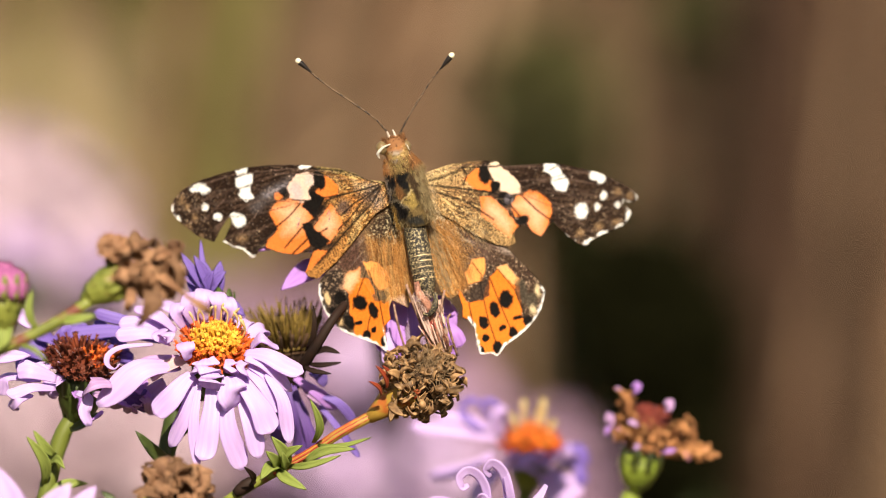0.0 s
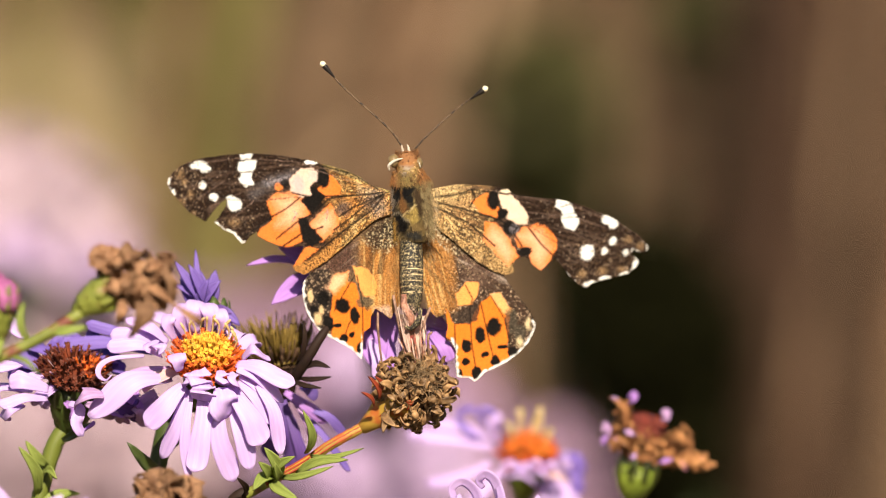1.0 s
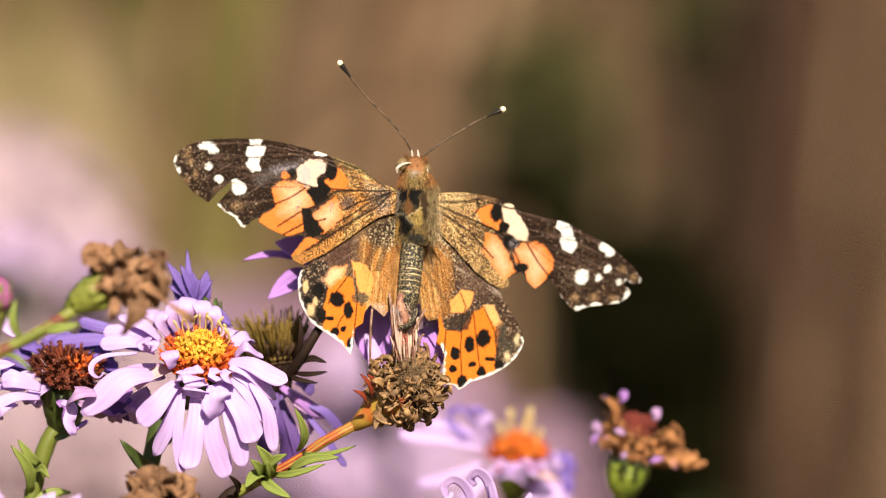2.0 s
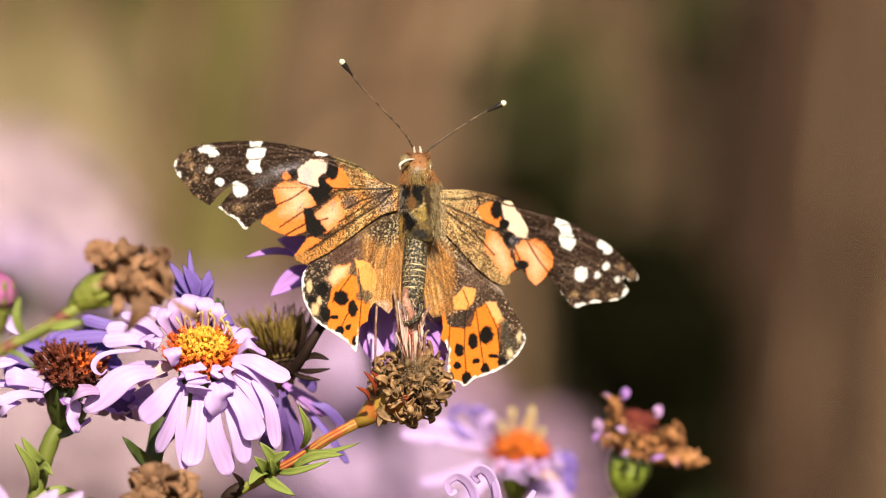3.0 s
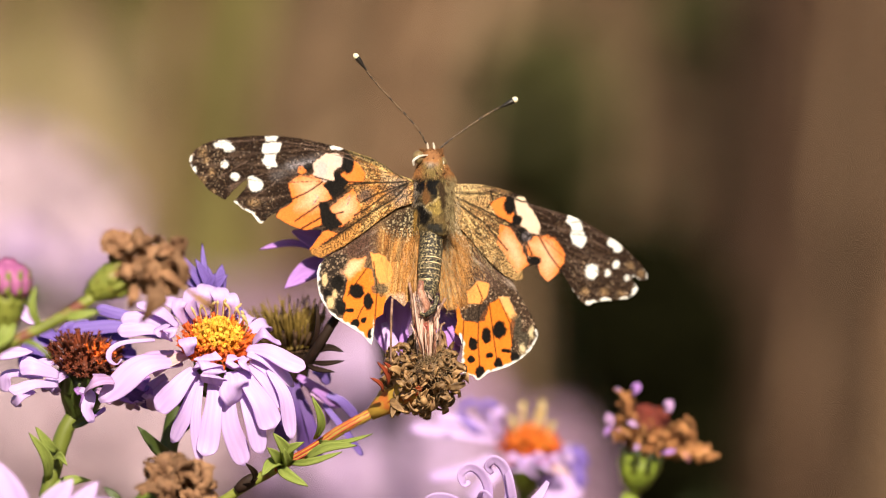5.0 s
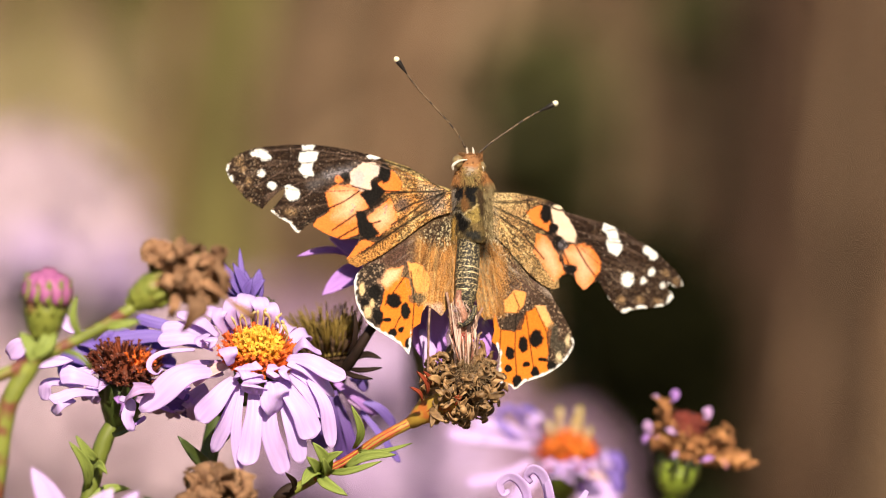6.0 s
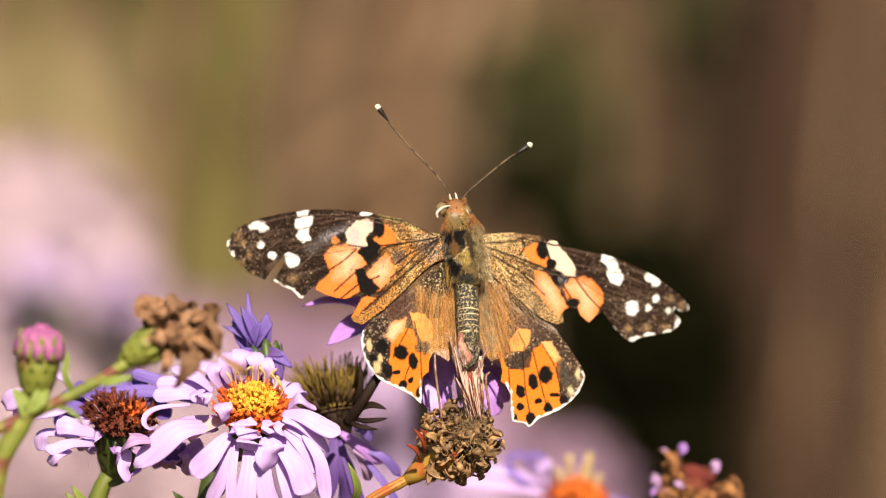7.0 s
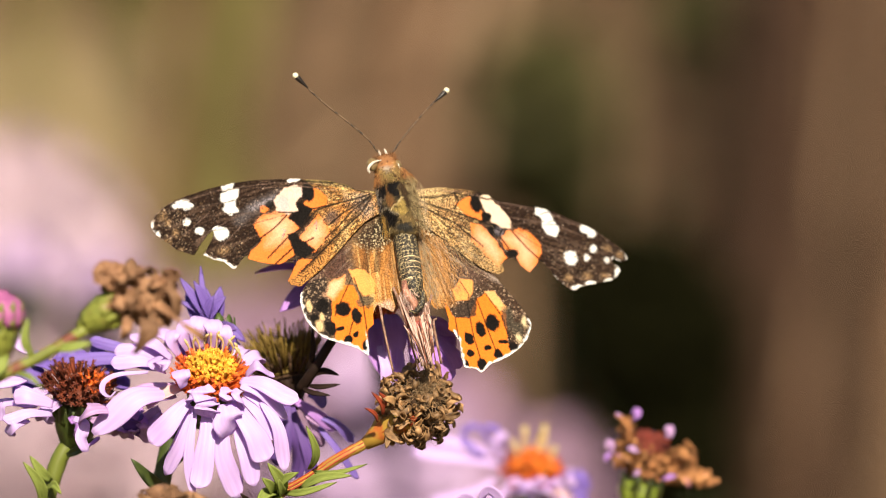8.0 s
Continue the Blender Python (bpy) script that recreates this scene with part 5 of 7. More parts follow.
def lattice(u, v, scale, seed):
    """Smooth value noise, 0 to 1."""
    x, y = np.asarray(u, float) / scale + seed * 17.3, np.asarray(v, float) / scale + seed * 9.1
    i, j = np.floor(x), np.floor(y)
    fx, fy = x - i, y - j
    fx, fy = fx * fx * (3 - 2 * fx), fy * fy * (3 - 2 * fy)

    def h(a, b):
        s = np.sin(a * 127.1 + b * 311.7 + seed * 74.7) * 43758.5453
        return s - np.floor(s)
    return (h(i, j) * (1 - fx) + h(i + 1, j) * fx) * (1 - fy) + (h(i, j + 1) * (1 - fx) + h(i + 1, j + 1) * fx) * fy


def inside(poly, u, v):
    p = np.array(poly, float).reshape(-1, 2)
    q = np.roll(p, -1, 0)
    hit = np.zeros(len(u), bool)
    for (ax, ay), (bx, by) in zip(p, q):
        c = ((ay > v) != (by > v)) & (u < (bx - ax) * (v - ay) / (by - ay + 1e-9) + ax)
        hit ^= c
    return hit


def edge_distance(poly, u, v, closed=True):
    p = np.array(poly, float).reshape(-1, 2)
    q = np.roll(p, -1, 0)
    if not closed:
        p, q = p[:-1], q[:-1]
    d = np.full(len(u), 1e9)
    for a, b in zip(p, q):
        e = b - a
        t = np.clip(((u - a[0]) * e[0] + (v - a[1]) * e[1]) / (e @ e + 1e-9), 0, 1)
        d = np.minimum(d, np.hypot(u - a[0] - t * e[0], v - a[1] - t * e[1]))
    return d


DARK_BROWN, BLACK, WHITE = (0.019, 0.0095, 0.006), (0.008, 0.006, 0.005), (0.90, 0.88, 0.84)
FLAME, PINKISH, LILAC = (0.82, 0.22, 0.042), (0.86, 0.59, 0.46), (0.42, 0.38, 0.46)
FORE_PALE, HIND_FLAME = (0.90, 0.45, 0.26), (0.82, 0.21, 0.022)
GOLD, TAN, MUD = (0.36, 0.165, 0.046), (0.42, 0.26, 0.13), (0.10, 0.06, 0.032)


class Pattern:
    """Colours of a wing's scales, laid on in patches."""

    def __init__(self, u, v, base, seed):
        self.u0, self.v0, self.seed = u, v, seed
        self.u = u + (lattice(u, v, 7, seed) - 0.5) * 3.0
        self.v = v + (lattice(u, v, 7, seed + 1) - 0.5) * 3.0
        self.c = np.tile(np.array(base, float), (len(u), 1))

    def lay(self, m, colour, share=1.0):
        m = (np.asarray(m, float) * share)[:, None]
        self.c = self.c * (1 - m) + np.array(colour) * m

    def patch(self, colour, *poly, share=1.0, soft=0.9):
        d = edge_distance(poly, self.u, self.v)
        d = np.where(inside(poly, self.u, self.v), d, -d) + (lattice(self.u0, self.v0, 2.0, self.seed + 7) - 0.5) * (0.9 + 0.45 * soft)
        self.lay(np.clip(0.5 + d / (2 * soft), 0, 1), colour, share)

    def spots(self, colour, *spots, share=1.0, soft=0.12):
        for u, v, ru, rv in spots:
            q = np.hypot((self.u - u) / ru, (self.v - v) / rv) + (lattice(self.u0, self.v0, 2.6, self.seed + 6) - 0.5) * 0.16
            self.lay(np.clip((1 + soft - q) / (2 * soft), 0, 1), colour, share)

    def speckle(self, colour, share, where=None, scale=2.2):
        g = lattice(self.u0, self.v0, scale, self.seed + 5)
        m = np.clip((g - 1 + share) / 0.12, 0, 1)
        self.lay(m if where is None else m * where, colour)

    def streaks(self, colour, share, where, u, v, wide=2.4):
        """Short dashes of scales that run out from the wing's root."""
        a, r = np.arctan2(self.v0 - v, np.abs(self.u0 - u) + 1e-6), np.hypot(self.u0 - u, self.v0 - v)
        g = lattice(a * 95, r * 0.22, wide, self.seed + 15)
        self.lay(np.clip((g - 1 + share) / 0.10, 0, 1) * where, colour, 0.85)

    def silk(self, m, across, v):
        """Long fine hairs lying on the wing: streaks of brown, gold and shade."""
        self.lay(m, (0.37, 0.15, 0.036), 0.94)
        wide = lattice(across, v * 0.03, 12, self.seed + 2)
        self.lay(m * np.clip(wide * 2.4 - 0.9, 0, 1), (0.57, 0.265, 0.072), 0.7)
        self.lay(m * np.clip(1.0 - wide * 2.2, 0, 1), (0.12, 0.055, 0.022), 0.85)
        fine = lattice(across, v * 0.05, 2.8, self.seed + 3)
        self.lay(m * np.clip(fine * 3 - 1.7, 0, 1), (0.66, 0.43, 0.17), 0.65)
        self.lay(m * np.clip(1.1 - fine * 2.8, 0, 1), (0.05, 0.025, 0.011), 0.75)

    def vein(self, *path, width=1.5, colour=BLACK, share=0.93):
        d = edge_distance(path, self.u0, self.v0, False)
        self.lay(np.clip(1.5 - d / width, 0, 1), colour, share)


WING = bpy.data.materials.new("wing_scales")
WING.use_nodes = True
wt, wl = WING.node_tree.nodes, WING.node_tree.links
wb = wt["Principled BSDF"]
wa = wt.new("ShaderNodeAttribute")
wa.attribute_name = "scales"
wc = wt.new("ShaderNodeTexCoord")
wz = wt.new("ShaderNodeTexNoise")
wz.inputs["Scale"].default_value, wz.inputs["Detail"].default_value = 9000, 2
wl.new(wc.outputs["Object"], wz.inputs["Vector"])
wr = wt.new("ShaderNodeMapRange")
wr.inputs["From Min"].default_value, wr.inputs["From Max"].default_value = 0.3, 0.7
wr.inputs["To Min"].default_value, wr.inputs["To Max"].default_value = 0.84, 1.12
wl.new(wz.outputs["Fac"], wr.inputs["Value"])
wm = wt.new("ShaderNodeVectorMath")
wm.operation = "SCALE"
wd = wt.new("ShaderNodeTexNoise")
wd.inputs["Scale"].default_value, wd.inputs["Detail"].default_value = 6200, 2
wl.new(wc.outputs["Object"], wd.inputs["Vector"])
we = wt.new("ShaderNodeMapRange")
we.inputs["From Min"].default_value, we.inputs["From Max"].default_value = 0.42, 0.60
we.inputs["To Min"].default_value, we.inputs["To Max"].default_value = 0.04, 2.0
wl.new(wd.outputs["Fac"], we.inputs["Value"])
wf = wt.new("ShaderNodeMix")
wl.new(wa.outputs["Alpha"], wf.inputs["Factor"])
wl.new(wr.outputs[0], wf.inputs["A"])
wl.new(we.outputs[0], wf.inputs["B"])
wl.new(wa.outputs["Color"], wm.inputs[0])
wl.new(wf.outputs["Result"], wm.inputs["Scale"])
wl.new(wm.outputs[0], wb.inputs["Base Color"])
wb.inputs["Roughness"].default_value = 0.55
wb.inputs["Specular IOR Level"].default_value = 0.08
wp = wt.new("ShaderNodeBump")
wp.inputs["Strength"].default_value, wp.inputs["Distance"].default_value = 0.9, 0.00010
wl.new(wz.outputs["Fac"], wp.inputs["Height"])
wl.new(wp.outputs[0], wb.inputs["Normal"])
wx = wt.new("ShaderNodeBsdfTranslucent")
wl.new(wm.outputs[0], wx.inputs["Color"])
ws = wt.new("ShaderNodeMixShader")
ws.inputs["Fac"].default_value = 0.12
wl.new(wb.outputs[0], ws.inputs[1])
wl.new(wx.outputs[0], ws.inputs[2])
wl.new(ws.outputs[0], wt["Material Output"].inputs["Surface"])

FUR = material("fur_golden", (0.57, 0.285, 0.088), (0.22, 0.11, 0.035), rough=0.35, grain=900, bump=0, island=0.6)
FUR_CREAM = material("fur_cream", (0.46, 0.34, 0.19), (0.22, 0.15, 0.075), rough=0.4, grain=900, bump=0, island=0.4)
FUR_GREY = material("fur_olive_gold", (0.30, 0.20, 0.07), (0.035, 0.025, 0.012), rough=0.5, grain=900, bump=0, island=0.6)
SCALY = bpy.data.materials.new("fur_and_scales")
SCALY.use_nodes = True
fn_, fl_ = SCALY.node_tree.nodes, SCALY.node_tree.links
fa = fn_.new("ShaderNodeAttribute")
fa.attribute_name = "scales"
fg = fn_.new("ShaderNodeNewGeometry")
fv = fn_.new("ShaderNodeMapRange")
fv.inputs["To Min"].default_value, fv.inputs["To Max"].default_value = 0.5, 1.3
fl_.new(fg.outputs["Random Per Island"], fv.inputs["Value"])
fm = fn_.new("ShaderNodeVectorMath")
fm.operation = "SCALE"
fl_.new(fa.outputs["Color"], fm.inputs[0])
fl_.new(fv.outputs[0], fm.inputs["Scale"])
fl_.new(fm.outputs[0], fn_["Principled BSDF"].inputs["Base Color"])
fn_["Principled BSDF"].inputs["Roughness"].default_value = 0.7
fn_["Principled BSDF"].inputs["Specular IOR Level"].default_value = 0.06
ABDOMEN = material("abdomen_scales", (0.50, 0.40, 0.22), (0.014, 0.011, 0.009), rough=0.55, grain=17000, bump=0.6, contrast=(0.51, 0.61))
RING = material("abdomen_ring_cream", (0.70, 0.54, 0.31), (0.12, 0.08, 0.04), rough=0.6, grain=5000, bump=0.3, contrast=(0.40, 0.56))
FLESH = material("tail_pink", (0.50, 0.24, 0.16), (0.12, 0.05, 0.035), rough=0.5, grain=3500, bump=0.9, spots=((0.34, 0.06, 0.05), 900, 0.56), contrast=(0.40, 0.62))
FUR_PALE = material("fur_pale_pink", (0.70, 0.50, 0.42), (0.36, 0.22, 0.18), rough=0.5, grain=900, bump=0, island=0.35)
PALP = material("palp_pale", (0.62, 0.54, 0.45), (0.28, 0.20, 0.14), rough=0.6, grain=4000, bump=0.5)
LEG = material("leg_brown", (0.40, 0.24, 0.17), (0.11, 0.06, 0.045), rough=0.5, grain=5000, bump=0.6, contrast=(0.4, 0.6))
ANTENNA = material("antenna_brown", (0.18, 0.115, 0.065), (0.02, 0.013, 0.010), rough=0.5, grain=6500, bump=0.2, contrast=(0.46, 0.54))
TIP_WHITE = material("antenna_tip_cream", (0.86, 0.80, 0.62), (0.76, 0.68, 0.45), rough=0.5, grain=2500, bump=0.1)
CLUB = material("antenna_club_black", (0.02, 0.015, 0.012), rough=0.4, grain=2500, bump=0.1)
EYE_MAT = material("eye_pale", (0.33, 0.24, 0.11), (0.13, 0.085, 0.04), rough=0.4, spec=0.3, grain=2600, bump=0.15)
EYE_RIM = material("eye_rim_white", (0.72, 0.68, 0.60), (0.42, 0.36, 0.28), rough=0.6, grain=2600, bump=0.2)


def soft_outline(pts, step=1.6):
    p = np.array(pts, float).reshape(-1, 2)
    out = []
    for a, b in zip(p, np.roll(p, -1, 0)):
        n = max(1, int(np.linalg.norm(b - a) / step))
        out += [a + (b - a) * k / n for k in range(n)]
    o = np.array(out)
    return (np.roll(o, 1, 0) + 2 * o + np.roll(o, -1, 0)) / 4


def wing(name, root, outline, depth, paint, seed, shift=0.0, ripple=1.6, ragged=0.8, label="", grit=0.8):
    """A wing from its outline: a fine skin, slightly rippled along its veins, coloured by paint()."""
    from mathutils.geometry import delaunay_2d_cdt
    rng = np.random.RandomState(seed)
    edge = soft_outline(outline)
    edge += rng.normal(0, ragged * 0.4, edge.shape)
    lo, hi = edge.min(0), edge.max(0)
    st = 1.55
    gu, gv = np.meshgrid(np.arange(lo[0], hi[0], st), np.arange(lo[1], hi[1], st * 0.87))
    gu = gu + (np.arange(gu.shape[0]) % 2)[:, None] * st / 2
    u, v = gu.ravel() + rng.uniform(-0.3, 0.3, gu.size), gv.ravel() + rng.uniform(-0.3, 0.3, gu.size)
    ok = inside(edge, u, v)
    u, v = u[ok], v[ok]
    ok = edge_distance(edge, u, v) > 1.0
    pts = np.concatenate([edge, np.stack([u[ok], v[ok]], 1)])
    n = len(edge)
    got = delaunay_2d_cdt([Vector(p) for p in pts.tolist()], [(i, (i + 1) % n) for i in range(n)], [], 1, 1e-5)
    P = np.array([tuple(p) for p in got[0]])
    F = [tuple(f) for f in got[2]]
    u, v = P[:, 0], P[:, 1]
    d = depth(u, v) + shift + (lattice(u, v, 34, seed) - 0.5) * ripple * 2 + (lattice(u, v, 12, seed + 3) - 0.5) * ripple * 0.7
    k = STEP * (EYE + d * STEP) / EYE
    W = np.stack([(u - 784) * k, d * STEP, RISE + (441 - v) * k], 1)
    up = np.array([0, 1.0 * STEP, 0])
    k = len(W)
    c = paint(u, v, edge_distance(edge, u, v))
    # an under side a hair's breadth behind, joined round the rim
    back = [tuple(k + x for x in reversed(f)) for f in F]
    count = {}
    for f in F:
        for a, b in zip(f, f[1:] + f[:1]):
            count[(a, b)] = count.get((a, b), 0) + 1
    rim = [(b, a, a + k, b + k) for a, b in count if (b, a) not in count]
    a, b, e = W[F[0][0]], W[F[0][1]], W[F[0][2]]
    if np.cross(b - a, e - a)[1] > 0:
        F, back, rim = [tuple(reversed(f)) for f in F], [tuple(reversed(f)) for f in back], [tuple(reversed(f)) for f in rim]
    ob = part(name, np.concatenate([W, W + up]), F + back + rim, WING, root, label)
    lay = ob.data.color_attributes.new("scales", "FLOAT_COLOR", "POINT")
    full = np.ones((2 * k, 4))
    full[:k, :3] = c
    bright = c.max(1)
    full[:, 3] = 0.10
    full[:k, 3] = np.clip(np.where((c[:, 0] < 0.62) & (bright < 0.66), np.where(bright < 0.12, 0.45, grit), 0.10), 0, 1)
    full[k:, :3] = c * 0.6 + np.array((0.30, 0.22, 0.15)) * 0.4
    lay.data.foreach_set("color", full.ravel())
    return ob


def paint_left_fore(u, v, rim):
    p = Pattern(u, v, DARK_BROWN, 1)
    p.speckle(MUD, 0.22, None, 1.8)
    # pale specks among the scales, brightened to paint in their glints
    p.speckle((0.42, 0.32, 0.25), 0.12, None, 1.9)
    p.lay(np.clip(lattice(u * 0.12 + v * 0.05, v - u * -0.12, 3.2, 8) * 3 - 1.9, 0, 1), (0.13, 0.08, 0.055), 0.55)
    p.lay(np.clip((u - 635) / 50 + (lattice(u, v, 14, 2) - 0.5) * 0.9, 0, 1), GOLD)
    p.lay(np.clip((edge_distance((583, 428, 640, 408, 700, 366, 750, 322), u, v, False) < 17) * (v > 330), 0, 1), GOLD)
    p.speckle((0.05, 0.028, 0.012), 0.30, np.clip((u - 640) / 40, 0, 1), 1.7)
    p.streaks((0.06, 0.032, 0.014), 0.42, np.clip((u - 640) / 40, 0, 1), 766, 302)
    p.streaks((0.66, 0.42, 0.15), 0.30, np.clip((u - 650) / 40, 0, 1), 770, 300, 1.9)
    p.speckle((0.92, 0.63, 0.28), 0.17, np.clip((u - 650) / 40, 0, 1), 1.7)
    p.lay(np.clip(lattice(u, v, 16, 5) * 2.6 - 1.3, 0, 1) * np.clip((u - 660) / 40, 0, 1), (0.66, 0.46, 0.20), 0.55)
    p.lay(np.clip(lattice(u, v, 9, 6) * 2.8 - 1.5, 0, 1) * np.clip((u - 660) / 40, 0, 1), (0.10, 0.05, 0.02), 0.65)
    p.patch((0.56, 0.22, 0.05), 668, 300, 700, 304, 722, 316, 700, 336, 676, 344, 668, 328, share=0.45, soft=9)
    p.patch((0.24, 0.22, 0.21), 712, 290, 752, 292, 756, 330, 740, 345, 720, 322, share=0.5, soft=10)
    p.lay((v < 266 + (u - 690) * 0.45) * (u > 650), (0.40, 0.32, 0.12), 0.55)
    p.speckle((0.05, 0.035, 0.02), 0.30, (v < 268 + (u - 690) * 0.45) * (u > 640) * 1.0, 2.1)
    p.patch(FLAME, 543, 300, 560, 288, 590, 287, 612, 302, 622, 330, 604, 336, 598, 352, 602, 374, 575, 384, 550, 380, 515, 360, 535, 345, 550, 335, 548, 318)
    p.patch(FORE_PALE, 556, 300, 590, 294, 608, 310, 606, 330, 585, 345, 560, 345, 570, 325, share=1.0, soft=13)
    p.spots(FLAME, (567, 278, 8, 7))
    p.patch(FLAME, 615, 345, 640, 325, 658, 312, 668, 330, 670, 352, 650, 368, 635, 379, 622, 368)
    p.patch(FORE_PALE, 622, 348, 642, 330, 660, 326, 660, 350, 640, 366, share=1.0, soft=10)
    p.patch(FLAME, 604, 388, 572, 422, 608, 408, 632, 392, 614, 384)
    p.patch(FLAME, 635, 285, 662, 260, 680, 285, 674, 300, 645, 302)
    p.patch((0.78, 0.20, 0.03), 660, 262, 680, 285, 674, 300, 664, 298, share=0.6)
    p.patch(PINKISH, 592, 260, 610, 249, 634, 248, 642, 264, 626, 277, 626, 296, 606, 298, 588, 286, 588, 268)
    p.patch(LILAC, 590, 272, 600, 260, 612, 266, 614, 282, 604, 294, 592, 288, share=0.5, soft=4)
    p.patch((0.62, 0.50, 0.50), 626, 250, 640, 256, 634, 270, 620, 268, share=0.6, soft=4)
    p.patch((0.36, 0.34, 0.40), 540, 266, 590, 258, 588, 266, 545, 274, share=0.35, soft=4)
    for q in ((588, 334, 596, 326, 590, 322), (586, 340, 592, 332), (646, 330, 652, 322, 650, 334, 646, 340)):
        p.vein(*q, width=0.9, colour=(0.40, 0.22, 0.30), share=0.6)
    p.patch(BLACK, 622, 276, 634, 285, 652, 299, 640, 310, 620, 328, 604, 302, 626, 297)
    p.patch(BLACK, 596, 335, 612, 334, 620, 352, 640, 374, 618, 386, 602, 374)
    p.spots(BLACK, (648, 266, 11, 17), (578, 272, 8, 7))
    p.spots((0.07, 0.055, 0.055), (680, 322, 13, 13), share=0.85, soft=0.45)
    p.lay(np.clip(1.6 - edge_distance((606, 408, 660, 375, 712, 335, 748, 306), u, v, False) / 3.5, 0, 1) * (lattice(u, v, 4, 12) > 0.35), (0.06, 0.03, 0.014), 0.75)
    p.lay(np.clip(1.5 - edge_distance((752, 298, 700, 312, 668, 330), u, v, False) / 4.0, 0, 1) * (lattice(u, v, 3, 14) > 0.4), (0.10, 0.05, 0.02), 0.6)
    p.spots(WHITE, (426, 232, 15, 7), (438, 240, 9, 6), (431, 267, 7, 7), (449, 289, 8, 7), (485, 304, 13, 12), (479, 294, 9, 6), (629, 238, 13, 4))
    p.patch(WHITE, 503, 218, 525, 218, 521, 228, 504, 226)
    p.patch(WHITE, 499, 230, 532, 230, 528, 243, 521, 251, 520, 262, 523, 270, 508, 276, 496, 262, 501, 253, 496, 244)
    p.vein(497, 251, 532, 246, width=0.8)
    p.patch((0.55, 0.50, 0.52), 512, 285, 550, 262, 600, 252, 560, 275, 520, 296, share=0.14, soft=9)
    p.patch(WHITE, 458, 344, 480, 351, 497, 372, 488, 376, 472, 358)
    p.spots(WHITE, (447, 337, 6, 4), (369, 257, 4, 7), (377, 277, 4, 6))
    p.spots(TAN, (407, 283, 5, 7), (391, 246, 7, 8), (390, 296, 6, 6), (410, 316, 6, 4), (398, 262, 5, 5), (482, 335, 10, 7), share=0.45, soft=0.6)
    p.speckle((0.33, 0.24, 0.16), 0.22, (u < 430) | ((v > 325) & (u < 520)))
    p.lay(np.clip(1.4 - rim / 2.2, 0, 1) * (lattice(u, v, 9, 4) > 0.45) * (((v > 338) & (u < 500) & (u > 440)) | ((u < 384) & (lattice(u, v, 7, 24) > 0.55))) * (v > 245), WHITE, 0.8)
    for q in ((752, 298, 715, 300, 680, 300, 620, 298, 590, 290), (752, 303, 720, 318, 690, 340, 660, 358), (690, 300, 655, 304, 620, 330, 596, 340, 555, 368), (604, 298, 580, 315, 553, 328, 500, 360), (640, 352, 600, 362, 565, 382), (745, 292, 700, 262, 640, 244), (754, 305, 728, 330, 690, 352, 640, 386, 606, 408), (754, 301, 700, 320, 672, 335)):
        p.vein(*q)
    for q in ((590, 290, 520, 250, 400, 240), (588, 292, 500, 270, 420, 262), (600, 298, 520, 300, 445, 292)):
        p.vein(*q, width=1.0, colour=(0.09, 0.06, 0.045), share=0.6)
    for q in ((745, 288, 690, 262, 600, 236, 500, 224, 410, 230), (720, 284, 640, 254, 560, 236), (470, 262, 420, 290), (520, 300, 470, 335), (500, 284, 440, 305)):
        p.vein(*q, width=0.7, colour=(0.17, 0.11, 0.085), share=0.7)
    return p.c


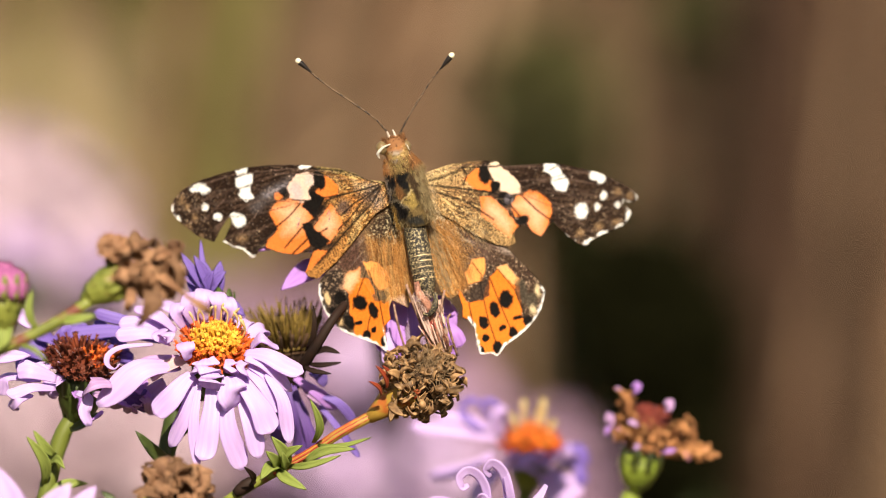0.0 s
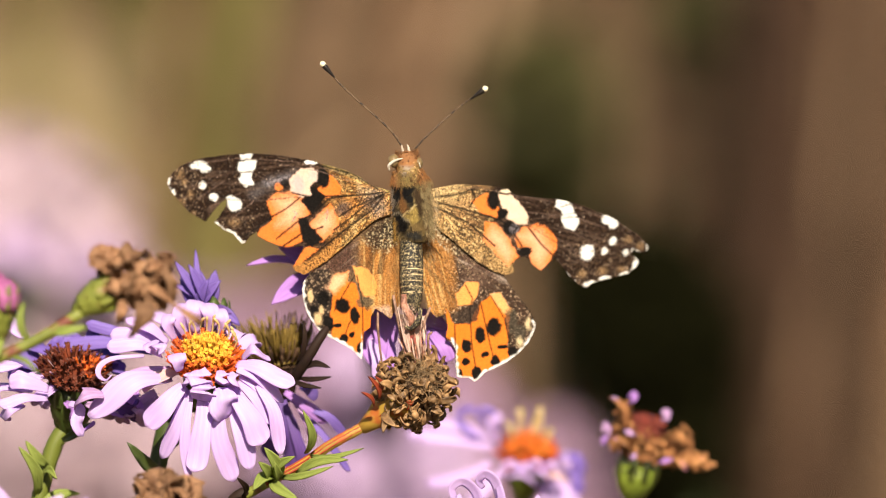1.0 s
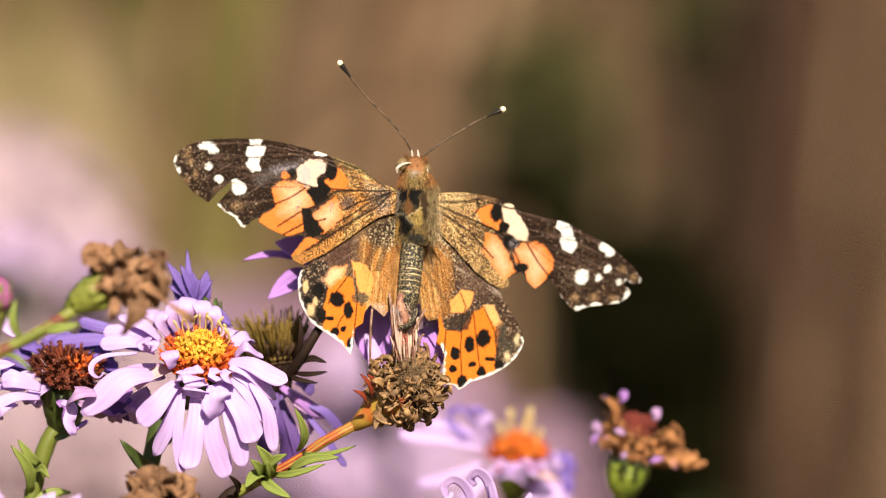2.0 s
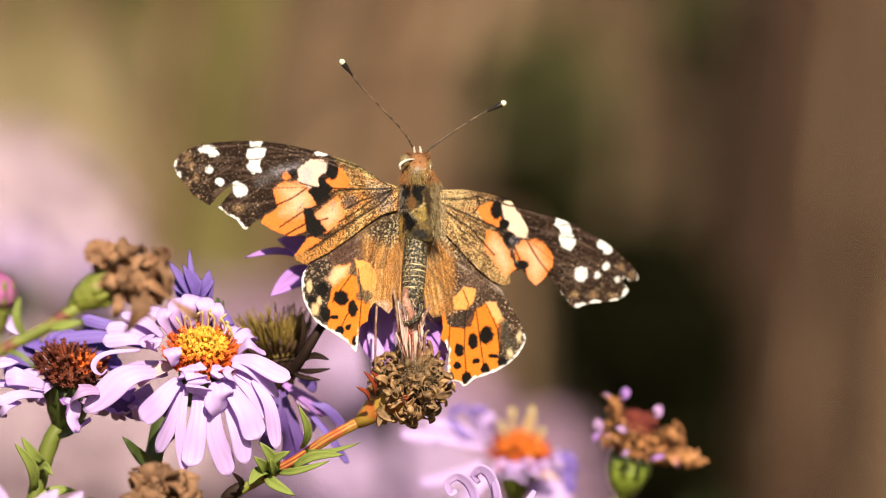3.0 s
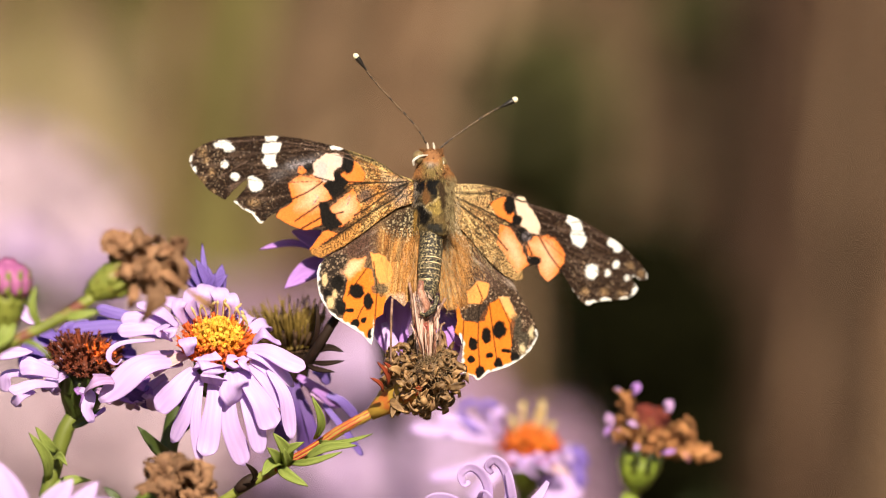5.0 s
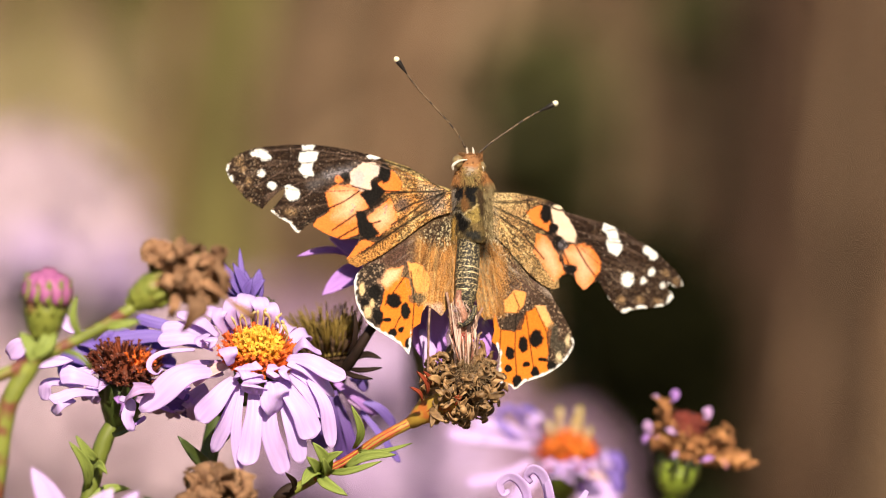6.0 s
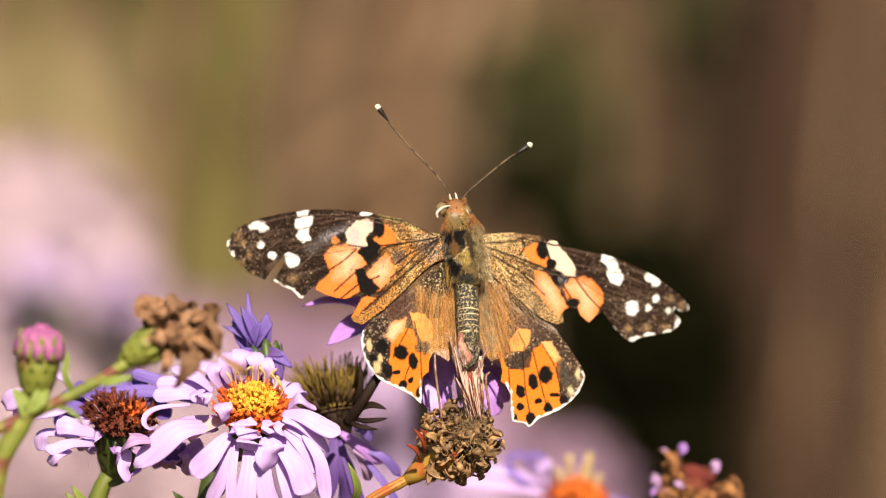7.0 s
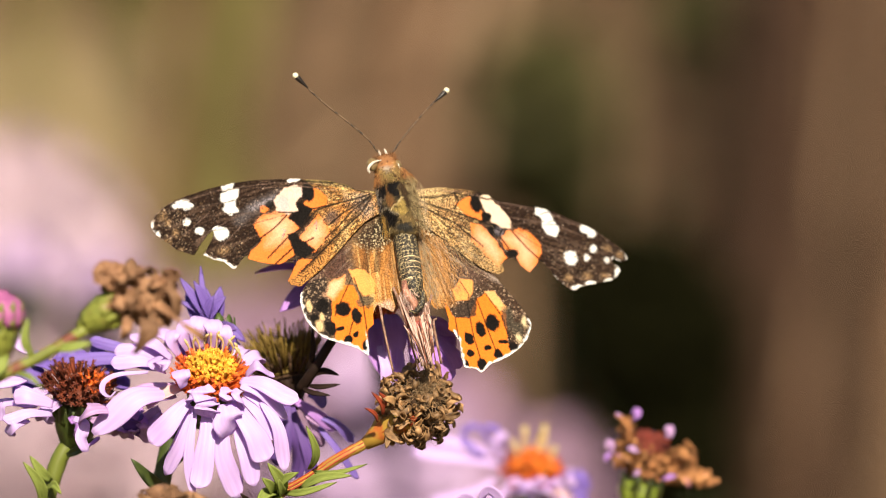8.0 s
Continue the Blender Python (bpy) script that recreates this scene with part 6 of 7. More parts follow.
def paint_right_fore(u, v, rim):
    p = Pattern(u, v, DARK_BROWN, 11)
    p.speckle(MUD, 0.22, None, 1.8)
    # the same specks, with glints painted in
    p.speckle((0.42, 0.32, 0.25), 0.12, None, 1.9)
    p.lay(np.clip(lattice(u * 0.12 + v * 0.05, v - u * 0.42, 3.2, 8) * 3 - 1.9, 0, 1), (0.13, 0.08, 0.055), 0.55)
    p.lay(np.clip((935 - u) / 40 + (lattice(u, v, 14, 2) - 0.5) * 0.9 - np.clip((320 - v) / 30, 0, 1) * 0.5, 0, 1), (0.34, 0.19, 0.08))
    p.lay((edge_distance((850, 368, 890, 415, 950, 470), u, v, False) < 22), (0.40, 0.245, 0.10), 0.8)
    p.lay(np.clip(lattice(u, v, 11, 4) * 2.4 - 1.1, 0, 1) * np.clip((945 - u) / 40, 0, 1), (0.14, 0.08, 0.04), 0.5)
    p.speckle((0.05, 0.03, 0.014), 0.30, np.clip((945 - u) / 40, 0, 1), 1.7)
    p.streaks((0.06, 0.036, 0.018), 0.42, np.clip((945 - u) / 40, 0, 1), 828, 318)
    p.streaks((0.68, 0.46, 0.20), 0.32, np.clip((940 - u) / 40, 0, 1), 824, 320, 1.9)
    p.speckle((0.92, 0.68, 0.36), 0.17, np.clip((935 - u) / 40, 0, 1), 1.7)
    p.lay(np.clip((345 - v) / 30, 0, 1) * np.clip((900 - u) / 30, 0, 1), (0.64, 0.46, 0.22), 0.55)
    p.patch(FLAME, 898, 336, 924, 324, 938, 352, 948, 360, 936, 372, 912, 358)
    p.patch(FLAME, 918, 374, 932, 378, 946, 396, 958, 420, 968, 445, 948, 460, 930, 435, 913, 408)
    p.patch(FORE_PALE, 928, 385, 944, 402, 958, 438, 948, 452, 934, 430, 920, 405, share=1.0, soft=9)
    p.patch((0.90, 0.64, 0.47), 943, 331, 964, 337, 978, 355, 988, 378, 986, 392, 970, 388, 954, 375, 948, 355)
    p.patch(FLAME, 962, 412, 978, 396, 1000, 393, 1018, 403, 1031, 428, 1028, 446, 1018, 460, 1000, 482, 984, 456, 984, 436, 968, 428)
    p.patch(FORE_PALE, 968, 410, 985, 402, 1005, 410, 1016, 440, 1002, 470, 990, 450, 988, 428, share=1.0, soft=11)
    p.spots(BLACK, (934, 340, 10, 17), (947, 366, 9, 10), (978, 438, 11, 8), (955, 392, 10, 12))
    p.spots((0.13, 0.11, 0.12), (964, 395, 8, 9))
    p.spots((0.86, 0.68, 0.48), (956, 329, 13, 5))
    p.patch(WHITE, 1036, 356, 1047, 353, 1060, 371, 1064, 386, 1070, 405, 1060, 417, 1046, 409, 1042, 395, 1044, 382, 1033, 370)
    p.vein(1040, 372, 1058, 370, width=0.8)
    p.vein(1044, 392, 1066, 394, width=0.8)
    p.spots(WHITE, (1118, 406, 12, 9), (1124, 416, 8, 9), (1122, 446, 6, 7), (1107, 461, 6, 6), (1079, 458, 12, 13))
    p.spots(WHITE, (1079, 513, 12, 5), (1103, 508, 10, 4), (1136, 506, 8, 4), (1155, 494, 6, 8))
    p.spots(TAN, (1067, 494, 7, 6), (1101, 495, 8, 6), (1130, 497, 6, 5), (1146, 448, 5, 5), (1165, 462, 6, 6), share=0.45, soft=0.6)
    p.spots(WHITE, (1141, 470, 5, 6), share=0.7)
    p.speckle((0.30, 0.21, 0.14), 0.22, (u > 1040) & (v > 430))
    p.lay(np.clip(1.4 - rim / 2.2, 0, 1) * (lattice(u, v, 9, 4) > 0.55) * (u > 1040) * (v > 455), WHITE, 0.7)
    for q in ((838, 318, 870, 320, 900, 316, 960, 335), (838, 325, 880, 345, 935, 372, 968, 396), (900, 316, 905, 330, 895, 345), (985, 395, 1005, 430, 1026, 458), (972, 392, 962, 402, 985, 455), (838, 335, 890, 372, 930, 420)):
        p.vein(*q)
    for q in ((985, 385, 1050, 385, 1130, 400), (985, 390, 1060, 420, 1150, 460), (988, 395, 1050, 450, 1090, 505)):
        p.vein(*q, width=1.0, colour=(0.09, 0.06, 0.045), share=0.6)
    for q in ((850, 306, 910, 314, 980, 342, 1060, 372, 1130, 416), (990, 372, 1060, 392, 1110, 420), (1000, 400, 1050, 440, 1075, 480), (1030, 400, 1100, 450)):
        p.vein(*q, width=0.7, colour=(0.17, 0.11, 0.085), share=0.7)
    return p.c


def paint_left_hind(u, v, rim):
    p = Pattern(u, v, (0.16, 0.095, 0.05), 21)
    p.speckle((0.34, 0.22, 0.11), 0.28, None, 1.8)
    p.speckle((0.04, 0.025, 0.015), 0.30, None, 2.6)
    p.silk(np.clip((u - 696) / 16, 0, 1) * np.clip((520 - v) / 14, 0, 1) * np.clip((v - 372) / 22, 0, 1), u + (v - 400) * 0.10, v)
    p.lay(np.clip((704 - u) / 20, 0, 1) * np.clip((440 - v) / 12, 0, 1), (0.085, 0.042, 0.032), 0.85)
    p.lay(np.clip(lattice(u * 0.7 + v, v * 0.06 - u * 0.06, 3.2, 29) * 3 - 2.1, 0, 1) * np.clip((706 - u) / 14, 0, 1) * np.clip((432 - v) / 12, 0, 1), (0.44, 0.34, 0.28), 0.5)
    p.patch((0.022, 0.016, 0.011), 712, 376, 740, 350, 768, 345, 770, 385, 752, 402, 730, 398, share=0.92, soft=7)
    p.speckle((0.64, 0.52, 0.32), 0.36, inside((708, 378, 738, 348, 772, 342, 772, 390, 752, 406, 726, 404), u, v) * 1.0, 1.7)
    p.lay(np.clip(lattice(u + (v - 400) * 0.3, v * 0.10, 7, 9) * 3 - 1.7, 0, 1) * (u > 655) * (v < 440), (0.05, 0.025, 0.014), 0.7)
    p.patch((0.032, 0.022, 0.017), 590, 432, 645, 425, 650, 470, 645, 520, 625, 545, 598, 505)
    p.speckle((0.30, 0.21, 0.14), 0.30, (u < 650) * 1.0)
    p.patch(HIND_FLAME, 646, 480, 668, 448, 690, 452, 698, 490, 706, 504, 716, 500, 713, 532, 700, 542, 694, 585, 668, 572, 640, 545, 638, 515)
    p.patch(HIND_FLAME, 640, 460, 655, 436, 680, 430, 676, 450, 652, 480)
    p.patch((0.94, 0.53, 0.31), 638, 458, 655, 438, 678, 434, 670, 452, 650, 470, share=0.9, soft=5)
    p.patch((0.95, 0.38, 0.10), 687, 424, 712, 428, 730, 455, 724, 476, 704, 478, 694, 450, share=0.95)
    p.spots((0.10, 0.08, 0.05), (705, 488, 16, 9), share=0.8)
    p.patch((0.60, 0.42, 0.33), 722, 499, 748, 496, 752, 518, 734, 510, share=0.7, soft=4)
    p.spots(BLACK, (664, 492, 13, 14), (684, 511, 9, 15), (662, 549, 9, 8), (690, 571, 7, 14), (636, 520, 9, 15), (650, 526, 9, 4), (612, 495, 7, 7), (630, 478, 11, 14))
    p.spots(BLACK, (677, 543, 5, 6))
    p.spots((0.66, 0.46, 0.24), (607, 472, 5, 11), (618, 512, 7, 10), (625, 497, 4, 7), soft=0.35)
    p.lay(np.clip(1.9 - rim / 2.6 + (lattice(u, v, 6, 6) - 0.5) * 2.2, 0, 1) * ((u - 590) * 0.62 + 436 < v) * (u < 694), WHITE)
    for q in ((690, 440, 668, 470, 648, 500), (694, 440, 700, 490, 694, 570), (684, 510, 672, 525, 662, 548)):
        p.vein(*q, width=1.0)
    return p.c


def paint_right_hind(u, v, rim):
    p = Pattern(u, v, (0.06, 0.034, 0.022), 31)
    p.speckle((0.60, 0.43, 0.29), 0.28, None, 1.7)
    p.speckle((0.03, 0.02, 0.012), 0.30, None, 2.6)
    p.silk(np.clip((866 - u) / 22, 0, 1) * np.clip((528 - v) / 14, 0, 1), u - (v - 400) * 0.16, v)
    p.lay(np.clip((u - 866) / 14, 0, 1) * np.clip((500 - v) / 30, 0, 1), (0.13, 0.075, 0.055), 0.6)
    p.lay(np.clip(lattice(u * 0.8 - v, v * 0.06 + u * 0.06, 3.4, 19) * 3 - 2.0, 0, 1) * np.clip((u - 860) / 14, 0, 1) * np.clip((505 - v) / 20, 0, 1), (0.50, 0.40, 0.33), 0.55)
    p.patch((0.03, 0.022, 0.014), 826, 352, 846, 366, 872, 394, 880, 420, 862, 416, 838, 392, share=0.85, soft=9)
    p.speckle((0.64, 0.52, 0.34), 0.38, inside((822, 350, 848, 362, 882, 400, 886, 428, 858, 424, 832, 396), u, v) * 1.0, 1.7)
    p.lay(np.clip(lattice(u - (v - 400) * 0.75, v * 0.12, 6, 9) * 3 - 1.6, 0, 1) * (u < 945) * (v < 500), (0.05, 0.028, 0.016), 0.65)
    p.patch(HIND_FLAME, 842, 515, 852, 545, 878, 548, 896, 515, 915, 505, 935, 520, 942, 548, 936, 600, 942, 625, 915, 632, 880, 652, 846, 640, 852, 580, 834, 562)
    p.patch((0.96, 0.37, 0.10), 858, 492, 878, 474, 898, 478, 896, 497, 882, 516, 860, 514)
    p.patch((0.92, 0.46, 0.17), 914, 502, 932, 504, 948, 538, 940, 545, 928, 530, share=0.9)
    p.patch((0.045, 0.03, 0.022), 855, 522, 882, 520, 898, 512, 890, 545, 858, 545, share=0.9)
    p.spots(BLACK, (869, 586, 8, 12), (893, 570, 9, 15), (916, 561, 12, 16), (866, 613, 7, 6), (898, 606, 7, 5), (882, 636, 9, 12), (914, 620, 7, 10), (943, 610, 8, 10), (928, 598, 9, 4), (855, 632, 5, 8))
    p.spots((0.06, 0.05, 0.035), (945, 555, 11, 22), (958, 580, 10, 16), share=0.8)
    p.spots((0.74, 0.58, 0.34), (957, 594, 5, 9), (972, 565, 4, 11), share=0.85, soft=0.4)
    p.lay(np.clip(1.9 - rim / 2.6 + (lattice(u, v, 6, 6) - 0.5) * 2.2, 0, 1) * ((v > 560) & (u > 845)), WHITE)
    for q in ((880, 520, 878, 580, 882, 640), (898, 515, 905, 570, 912, 620), (915, 505, 935, 550, 940, 605), (853, 545, 850, 600, 848, 638), (876, 480, 886, 505, 880, 520)):
        p.vein(*q, width=1.0)
    return p.c


def paint_body(u, v):
    """Colours of the thorax and its fur: collar, dark shoulders, gold shield, tan flank."""
    u = u + (lattice(u, v, 11, 50) - 0.5) * 9 + (lattice(u, v * 0.2, 2.6, 51) - 0.5) * 5
    v = v + (lattice(u, v, 9, 52) - 0.5) * 9
    p = Pattern(u, v, (0.14, 0.10, 0.045), 41)
    p.speckle((0.34, 0.24, 0.10), 0.30, None, 3.0)
    p.speckle((0.03, 0.022, 0.014), 0.30, None, 4.0)
    p.lay(np.clip((u - 819) / 5, 0, 1), (0.29, 0.22, 0.115), 0.95)
    p.speckle((0.15, 0.09, 0.04), 0.30, (u > 819) * 1.0, 3.4)
    p.patch((0.20, 0.095, 0.035), 779, 300, 791, 298, 795, 328, 787, 342, 777, 322, soft=2)
    p.patch((0.25, 0.20, 0.16), 752, 294, 770, 298, 777, 310, 776, 332, 765, 338, 754, 322, soft=3)
    p.speckle((0.02, 0.017, 0.016), 0.42, (u < 778) & (v < 345) & (v > 288), 3.0)
    p.patch((0.010, 0.009, 0.009), 791, 290, 803, 288, 806, 312, 803, 332, 795, 325, 789, 306, soft=2)
    p.patch((0.055, 0.034, 0.018), 806, 292, 819, 300, 823, 342, 816, 347, 808, 322, soft=2)
    p.patch((0.010, 0.009, 0.010), 772, 286, 783, 286, 784, 316, 777, 318, 772, 300, soft=2)
    p.patch((0.40, 0.28, 0.085), 788, 343, 808, 329, 814, 336, 806, 366, 797, 357, soft=2)
    p.speckle((0.10, 0.07, 0.03), 0.30, (v > 322) & (v < 368), 2.4)
    p.patch((0.012, 0.010, 0.009), 769, 340, 784, 340, 794, 360, 784, 374, 772, 366, soft=2)
    p.patch((0.44, 0.25, 0.065), 762, 345, 769, 345, 776, 395, 766, 395, soft=2)
    p.patch((0.26, 0.175, 0.07), 800, 360, 818, 357, 818, 378, 802, 374, soft=3)
    p.patch((0.045, 0.042, 0.036), 784, 374, 812, 374, 812, 388, 788, 388, soft=3)
    p.vein(784, 342, 797, 334, 811, 327, width=1.4, colour=(0.66, 0.50, 0.24), share=0.85)
    p.vein(770, 336, 784, 342, 796, 356, width=1.3, colour=(0.30, 0.26, 0.20), share=0.7)
    # olive-gold ruff within an orange-brown collar
    p.lay(np.clip((294 - v) / 9, 0, 1), (0.29, 0.125, 0.045), 0.95)
    p.patch((0.25, 0.185, 0.07), 778, 268, 810, 266, 816, 292, 796, 290, 780, 286, soft=6, share=0.9)
    p.patch((0.30, 0.27, 0.25), 784, 264, 804, 264, 802, 273, 786, 273, soft=4, share=0.6)
    p.lay(np.clip((262 - v) / 6, 0, 1), (0.22, 0.105, 0.048), 0.8)
    p.speckle((0.07, 0.03, 0.014), 0.26, (v < 290) * 1.0, 2.6)
    p.speckle((0.60, 0.36, 0.16), 0.18, (v < 290) * 1.0, 2.2)
    return p.c


def tinted(ob, colours):
    """Lays colours on a mesh, point by point."""
    c = np.ones((len(colours), 4))
    c[:, :3] = colours
    ob.data.color_attributes.new("scales", "FLOAT_COLOR", "POINT").data.foreach_set("color", c.ravel())
    return ob


def flat(p):
    """Steps right and down of places in the world."""
    p = np.asarray(p, float)
    k = STEP * (EYE + p[:, 1]) / EYE
    return 784 + p[:, 0] / k, 441 - (p[:, 2] - RISE) / k


def tube_between(name, root, pts, r, mat, n=8, count=12, label=""):
    path = smooth_path(pts, count)
    rr = np.interp(np.linspace(0, 1, len(path)), np.linspace(0, 1, len(r)), r)
    v, f = tube(path, rr, n)
    return part(name, v, f, mat, root, label)


def butterfly():
    root = thing("butterfly", at(HU, HV, HD * STEP), "worn painted butterfly, orange, black and white, wings spread", "butterfly")
    S = STEP
    # forewings over hindwings
    wings = []
    wings.append(wing("hindwing", root, (758, 322, 722, 342, 690, 372, 640, 408, 612, 430, 598, 444, 593, 460, 594, 478, 598, 500, 607, 517, 620, 535, 635, 545, 655, 557, 675, 570, 690, 588, 694, 570, 698, 540, 711, 532, 713, 514, 722, 500,
                            734, 508, 748, 520, 762, 500, 772, 470, 776, 430, 776, 380, 768, 350), left_depth, paint_left_hind, 3, 6.5, grit=0.4, label="orange hindwing with black spots and a white fringe"))
    wings.append(wing("hindwing", root, (820, 325, 838, 345, 856, 370, 880, 405, 915, 448, 938, 474, 952, 500, 966, 525, 978, 548, 984, 570, 978, 585, 970, 598, 955, 612, 935, 624, 915, 632, 896, 637, 886, 645, 878, 651, 868, 642, 849, 637, 848, 618,
                            851, 590, 846, 575, 836, 566, 842, 545, 838, 525, 824, 528, 812, 510, 808, 470, 808, 420, 812, 365), right_depth, paint_right_hind, 4, 6.5, grit=0.5, label="orange hindwing with black spots, ragged inner edge"))
    fore_left = (765, 296, 735, 285, 715, 270, 690, 256, 660, 246, 625, 235, 590, 227, 560, 221, 520, 217, 480, 217, 440, 220, 415, 224, 395, 231, 380, 241, 370, 252, 367, 262, 373, 276, 382, 288, 392, 301, 402, 313)
    fore_left += (415, 322, 431, 331, 447, 313, 462, 299, 473, 293, 470, 305, 460, 318, 446, 334, 462, 347, 478, 355, 490, 371, 496, 373, 508, 361, 521, 353, 522, 361, 537, 371, 552, 378)
    fore_left += (568, 384, 590, 384, 603, 384, 592, 402, 580, 419, 584, 427, 600, 434, 640, 413, 680, 386, 704, 366, 735, 345, 768, 335)
    wings.insert(1, wing("forewing", root, fore_left, left_depth, paint_left_fore, 1, label="dark-tipped orange forewing with white spots and a torn notch"))
    fore_right = (822, 305, 850, 302, 880, 303, 905, 308, 940, 317, 960, 327, 968, 337, 1000, 347, 1035, 357, 1065, 369, 1095, 387, 1125, 407, 1150, 430, 1165, 445, 1175, 459, 1178, 468, 1172, 475, 1162, 473, 1152, 466)
    fore_right += (1150, 475, 1159, 485, 1160, 492, 1152, 500, 1140, 507, 1118, 509, 1095, 511, 1082, 513, 1072, 520, 1061, 512, 1050, 500, 1040, 483, 1030, 465, 1026, 459, 1015, 465, 1001, 477, 990, 465, 983, 452, 975, 447)
    fore_right += (960, 450, 956, 460, 958, 471, 944, 474, 925, 465, 905, 447, 885, 424, 862, 398, 842, 376, 824, 350)
    wings.append(wing("forewing", root, fore_right, right_depth, paint_right_fore, 2, label="dark-tipped orange forewing with a large piece missing"))
    # body
    th = [(-8, 12), (4, 22), (25, 33), (55, 35), (85, 33), (108, 27), (120, 22)]
    axis = (bf(799, 385, 74) - bf(799, 275, 48)).normalized()
    hs = np.linspace(-8, 120, 60)
    v, f = blob(bf(801, 280, 44), axis, [(h * S, r * S) for h, r in zip(hs, np.interp(hs, *zip(*th)))], 72, 0.05, 1)
    thorax = tinted(part("thorax", v, f, SCALY, root, "dark furry thorax with a gold shield"), paint_body(*flat(v)))
    ab = [(-12, 14), (0, 20), (30, 21), (60, 21), (85, 20), (105, 17), (122, 11), (130, 4)]
    ax2 = (bf(788, 520, 86) - bf(795, 385, 68)).normalized()
    v, f = blob(bf(796, 388, 66), ax2, [(h * S, r * S) for h, r in ab], 18, 0.05, 2)
    abdomen = part("abdomen", v, f, ABDOMEN, root, "dark abdomen speckled with gold, cream rings")
    for h, r in ((50, 21.4), (60, 21.4), (71, 21.1), (81, 20.6), (91, 19.6)):
        v, f = blob(bf(796, 388, 66), ax2, [((h - 3) * S, (r - 2) * S), (h * S, (r + 0.2) * S), ((h + 3) * S, (r - 2.2) * S)], 18, 0.06, int(h))
        part("abdomen_ring", v, f, RING, abdomen)
    tube_between("abdomen_tip", abdomen, [bf(778, 474, 62), bf(777, 495, 66), bf(786, 515, 74), bf(784, 545, 92), bf(784, 572, 118)], [5 * S, 7 * S, 8 * S, 7 * S, 4 * S], FLESH, label="raw pink underside of the abdomen's tip")
    tube_between("abdomen_tip", abdomen, [bf(806, 500, 64), bf(800, 522, 68), bf(786, 534, 72), bf(776, 530, 72)], [4 * S, 6 * S, 5 * S, 2 * S], ABDOMEN)
    v, f = blob(bf(795, 278, 42), (bf(795, 240, 30) - bf(795, 278, 42)), [(h * S, r * S) for h, r in zip(np.linspace(-16, 38, 30), np.interp(np.linspace(-16, 38, 30), (-16, -4, 4, 18, 30, 38), (18, 21, 21, 20, 16, 7)))], 48, 0.08, 5)
    skull = tinted(part("head", v, f, SCALY, root, "small orange-brown head"), paint_body(*flat(v)))
    for s, (u, w) in enumerate(((772, 254), (812, 264))):
        d = 24 + 18 * s
        v, f = blob(bf(u, w + 11, d), (bf(u, w - 12, d - 4) - bf(u, w + 11, d)), [(-2 * S, 2 * S), (3 * S, 8 * S), (11 * S, 11 * S), (18 * S, 8 * S), (22 * S, 2 * S)], 14)
        eye = part("eye", v, f, EYE_MAT, skull, "pale olive eye")
        if s == 0:
            tube_between("eye_rim", eye, [bf(764, 271, 22), bf(763, 263, 17), bf(769, 257, 12), bf(778, 253, 12), bf(790, 252, 18)], [1.2 * S, 2.8 * S, 2.8 * S, 2.2 * S, 0.8 * S], EYE_RIM, label="white crescent under the eye")
        else:
            tube_between("eye_rim", eye, [bf(812, 255, 34), bf(816, 262, 31), bf(818, 272, 35)], [0.6 * S, 1.2 * S, 0.6 * S], EYE_RIM, label="white crescent under the eye")
    for du in (-5, 5):
        tube_between("palp", skull, [bf(795 + du, 246, 28), bf(794 + du * 1.1, 236, 24), bf(793 + du, 230, 24)], [2.8 * S, 2.2 * S, 0.9 * S], PALP, label="pale palp")
    # fur
    rng = np.random.RandomState(8)

    def coat(c0, c1, r0, r1, n, grow, arc=(0.65, 2.35), lift=0.55):
        t = rng.rand(n)
        a = rng.uniform(math.pi * arc[0], math.pi * arc[1], n)
        q = np.outer(1 - t, np.array(c0)) + np.outer(t, np.array(c1))
        r = (r0 + (r1 - r0) * t) * S
        out = np.stack([np.cos(a), np.sin(a), np.zeros(n)], 1)
        return q + out * r[:, None], out * lift + np.array(grow)
    top, end = bf(801, 282, 45), bf(800, 385, 66)
    for i, (arc, n, long, wide, spread) in enumerate((((1.02, 1.98), 2200, 6, 0.6, 0.40), ((1.0, 1.25), 200, 12, 0.5, 0.2), ((1.72, 2.02), 420, 13, 0.55, 0.15))):
        p, w = coat(top, end, 34, 35, n, (0, 0, -1.3), arc, 0.22)
        tint = paint_body(*flat(p)) * rng.uniform(0.5, 1.25, n)[:, None]
        tinted(tuft("thorax_fur", thorax, p, w, long * S, wide * S, SCALY, 60 + i, spread=spread), np.repeat(tint, 5, 0))
    for name, holder, (c0, c1, r0, r1, n, grow, arc, lift), long, label, s_ in (
            ("collar_fur", thorax, (bf(797, 266, 42), bf(800, 290, 47), 24, 36, 1100, (0, 0, -0.8), (0.9, 2.1), 0.30), 7, "olive and orange-brown collar of fur", 2),
            ("collar_fur", thorax, (bf(808, 268, 42), bf(832, 300, 50), 12, 10, 380, (0.25, 0, -1.0), (1.0, 2.0), 0.2), 8, "", 22),
            ("head_fur", skull, (bf(795, 243, 38), bf(795, 275, 44), 18, 21, 1500, (0, 0, 0.5), (0.9, 2.1), 0.3), 6, "", 3)):
        p, w = coat(c0, c1, r0, r1, n, grow, arc, lift)
        tint = paint_body(*flat(p)) * rng.uniform(0.5, 1.35, n)[:, None]
        tinted(tuft(name, holder, p, w, long * S, 0.5 * S, SCALY, s_, label, 0.25), np.repeat(tint, 5, 0))
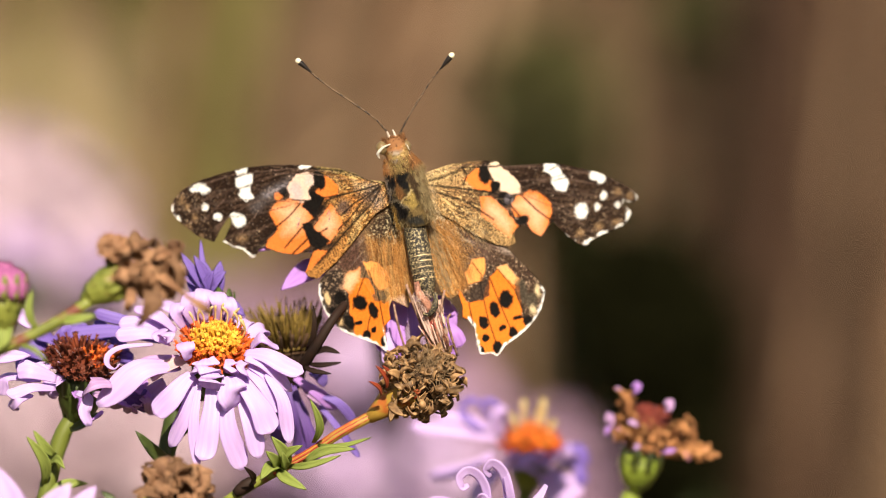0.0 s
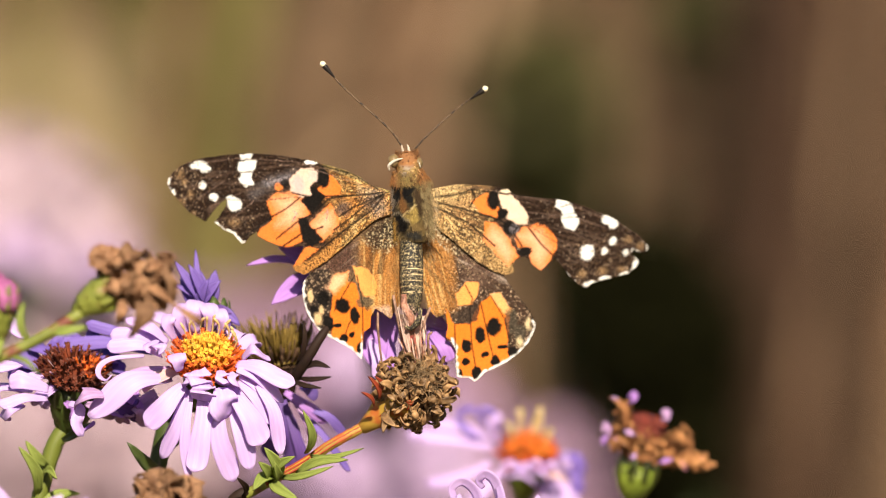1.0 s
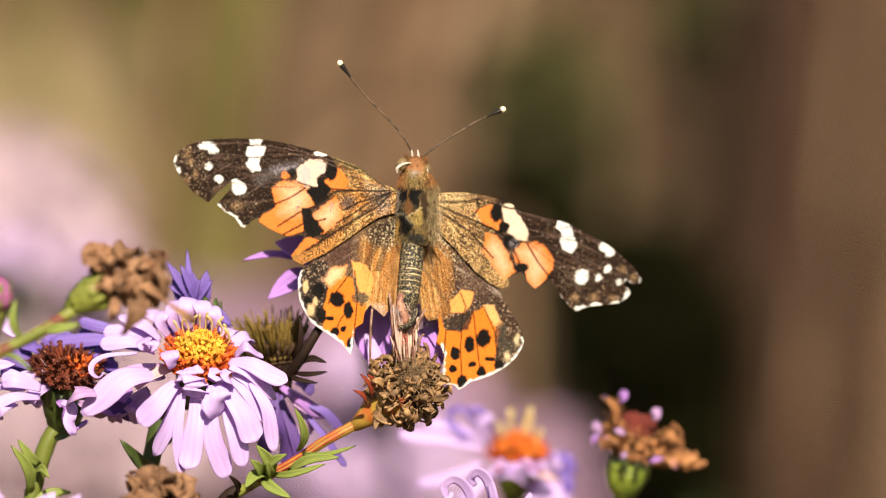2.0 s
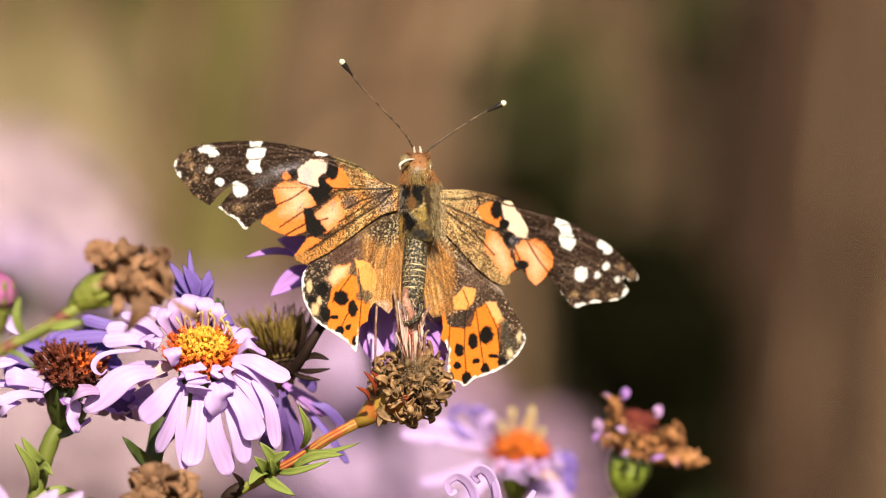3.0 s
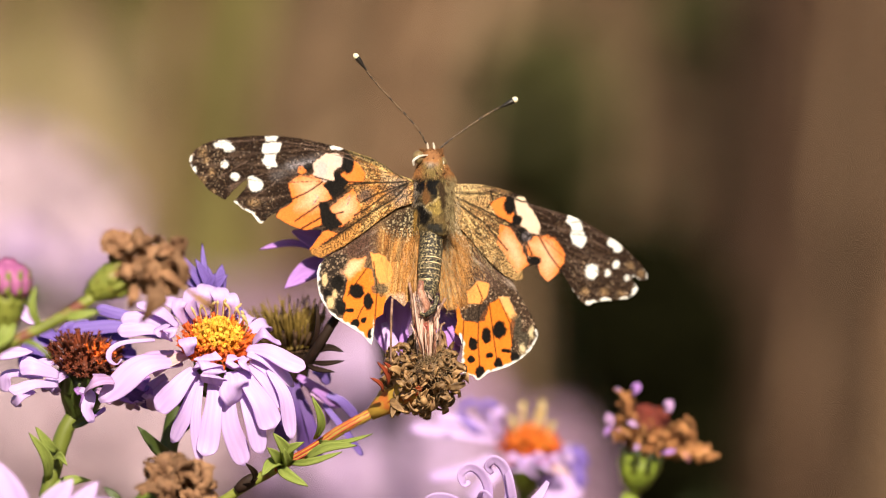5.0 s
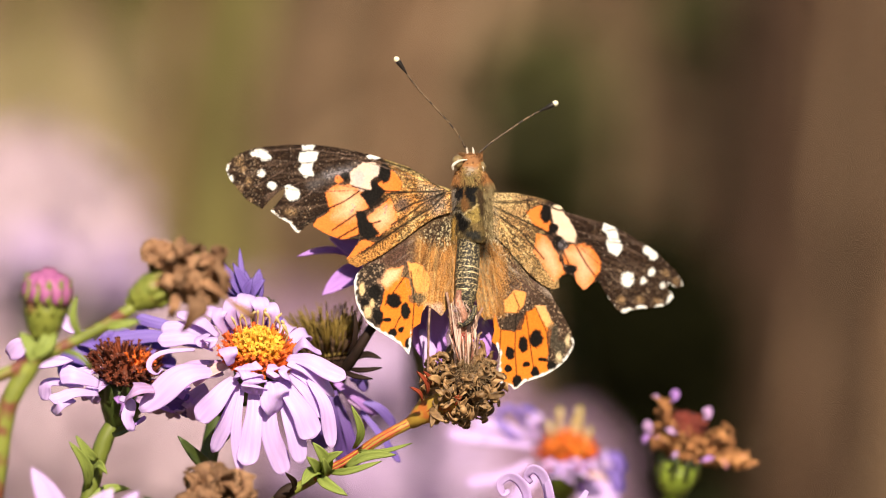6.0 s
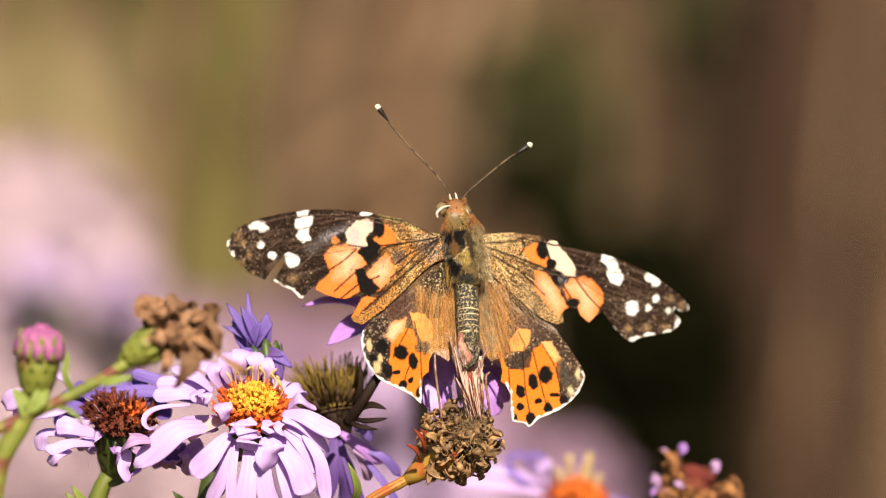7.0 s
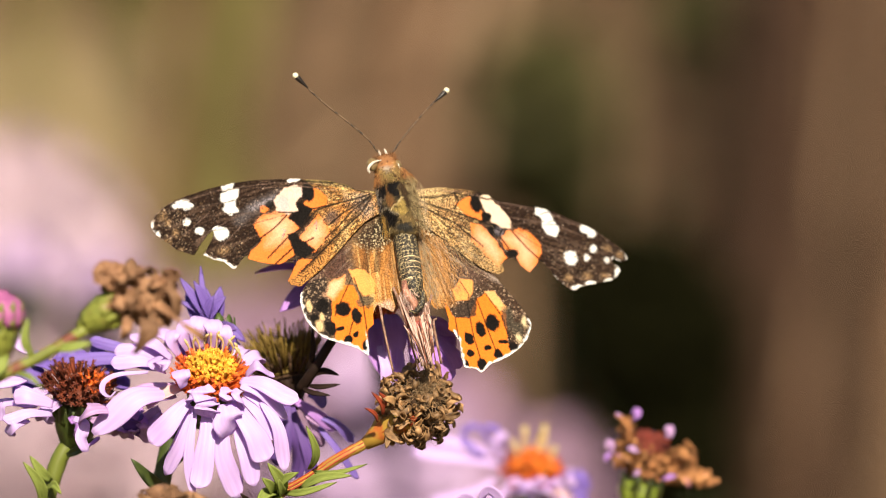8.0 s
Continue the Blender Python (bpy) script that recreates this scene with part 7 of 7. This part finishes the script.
    p, w = coat(bf(838, 300, 50), bf(836, 390, 62), 8, 9, 220, (0.12, 0, -1.2), (1.0, 2.0), 0.2)
    tuft("shoulder_fur", thorax, p, w, 15 * S, 0.45 * S, FUR_CREAM, 4, spread=0.15)
    p, w = coat(bf(796, 388, 66), bf(790, 490, 82), 20, 17, 600, (0, 0, -1.0), (1.0, 2.0), 0.3)
    tuft("abdomen_fur", abdomen, p, w, 5 * S, 0.5 * S, FUR_GREY, 5)
    p, w = coat(bf(780, 490, 66), bf(782, 570, 116), 12, 10, 300, (0, 0, -1.4), (1.0, 2.0), 0.3)
    tuft("tail_fur", abdomen, p, w, 12 * S, 0.45 * S, FUR_PALE, 6)
    # the folds of the hindwings along the abdomen
    for mid, half, v1, dep, n, lean, mat, s in ((742, 20, 480, left_depth, 420, 0.03, FUR, 41), (768, 5, 490, left_depth, 200, -0.01, FUR, 43), (846, 16, 490, right_depth, 460, 0.08, FUR, 42), (821, 7, 500, right_depth, 340, 0.00, FUR_CREAM, 44), (885, 18, 450, right_depth, 90, 0.45, FUR_CREAM, 45)):
        u, v_ = rng.normal(mid, half, n), rng.uniform(378, v1, n)
        q = np.array([at(x, y, (dep(x, y) + 5) * S) for x, y in zip(u, v_)])
        g = np.stack([np.full(n, lean) + (u - 792) * 0.0018, np.full(n, -0.03), np.full(n, -1.0)], 1)
        tuft("wing_hair", root, q, g, 38 * S, 0.42 * S, mat, s, "long silky hair along the abdomen", 0.07)
    # raw pink strands between the tail and the seed head
    for i in range(30):
        u0 = rng.uniform(760, 806)
        u1 = 788 + (u0 - 784) * 0.35 + rng.uniform(-9, 9)
        v0, v1 = rng.uniform(490, 560), rng.uniform(606, 632)
        d0 = rng.uniform(-4, 18)
        tube_between("strand", abdomen, [at(u0, v0, d0 * S), at((u0 + u1) / 2 + rng.uniform(-5, 5), (v0 + v1) / 2, (d0 - rng.uniform(2, 14)) * S), at(u1, v1, 20 * S)], [rng.uniform(0.6, 1.5) * S, rng.uniform(0.8, 2.4) * S, rng.uniform(0.5, 1.2) * S], (FLESH, FUR_PALE, FUR_PALE)[i % 3], 6, 8)
    # the torn, shrivelled skin of the tail, drawn out to a point
    for i, (a, b, c, wide, m) in enumerate((((772, 512), (780, 555), (788, 618), 30, FLESH), ((798, 516), (794, 560), (790, 622), 26, FUR_PALE), ((784, 522), (786, 566), (794, 612), 22, FUR_PALE), ((764, 520), (772, 560), (782, 606), 12, FLESH), ((806, 524), (806, 562), (800, 606), 12, FUR_PALE))):
        line = smooth_path([at(x, y, z * S) for (x, y), z in zip((a, b, c), (16 - 3 * i, 6 - 2 * i, 20))], 14)
        g = [[p + np.array((q * wide * S / 2 * (1 - 0.72 * k / 14) * (0.85 + 0.3 * math.sin(k * 1.9 + i)), (abs(q) * 5 + 2.5 * math.sin(3 * q + k + i)) * S, 0)) for q in np.linspace(-1, 1, 9)] for k, p in enumerate(line)]
        v, f, uv = sheet(crumple(g, 1.6 * S, i + 3), 0.8 * S)
        part("torn_skin", v, f, m, abdomen, "torn pale pink skin at the abdomen's end", uv=uv)
    # legs
    for pts, wide in ((((727, 505, 20), (725, 540, 12), (724, 626, 40)), (2.4, 2.4, 1.8)), (((757, 478, 25), (763, 520, 4), (769, 630, 36)), (2.8, 2.6, 2.0)),
                      (((820, 505, 25), (806, 540, 4), (790, 630, 36)), (2.4, 2.8, 2.0)), (((819, 548, 22), (812, 560, 10), (810, 626, 36)), (2.2, 2.6, 2.2))):
        tube_between("leg", root, [at(x, y, z * S) for x, y, z in pts], [x * S for x in wide], LEG, 7, 16, label="thin pale brown leg")
    return root, wings, skull, thorax


def antenna(root, pts, label):
    """One feeler, pivoting at its foot: shaft, black club, cream tip."""
    path = smooth_path(pts, 28)
    d = path[-1] - path[-2]
    v, f = tube(path, np.linspace(1.8, 1.4, len(path)) * STEP, 7, 3, 0.35)
    ob = part("antenna", v, f, ANTENNA, root, label)
    d /= np.linalg.norm(d)
    e = path[-1]
    v, f = blob(e - d * 30 * STEP, d, [(0, 1.7 * STEP), (8 * STEP, 2.4 * STEP), (16 * STEP, 4.0 * STEP), (24 * STEP, 5.0 * STEP), (30 * STEP, 4.6 * STEP), (34 * STEP, 3 * STEP)], 10)
    part("club", v, f, CLUB, ob, "black club")
    v, f = blob(e - d * 3 * STEP, d, [(0, 4.2 * STEP), (3 * STEP, 5.6 * STEP), (7 * STEP, 5.0 * STEP), (10 * STEP, 1.5 * STEP)], 10)
    part("tip", v, f, TIP_WHITE, ob, "cream tip")
    foot = Vector(path[0]) - origin_of(root)
    for o in (ob, *ob.children):
        o.data.transform(Matrix.Translation(-foot))
    ob.location = foot
    return ob


insect, wing_set, insect_head, insect_thorax = butterfly()
feeler_left = antenna(insect, [at(u, v, (HD - d) * STEP) for u, v, d in ((786, 232, 28), (765, 198, 34), (700, 128, 46), (662, 78, 50))], "thin brown feeler with a black club")
feeler_right = antenna(insect, [at(u, v, (HD - d) * STEP) for u, v, d in ((808, 242, 28), (832, 222, 20), (890, 182, 0), (941, 155, -10))], "thin brown feeler with a black club")


# ---- what moves: the wind in the stalks, the butterfly riding along ----
TIMES = (0, 0.5, 1, 2.5, 3, 3.5, 4, 5.5, 6, 6.5, 7, 7.5, 8)


# gusts between: seconds, and the steps right and down by which they push past the even sway
GUSTS = ((0.3, 3, -8), (5.3, -14, 12), (5.8, 18, -18), (6.2, 14, 12), (6.4, 9, 4), (6.7, -8, -3), (6.85, 2, -1), (7.2, 1, 23), (7.7, -41, -29))


def between(values, t):
    return float(np.interp(t, TIMES, values))


def sway(ob, du, dv, share=1.0):
    """Keys a thing's sway: steps to the right and down of its place at 5.5 s."""
    p = ob.location.copy()
    k = STEP * (EYE + p.y) / EYE * share
    steps = [(t, a, b) for t, a, b in zip(TIMES, du, dv)] + [(t, between(du, t) + a, between(dv, t) + b) for t, a, b in GUSTS]
    walk(ob, [(t, Matrix.Translation(p + Vector((a * k, 0, -b * k)))) for t, a, b in sorted(steps)])


def turned(a, b, c):
    """A turn about the way (a, b, c), as long as the turn in degrees."""
    r = Vector((radians(a), radians(b), radians(c)))
    return Matrix.Rotation(r.length, 4, r.normalized()) if r.length > 1e-6 else Matrix.Identity(4)


def motions():
    seed_u, seed_v = (-37, -60, -50, -69, -58, -63, -49, 0, 35, 6, 29, -49, -44), (31, 29, 50, 44, 41, 24, 32, 0, 41, 133, 142, 75, 78)
    open_u, open_v = (-40, -63, -55, -72, -63, -66, -52, 0, 35, 2, 26, -51, -48), (34, 34, 54, 47, 44, 26, 34, 0, 43, 130, 141, 74, 83)
    left_u, left_v = (-40, -61, -54, -72, -61, -64, -51, 0, 35, 3, 28, -51, -46), (31, 32, 49, 46, 43, 26, 32, 0, 40, 121, 129, 69, 76)
    stalk_u, stalk_v = (-45, -66, -60, -78, -67, -70, -57, 0, 33, -5, 20, -62, -52), (33, 34, 53, 47, 44, 27, 34, 0, 43, 132, 142, 76, 82)
    back_u, back_v = (-41, -61, -58, -67, -60, -63, -50, 0, 31, 14, 40, -44, -43), (29, 28, 54, 41, 40, 23, 34, 0, 38, 121, 126, 69, 67)
    spike_u, spike_v = (-34, -55, -43, -63, -54, -60, -44, 0, 35, 18, 49, -35, -34), (12, 15, 28, 29, 28, 15, 21, 0, 26, 93, 103, 61, 57)
    far_u, far_v = (-26, -46, -32, -55, -46, -52, -38, 0, 38, 24, 55, -32, -24), (14, 15, 29, 29, 28, 15, 20, 0, 28, 98, 110, 60, 60)
    rust_u, rust_v = (-29, -51, -35, -58, -49, -55, -41, 0, 38, 20, 52, -35, -29), (18, 18, 35, 32, 29, 17, 23, 0, 32, 110, 126, 66, 64)
    for ob in (head, curly):
        sway(ob, seed_u, seed_v)
    for ob in (main_flower, near_flower, small_head):
        sway(ob, open_u, open_v)
    for ob in (left_flower, edge_flower):
        sway(ob, left_u, left_v)
    sway(stalk, stalk_u, stalk_v)
    for ob in (side_flower, under_flower):
        sway(ob, back_u, back_v)
    sway(spiky, spike_u, spike_v)
    sway(far_flower, far_u, far_v)
    sway(rusty, rust_u, rust_v)
    for ob in (drift_left, drift_low, drift_lilac):
        sway(ob, far_u, far_v, 0.45)
    # the butterfly: seconds, place, turns, and how far the left and right wings give on their hinges
    rides = [(0, 695.59, 268.42, 8.65, -15.01, -3.8, -2.84, 1.54),
             (0.3, 696.58, 252.71, 5.49, -11.97, -2.23, -1.51, 0.53),
             (0.5, 681.65, 257.05, 5.65, -11.67, -3.21, 0.5, 0.01),
             (0.8, 684.73, 275.16, 7.05, -11.7, -3.63, -1.09, -1.76),
             (1, 713.08, 287.94, 7.15, -5.31, -4.41, 1.67, -3.56),
             (2.5, 730.11, 290.83, 2.25, 1.27, -0.34, 1.3, -3),
             (3, 730, 286.8, 1.81, 0.04, 0.47, -0.13, -3.05),
             (3.5, 724.03, 272.22, 1.41, -0.4, 0.42, 0.92, -2.55),
             (4, 735.66, 283.47, 0.13, -0.09, 1.64, 0.16, -3.27),
             (5.3, 771.6, 267.4, 0, 0, 0, 0, 0),
             (5.5, 790.1, 252.7, 0, 0, 0, 0, 0),
             (5.8, 830.28, 259.18, 1.16, -0.02, -0.64, 0.56, 0.62),
             (6, 822.13, 292.01, 0.73, 0.08, 1.15, -0.95, -0.98),
             (6.2, 850.05, 345.92, 7.94, 1.71, -7.91, -3.83, 2.91),
             (6.4, 783.34, 364, -6.28, -5.26, 0.1, -0.54, -3.51),
             (6.5, 809.03, 380.39, -5.43, -0.3, 0.75, -2.41, 2.13),
             (6.8, 841.75, 380.08, 4.67, -1.63, -11.47, -7.45, 10.11),
             (7, 807.63, 371.13, -1.66, -7.06, -4.27, -1.91, 2.88),
             (7.2, 769.49, 368.67, -6.26, -6.83, 0.51, -0.4, 0.57),
             (7.5, 678.81, 313.29, -17.67, -11.61, 4.47, -1.63, -1.83),
             (7.7, 644.47, 286.92, -15.49, -10.67, 6.56, -2.22, -1.25),
             (8, 682.99, 299.36, -9.54, -12.74, -0.88, 3.34, 1.44)]
    walk(insect, [(t, Matrix.Translation(at(u, v, HD * STEP)) @ turned(a, b, c)) for t, u, v, a, b, c, _, _ in rides])
    hinge, axle = Vector((5, -36, 0)) * STEP, Vector((0, 0.2, 1)).normalized()
    for ob, col in zip(wing_set, (6, 6, 7, 7)):
        walk(ob, [(row[0], Matrix.Translation(hinge) @ turned(*(axle * row[col])) @ Matrix.Translation(-hinge)) for row in rides])
    # the head lifts a little out of the collar, the thorax follows by half
    lifts = [(0, 5.1, 21.2), (0.3, 0.7, 12.9), (0.5, -2.9, 8.9), (0.8, 6.3, 12.5), (1, 6.6, 13.6), (2.5, 1.4, 3), (3, 4.6, 6.2),
             (3.5, 1.6, 3.5), (4, 7.3, 4.8), (5.3, 0, 0), (5.5, 0, 0), (5.8, -0.4, 0.3), (6, 5, 9.2), (6.2, -0.8, 9.3),
             (6.4, 18.5, 0.5), (6.5, 0.2, 4.7), (6.8, -7.3, 2.5), (7, -3.9, 6.1), (7.2, -0.4, -0.1), (7.5, 12.8, 6.2), (7.7, 6.7, -3.5),
             (8, -3.2, 7.2)]
    for ob, share in ((insect_head, 1.0), (insect_thorax, 0.5)):
        walk(ob, [(t, Matrix.Translation(Vector((a, 0, b)) * STEP * share)) for t, a, b in lifts])
    left_turns = [(0, -5, 2.7, -3.5), (0.3, -2.2, 1.1, -1.6), (0.5, -4.5, 0.4, -3.5), (0.8, -1.7, 0.8, -1.3), (1, -4.8, 0.4, -3.7),
                  (2.5, 2.5, -0.9, 1.8), (3, 4.1, -0.7, 3.1), (3.5, 3.8, 0.3, 3.1), (4, 2.1, 0.7, 1.7), (5.3, 0, 0, 0),
                  (5.5, 0, 0, 0), (5.8, -5, 1.3, -3.7), (6, -0.5, 0.9, -0.2), (6.2, -8.3, -0.8, -6.6), (6.4, -6.1, 5, -3.7),
                  (6.5, 0.7, 0.1, 0.6), (6.8, -9.1, 3.7, -5.9), (7, -1.2, 7, 0.1), (7.2, 10, 3.3, 7.9), (7.5, 1.3, 5.2, 2.1),
                  (7.7, 4.3, 2.9, 3.8), (8, 5.5, 3.5, 4.7)]
    right_turns = [(0, 3.5, -7.7, -2.2), (0.3, -2.9, -4.6, 6.4), (0.5, -4.7, -4.9, 9.2), (0.8, -2.8, -4.5, 6.2), (1, 2.8, -1.7, -3.7),
                   (2.5, -0.5, 2.2, -0.2), (3, 2.6, 1, -4.5), (3.5, -1, 2.4, 0.5), (4, 4.6, 1.6, -7.7), (5.3, 0, 0, 0),
                   (5.5, 0, 0, 0), (5.8, 4.9, -0.4, -7.3), (6, 3.5, 0.2, -5.4), (6.2, 1.7, -1.3, -2.3), (6.4, 2.2, 0.9, -4),
                   (6.5, 0.5, 0.2, -0.9), (6.8, -6.4, -1.1, 10.3), (7, -5.8, 0.1, 8.8), (7.2, 3.3, -4.4, -3.1), (7.5, 1.7, -1.2, -2.1),
                   (7.7, 3.5, -2.8, -4.3), (8, -1.3, -6, 4.6)]
    for ob, turns in ((feeler_left, left_turns), (feeler_right, right_turns)):
        p = ob.location.copy()
        walk(ob, [(t, Matrix.Translation(p + Vector((x, 0, z)) * STEP) @ turned(a, b, c)) for (t, a, b, c), (_, x, z) in zip(turns, lifts)])


motions()
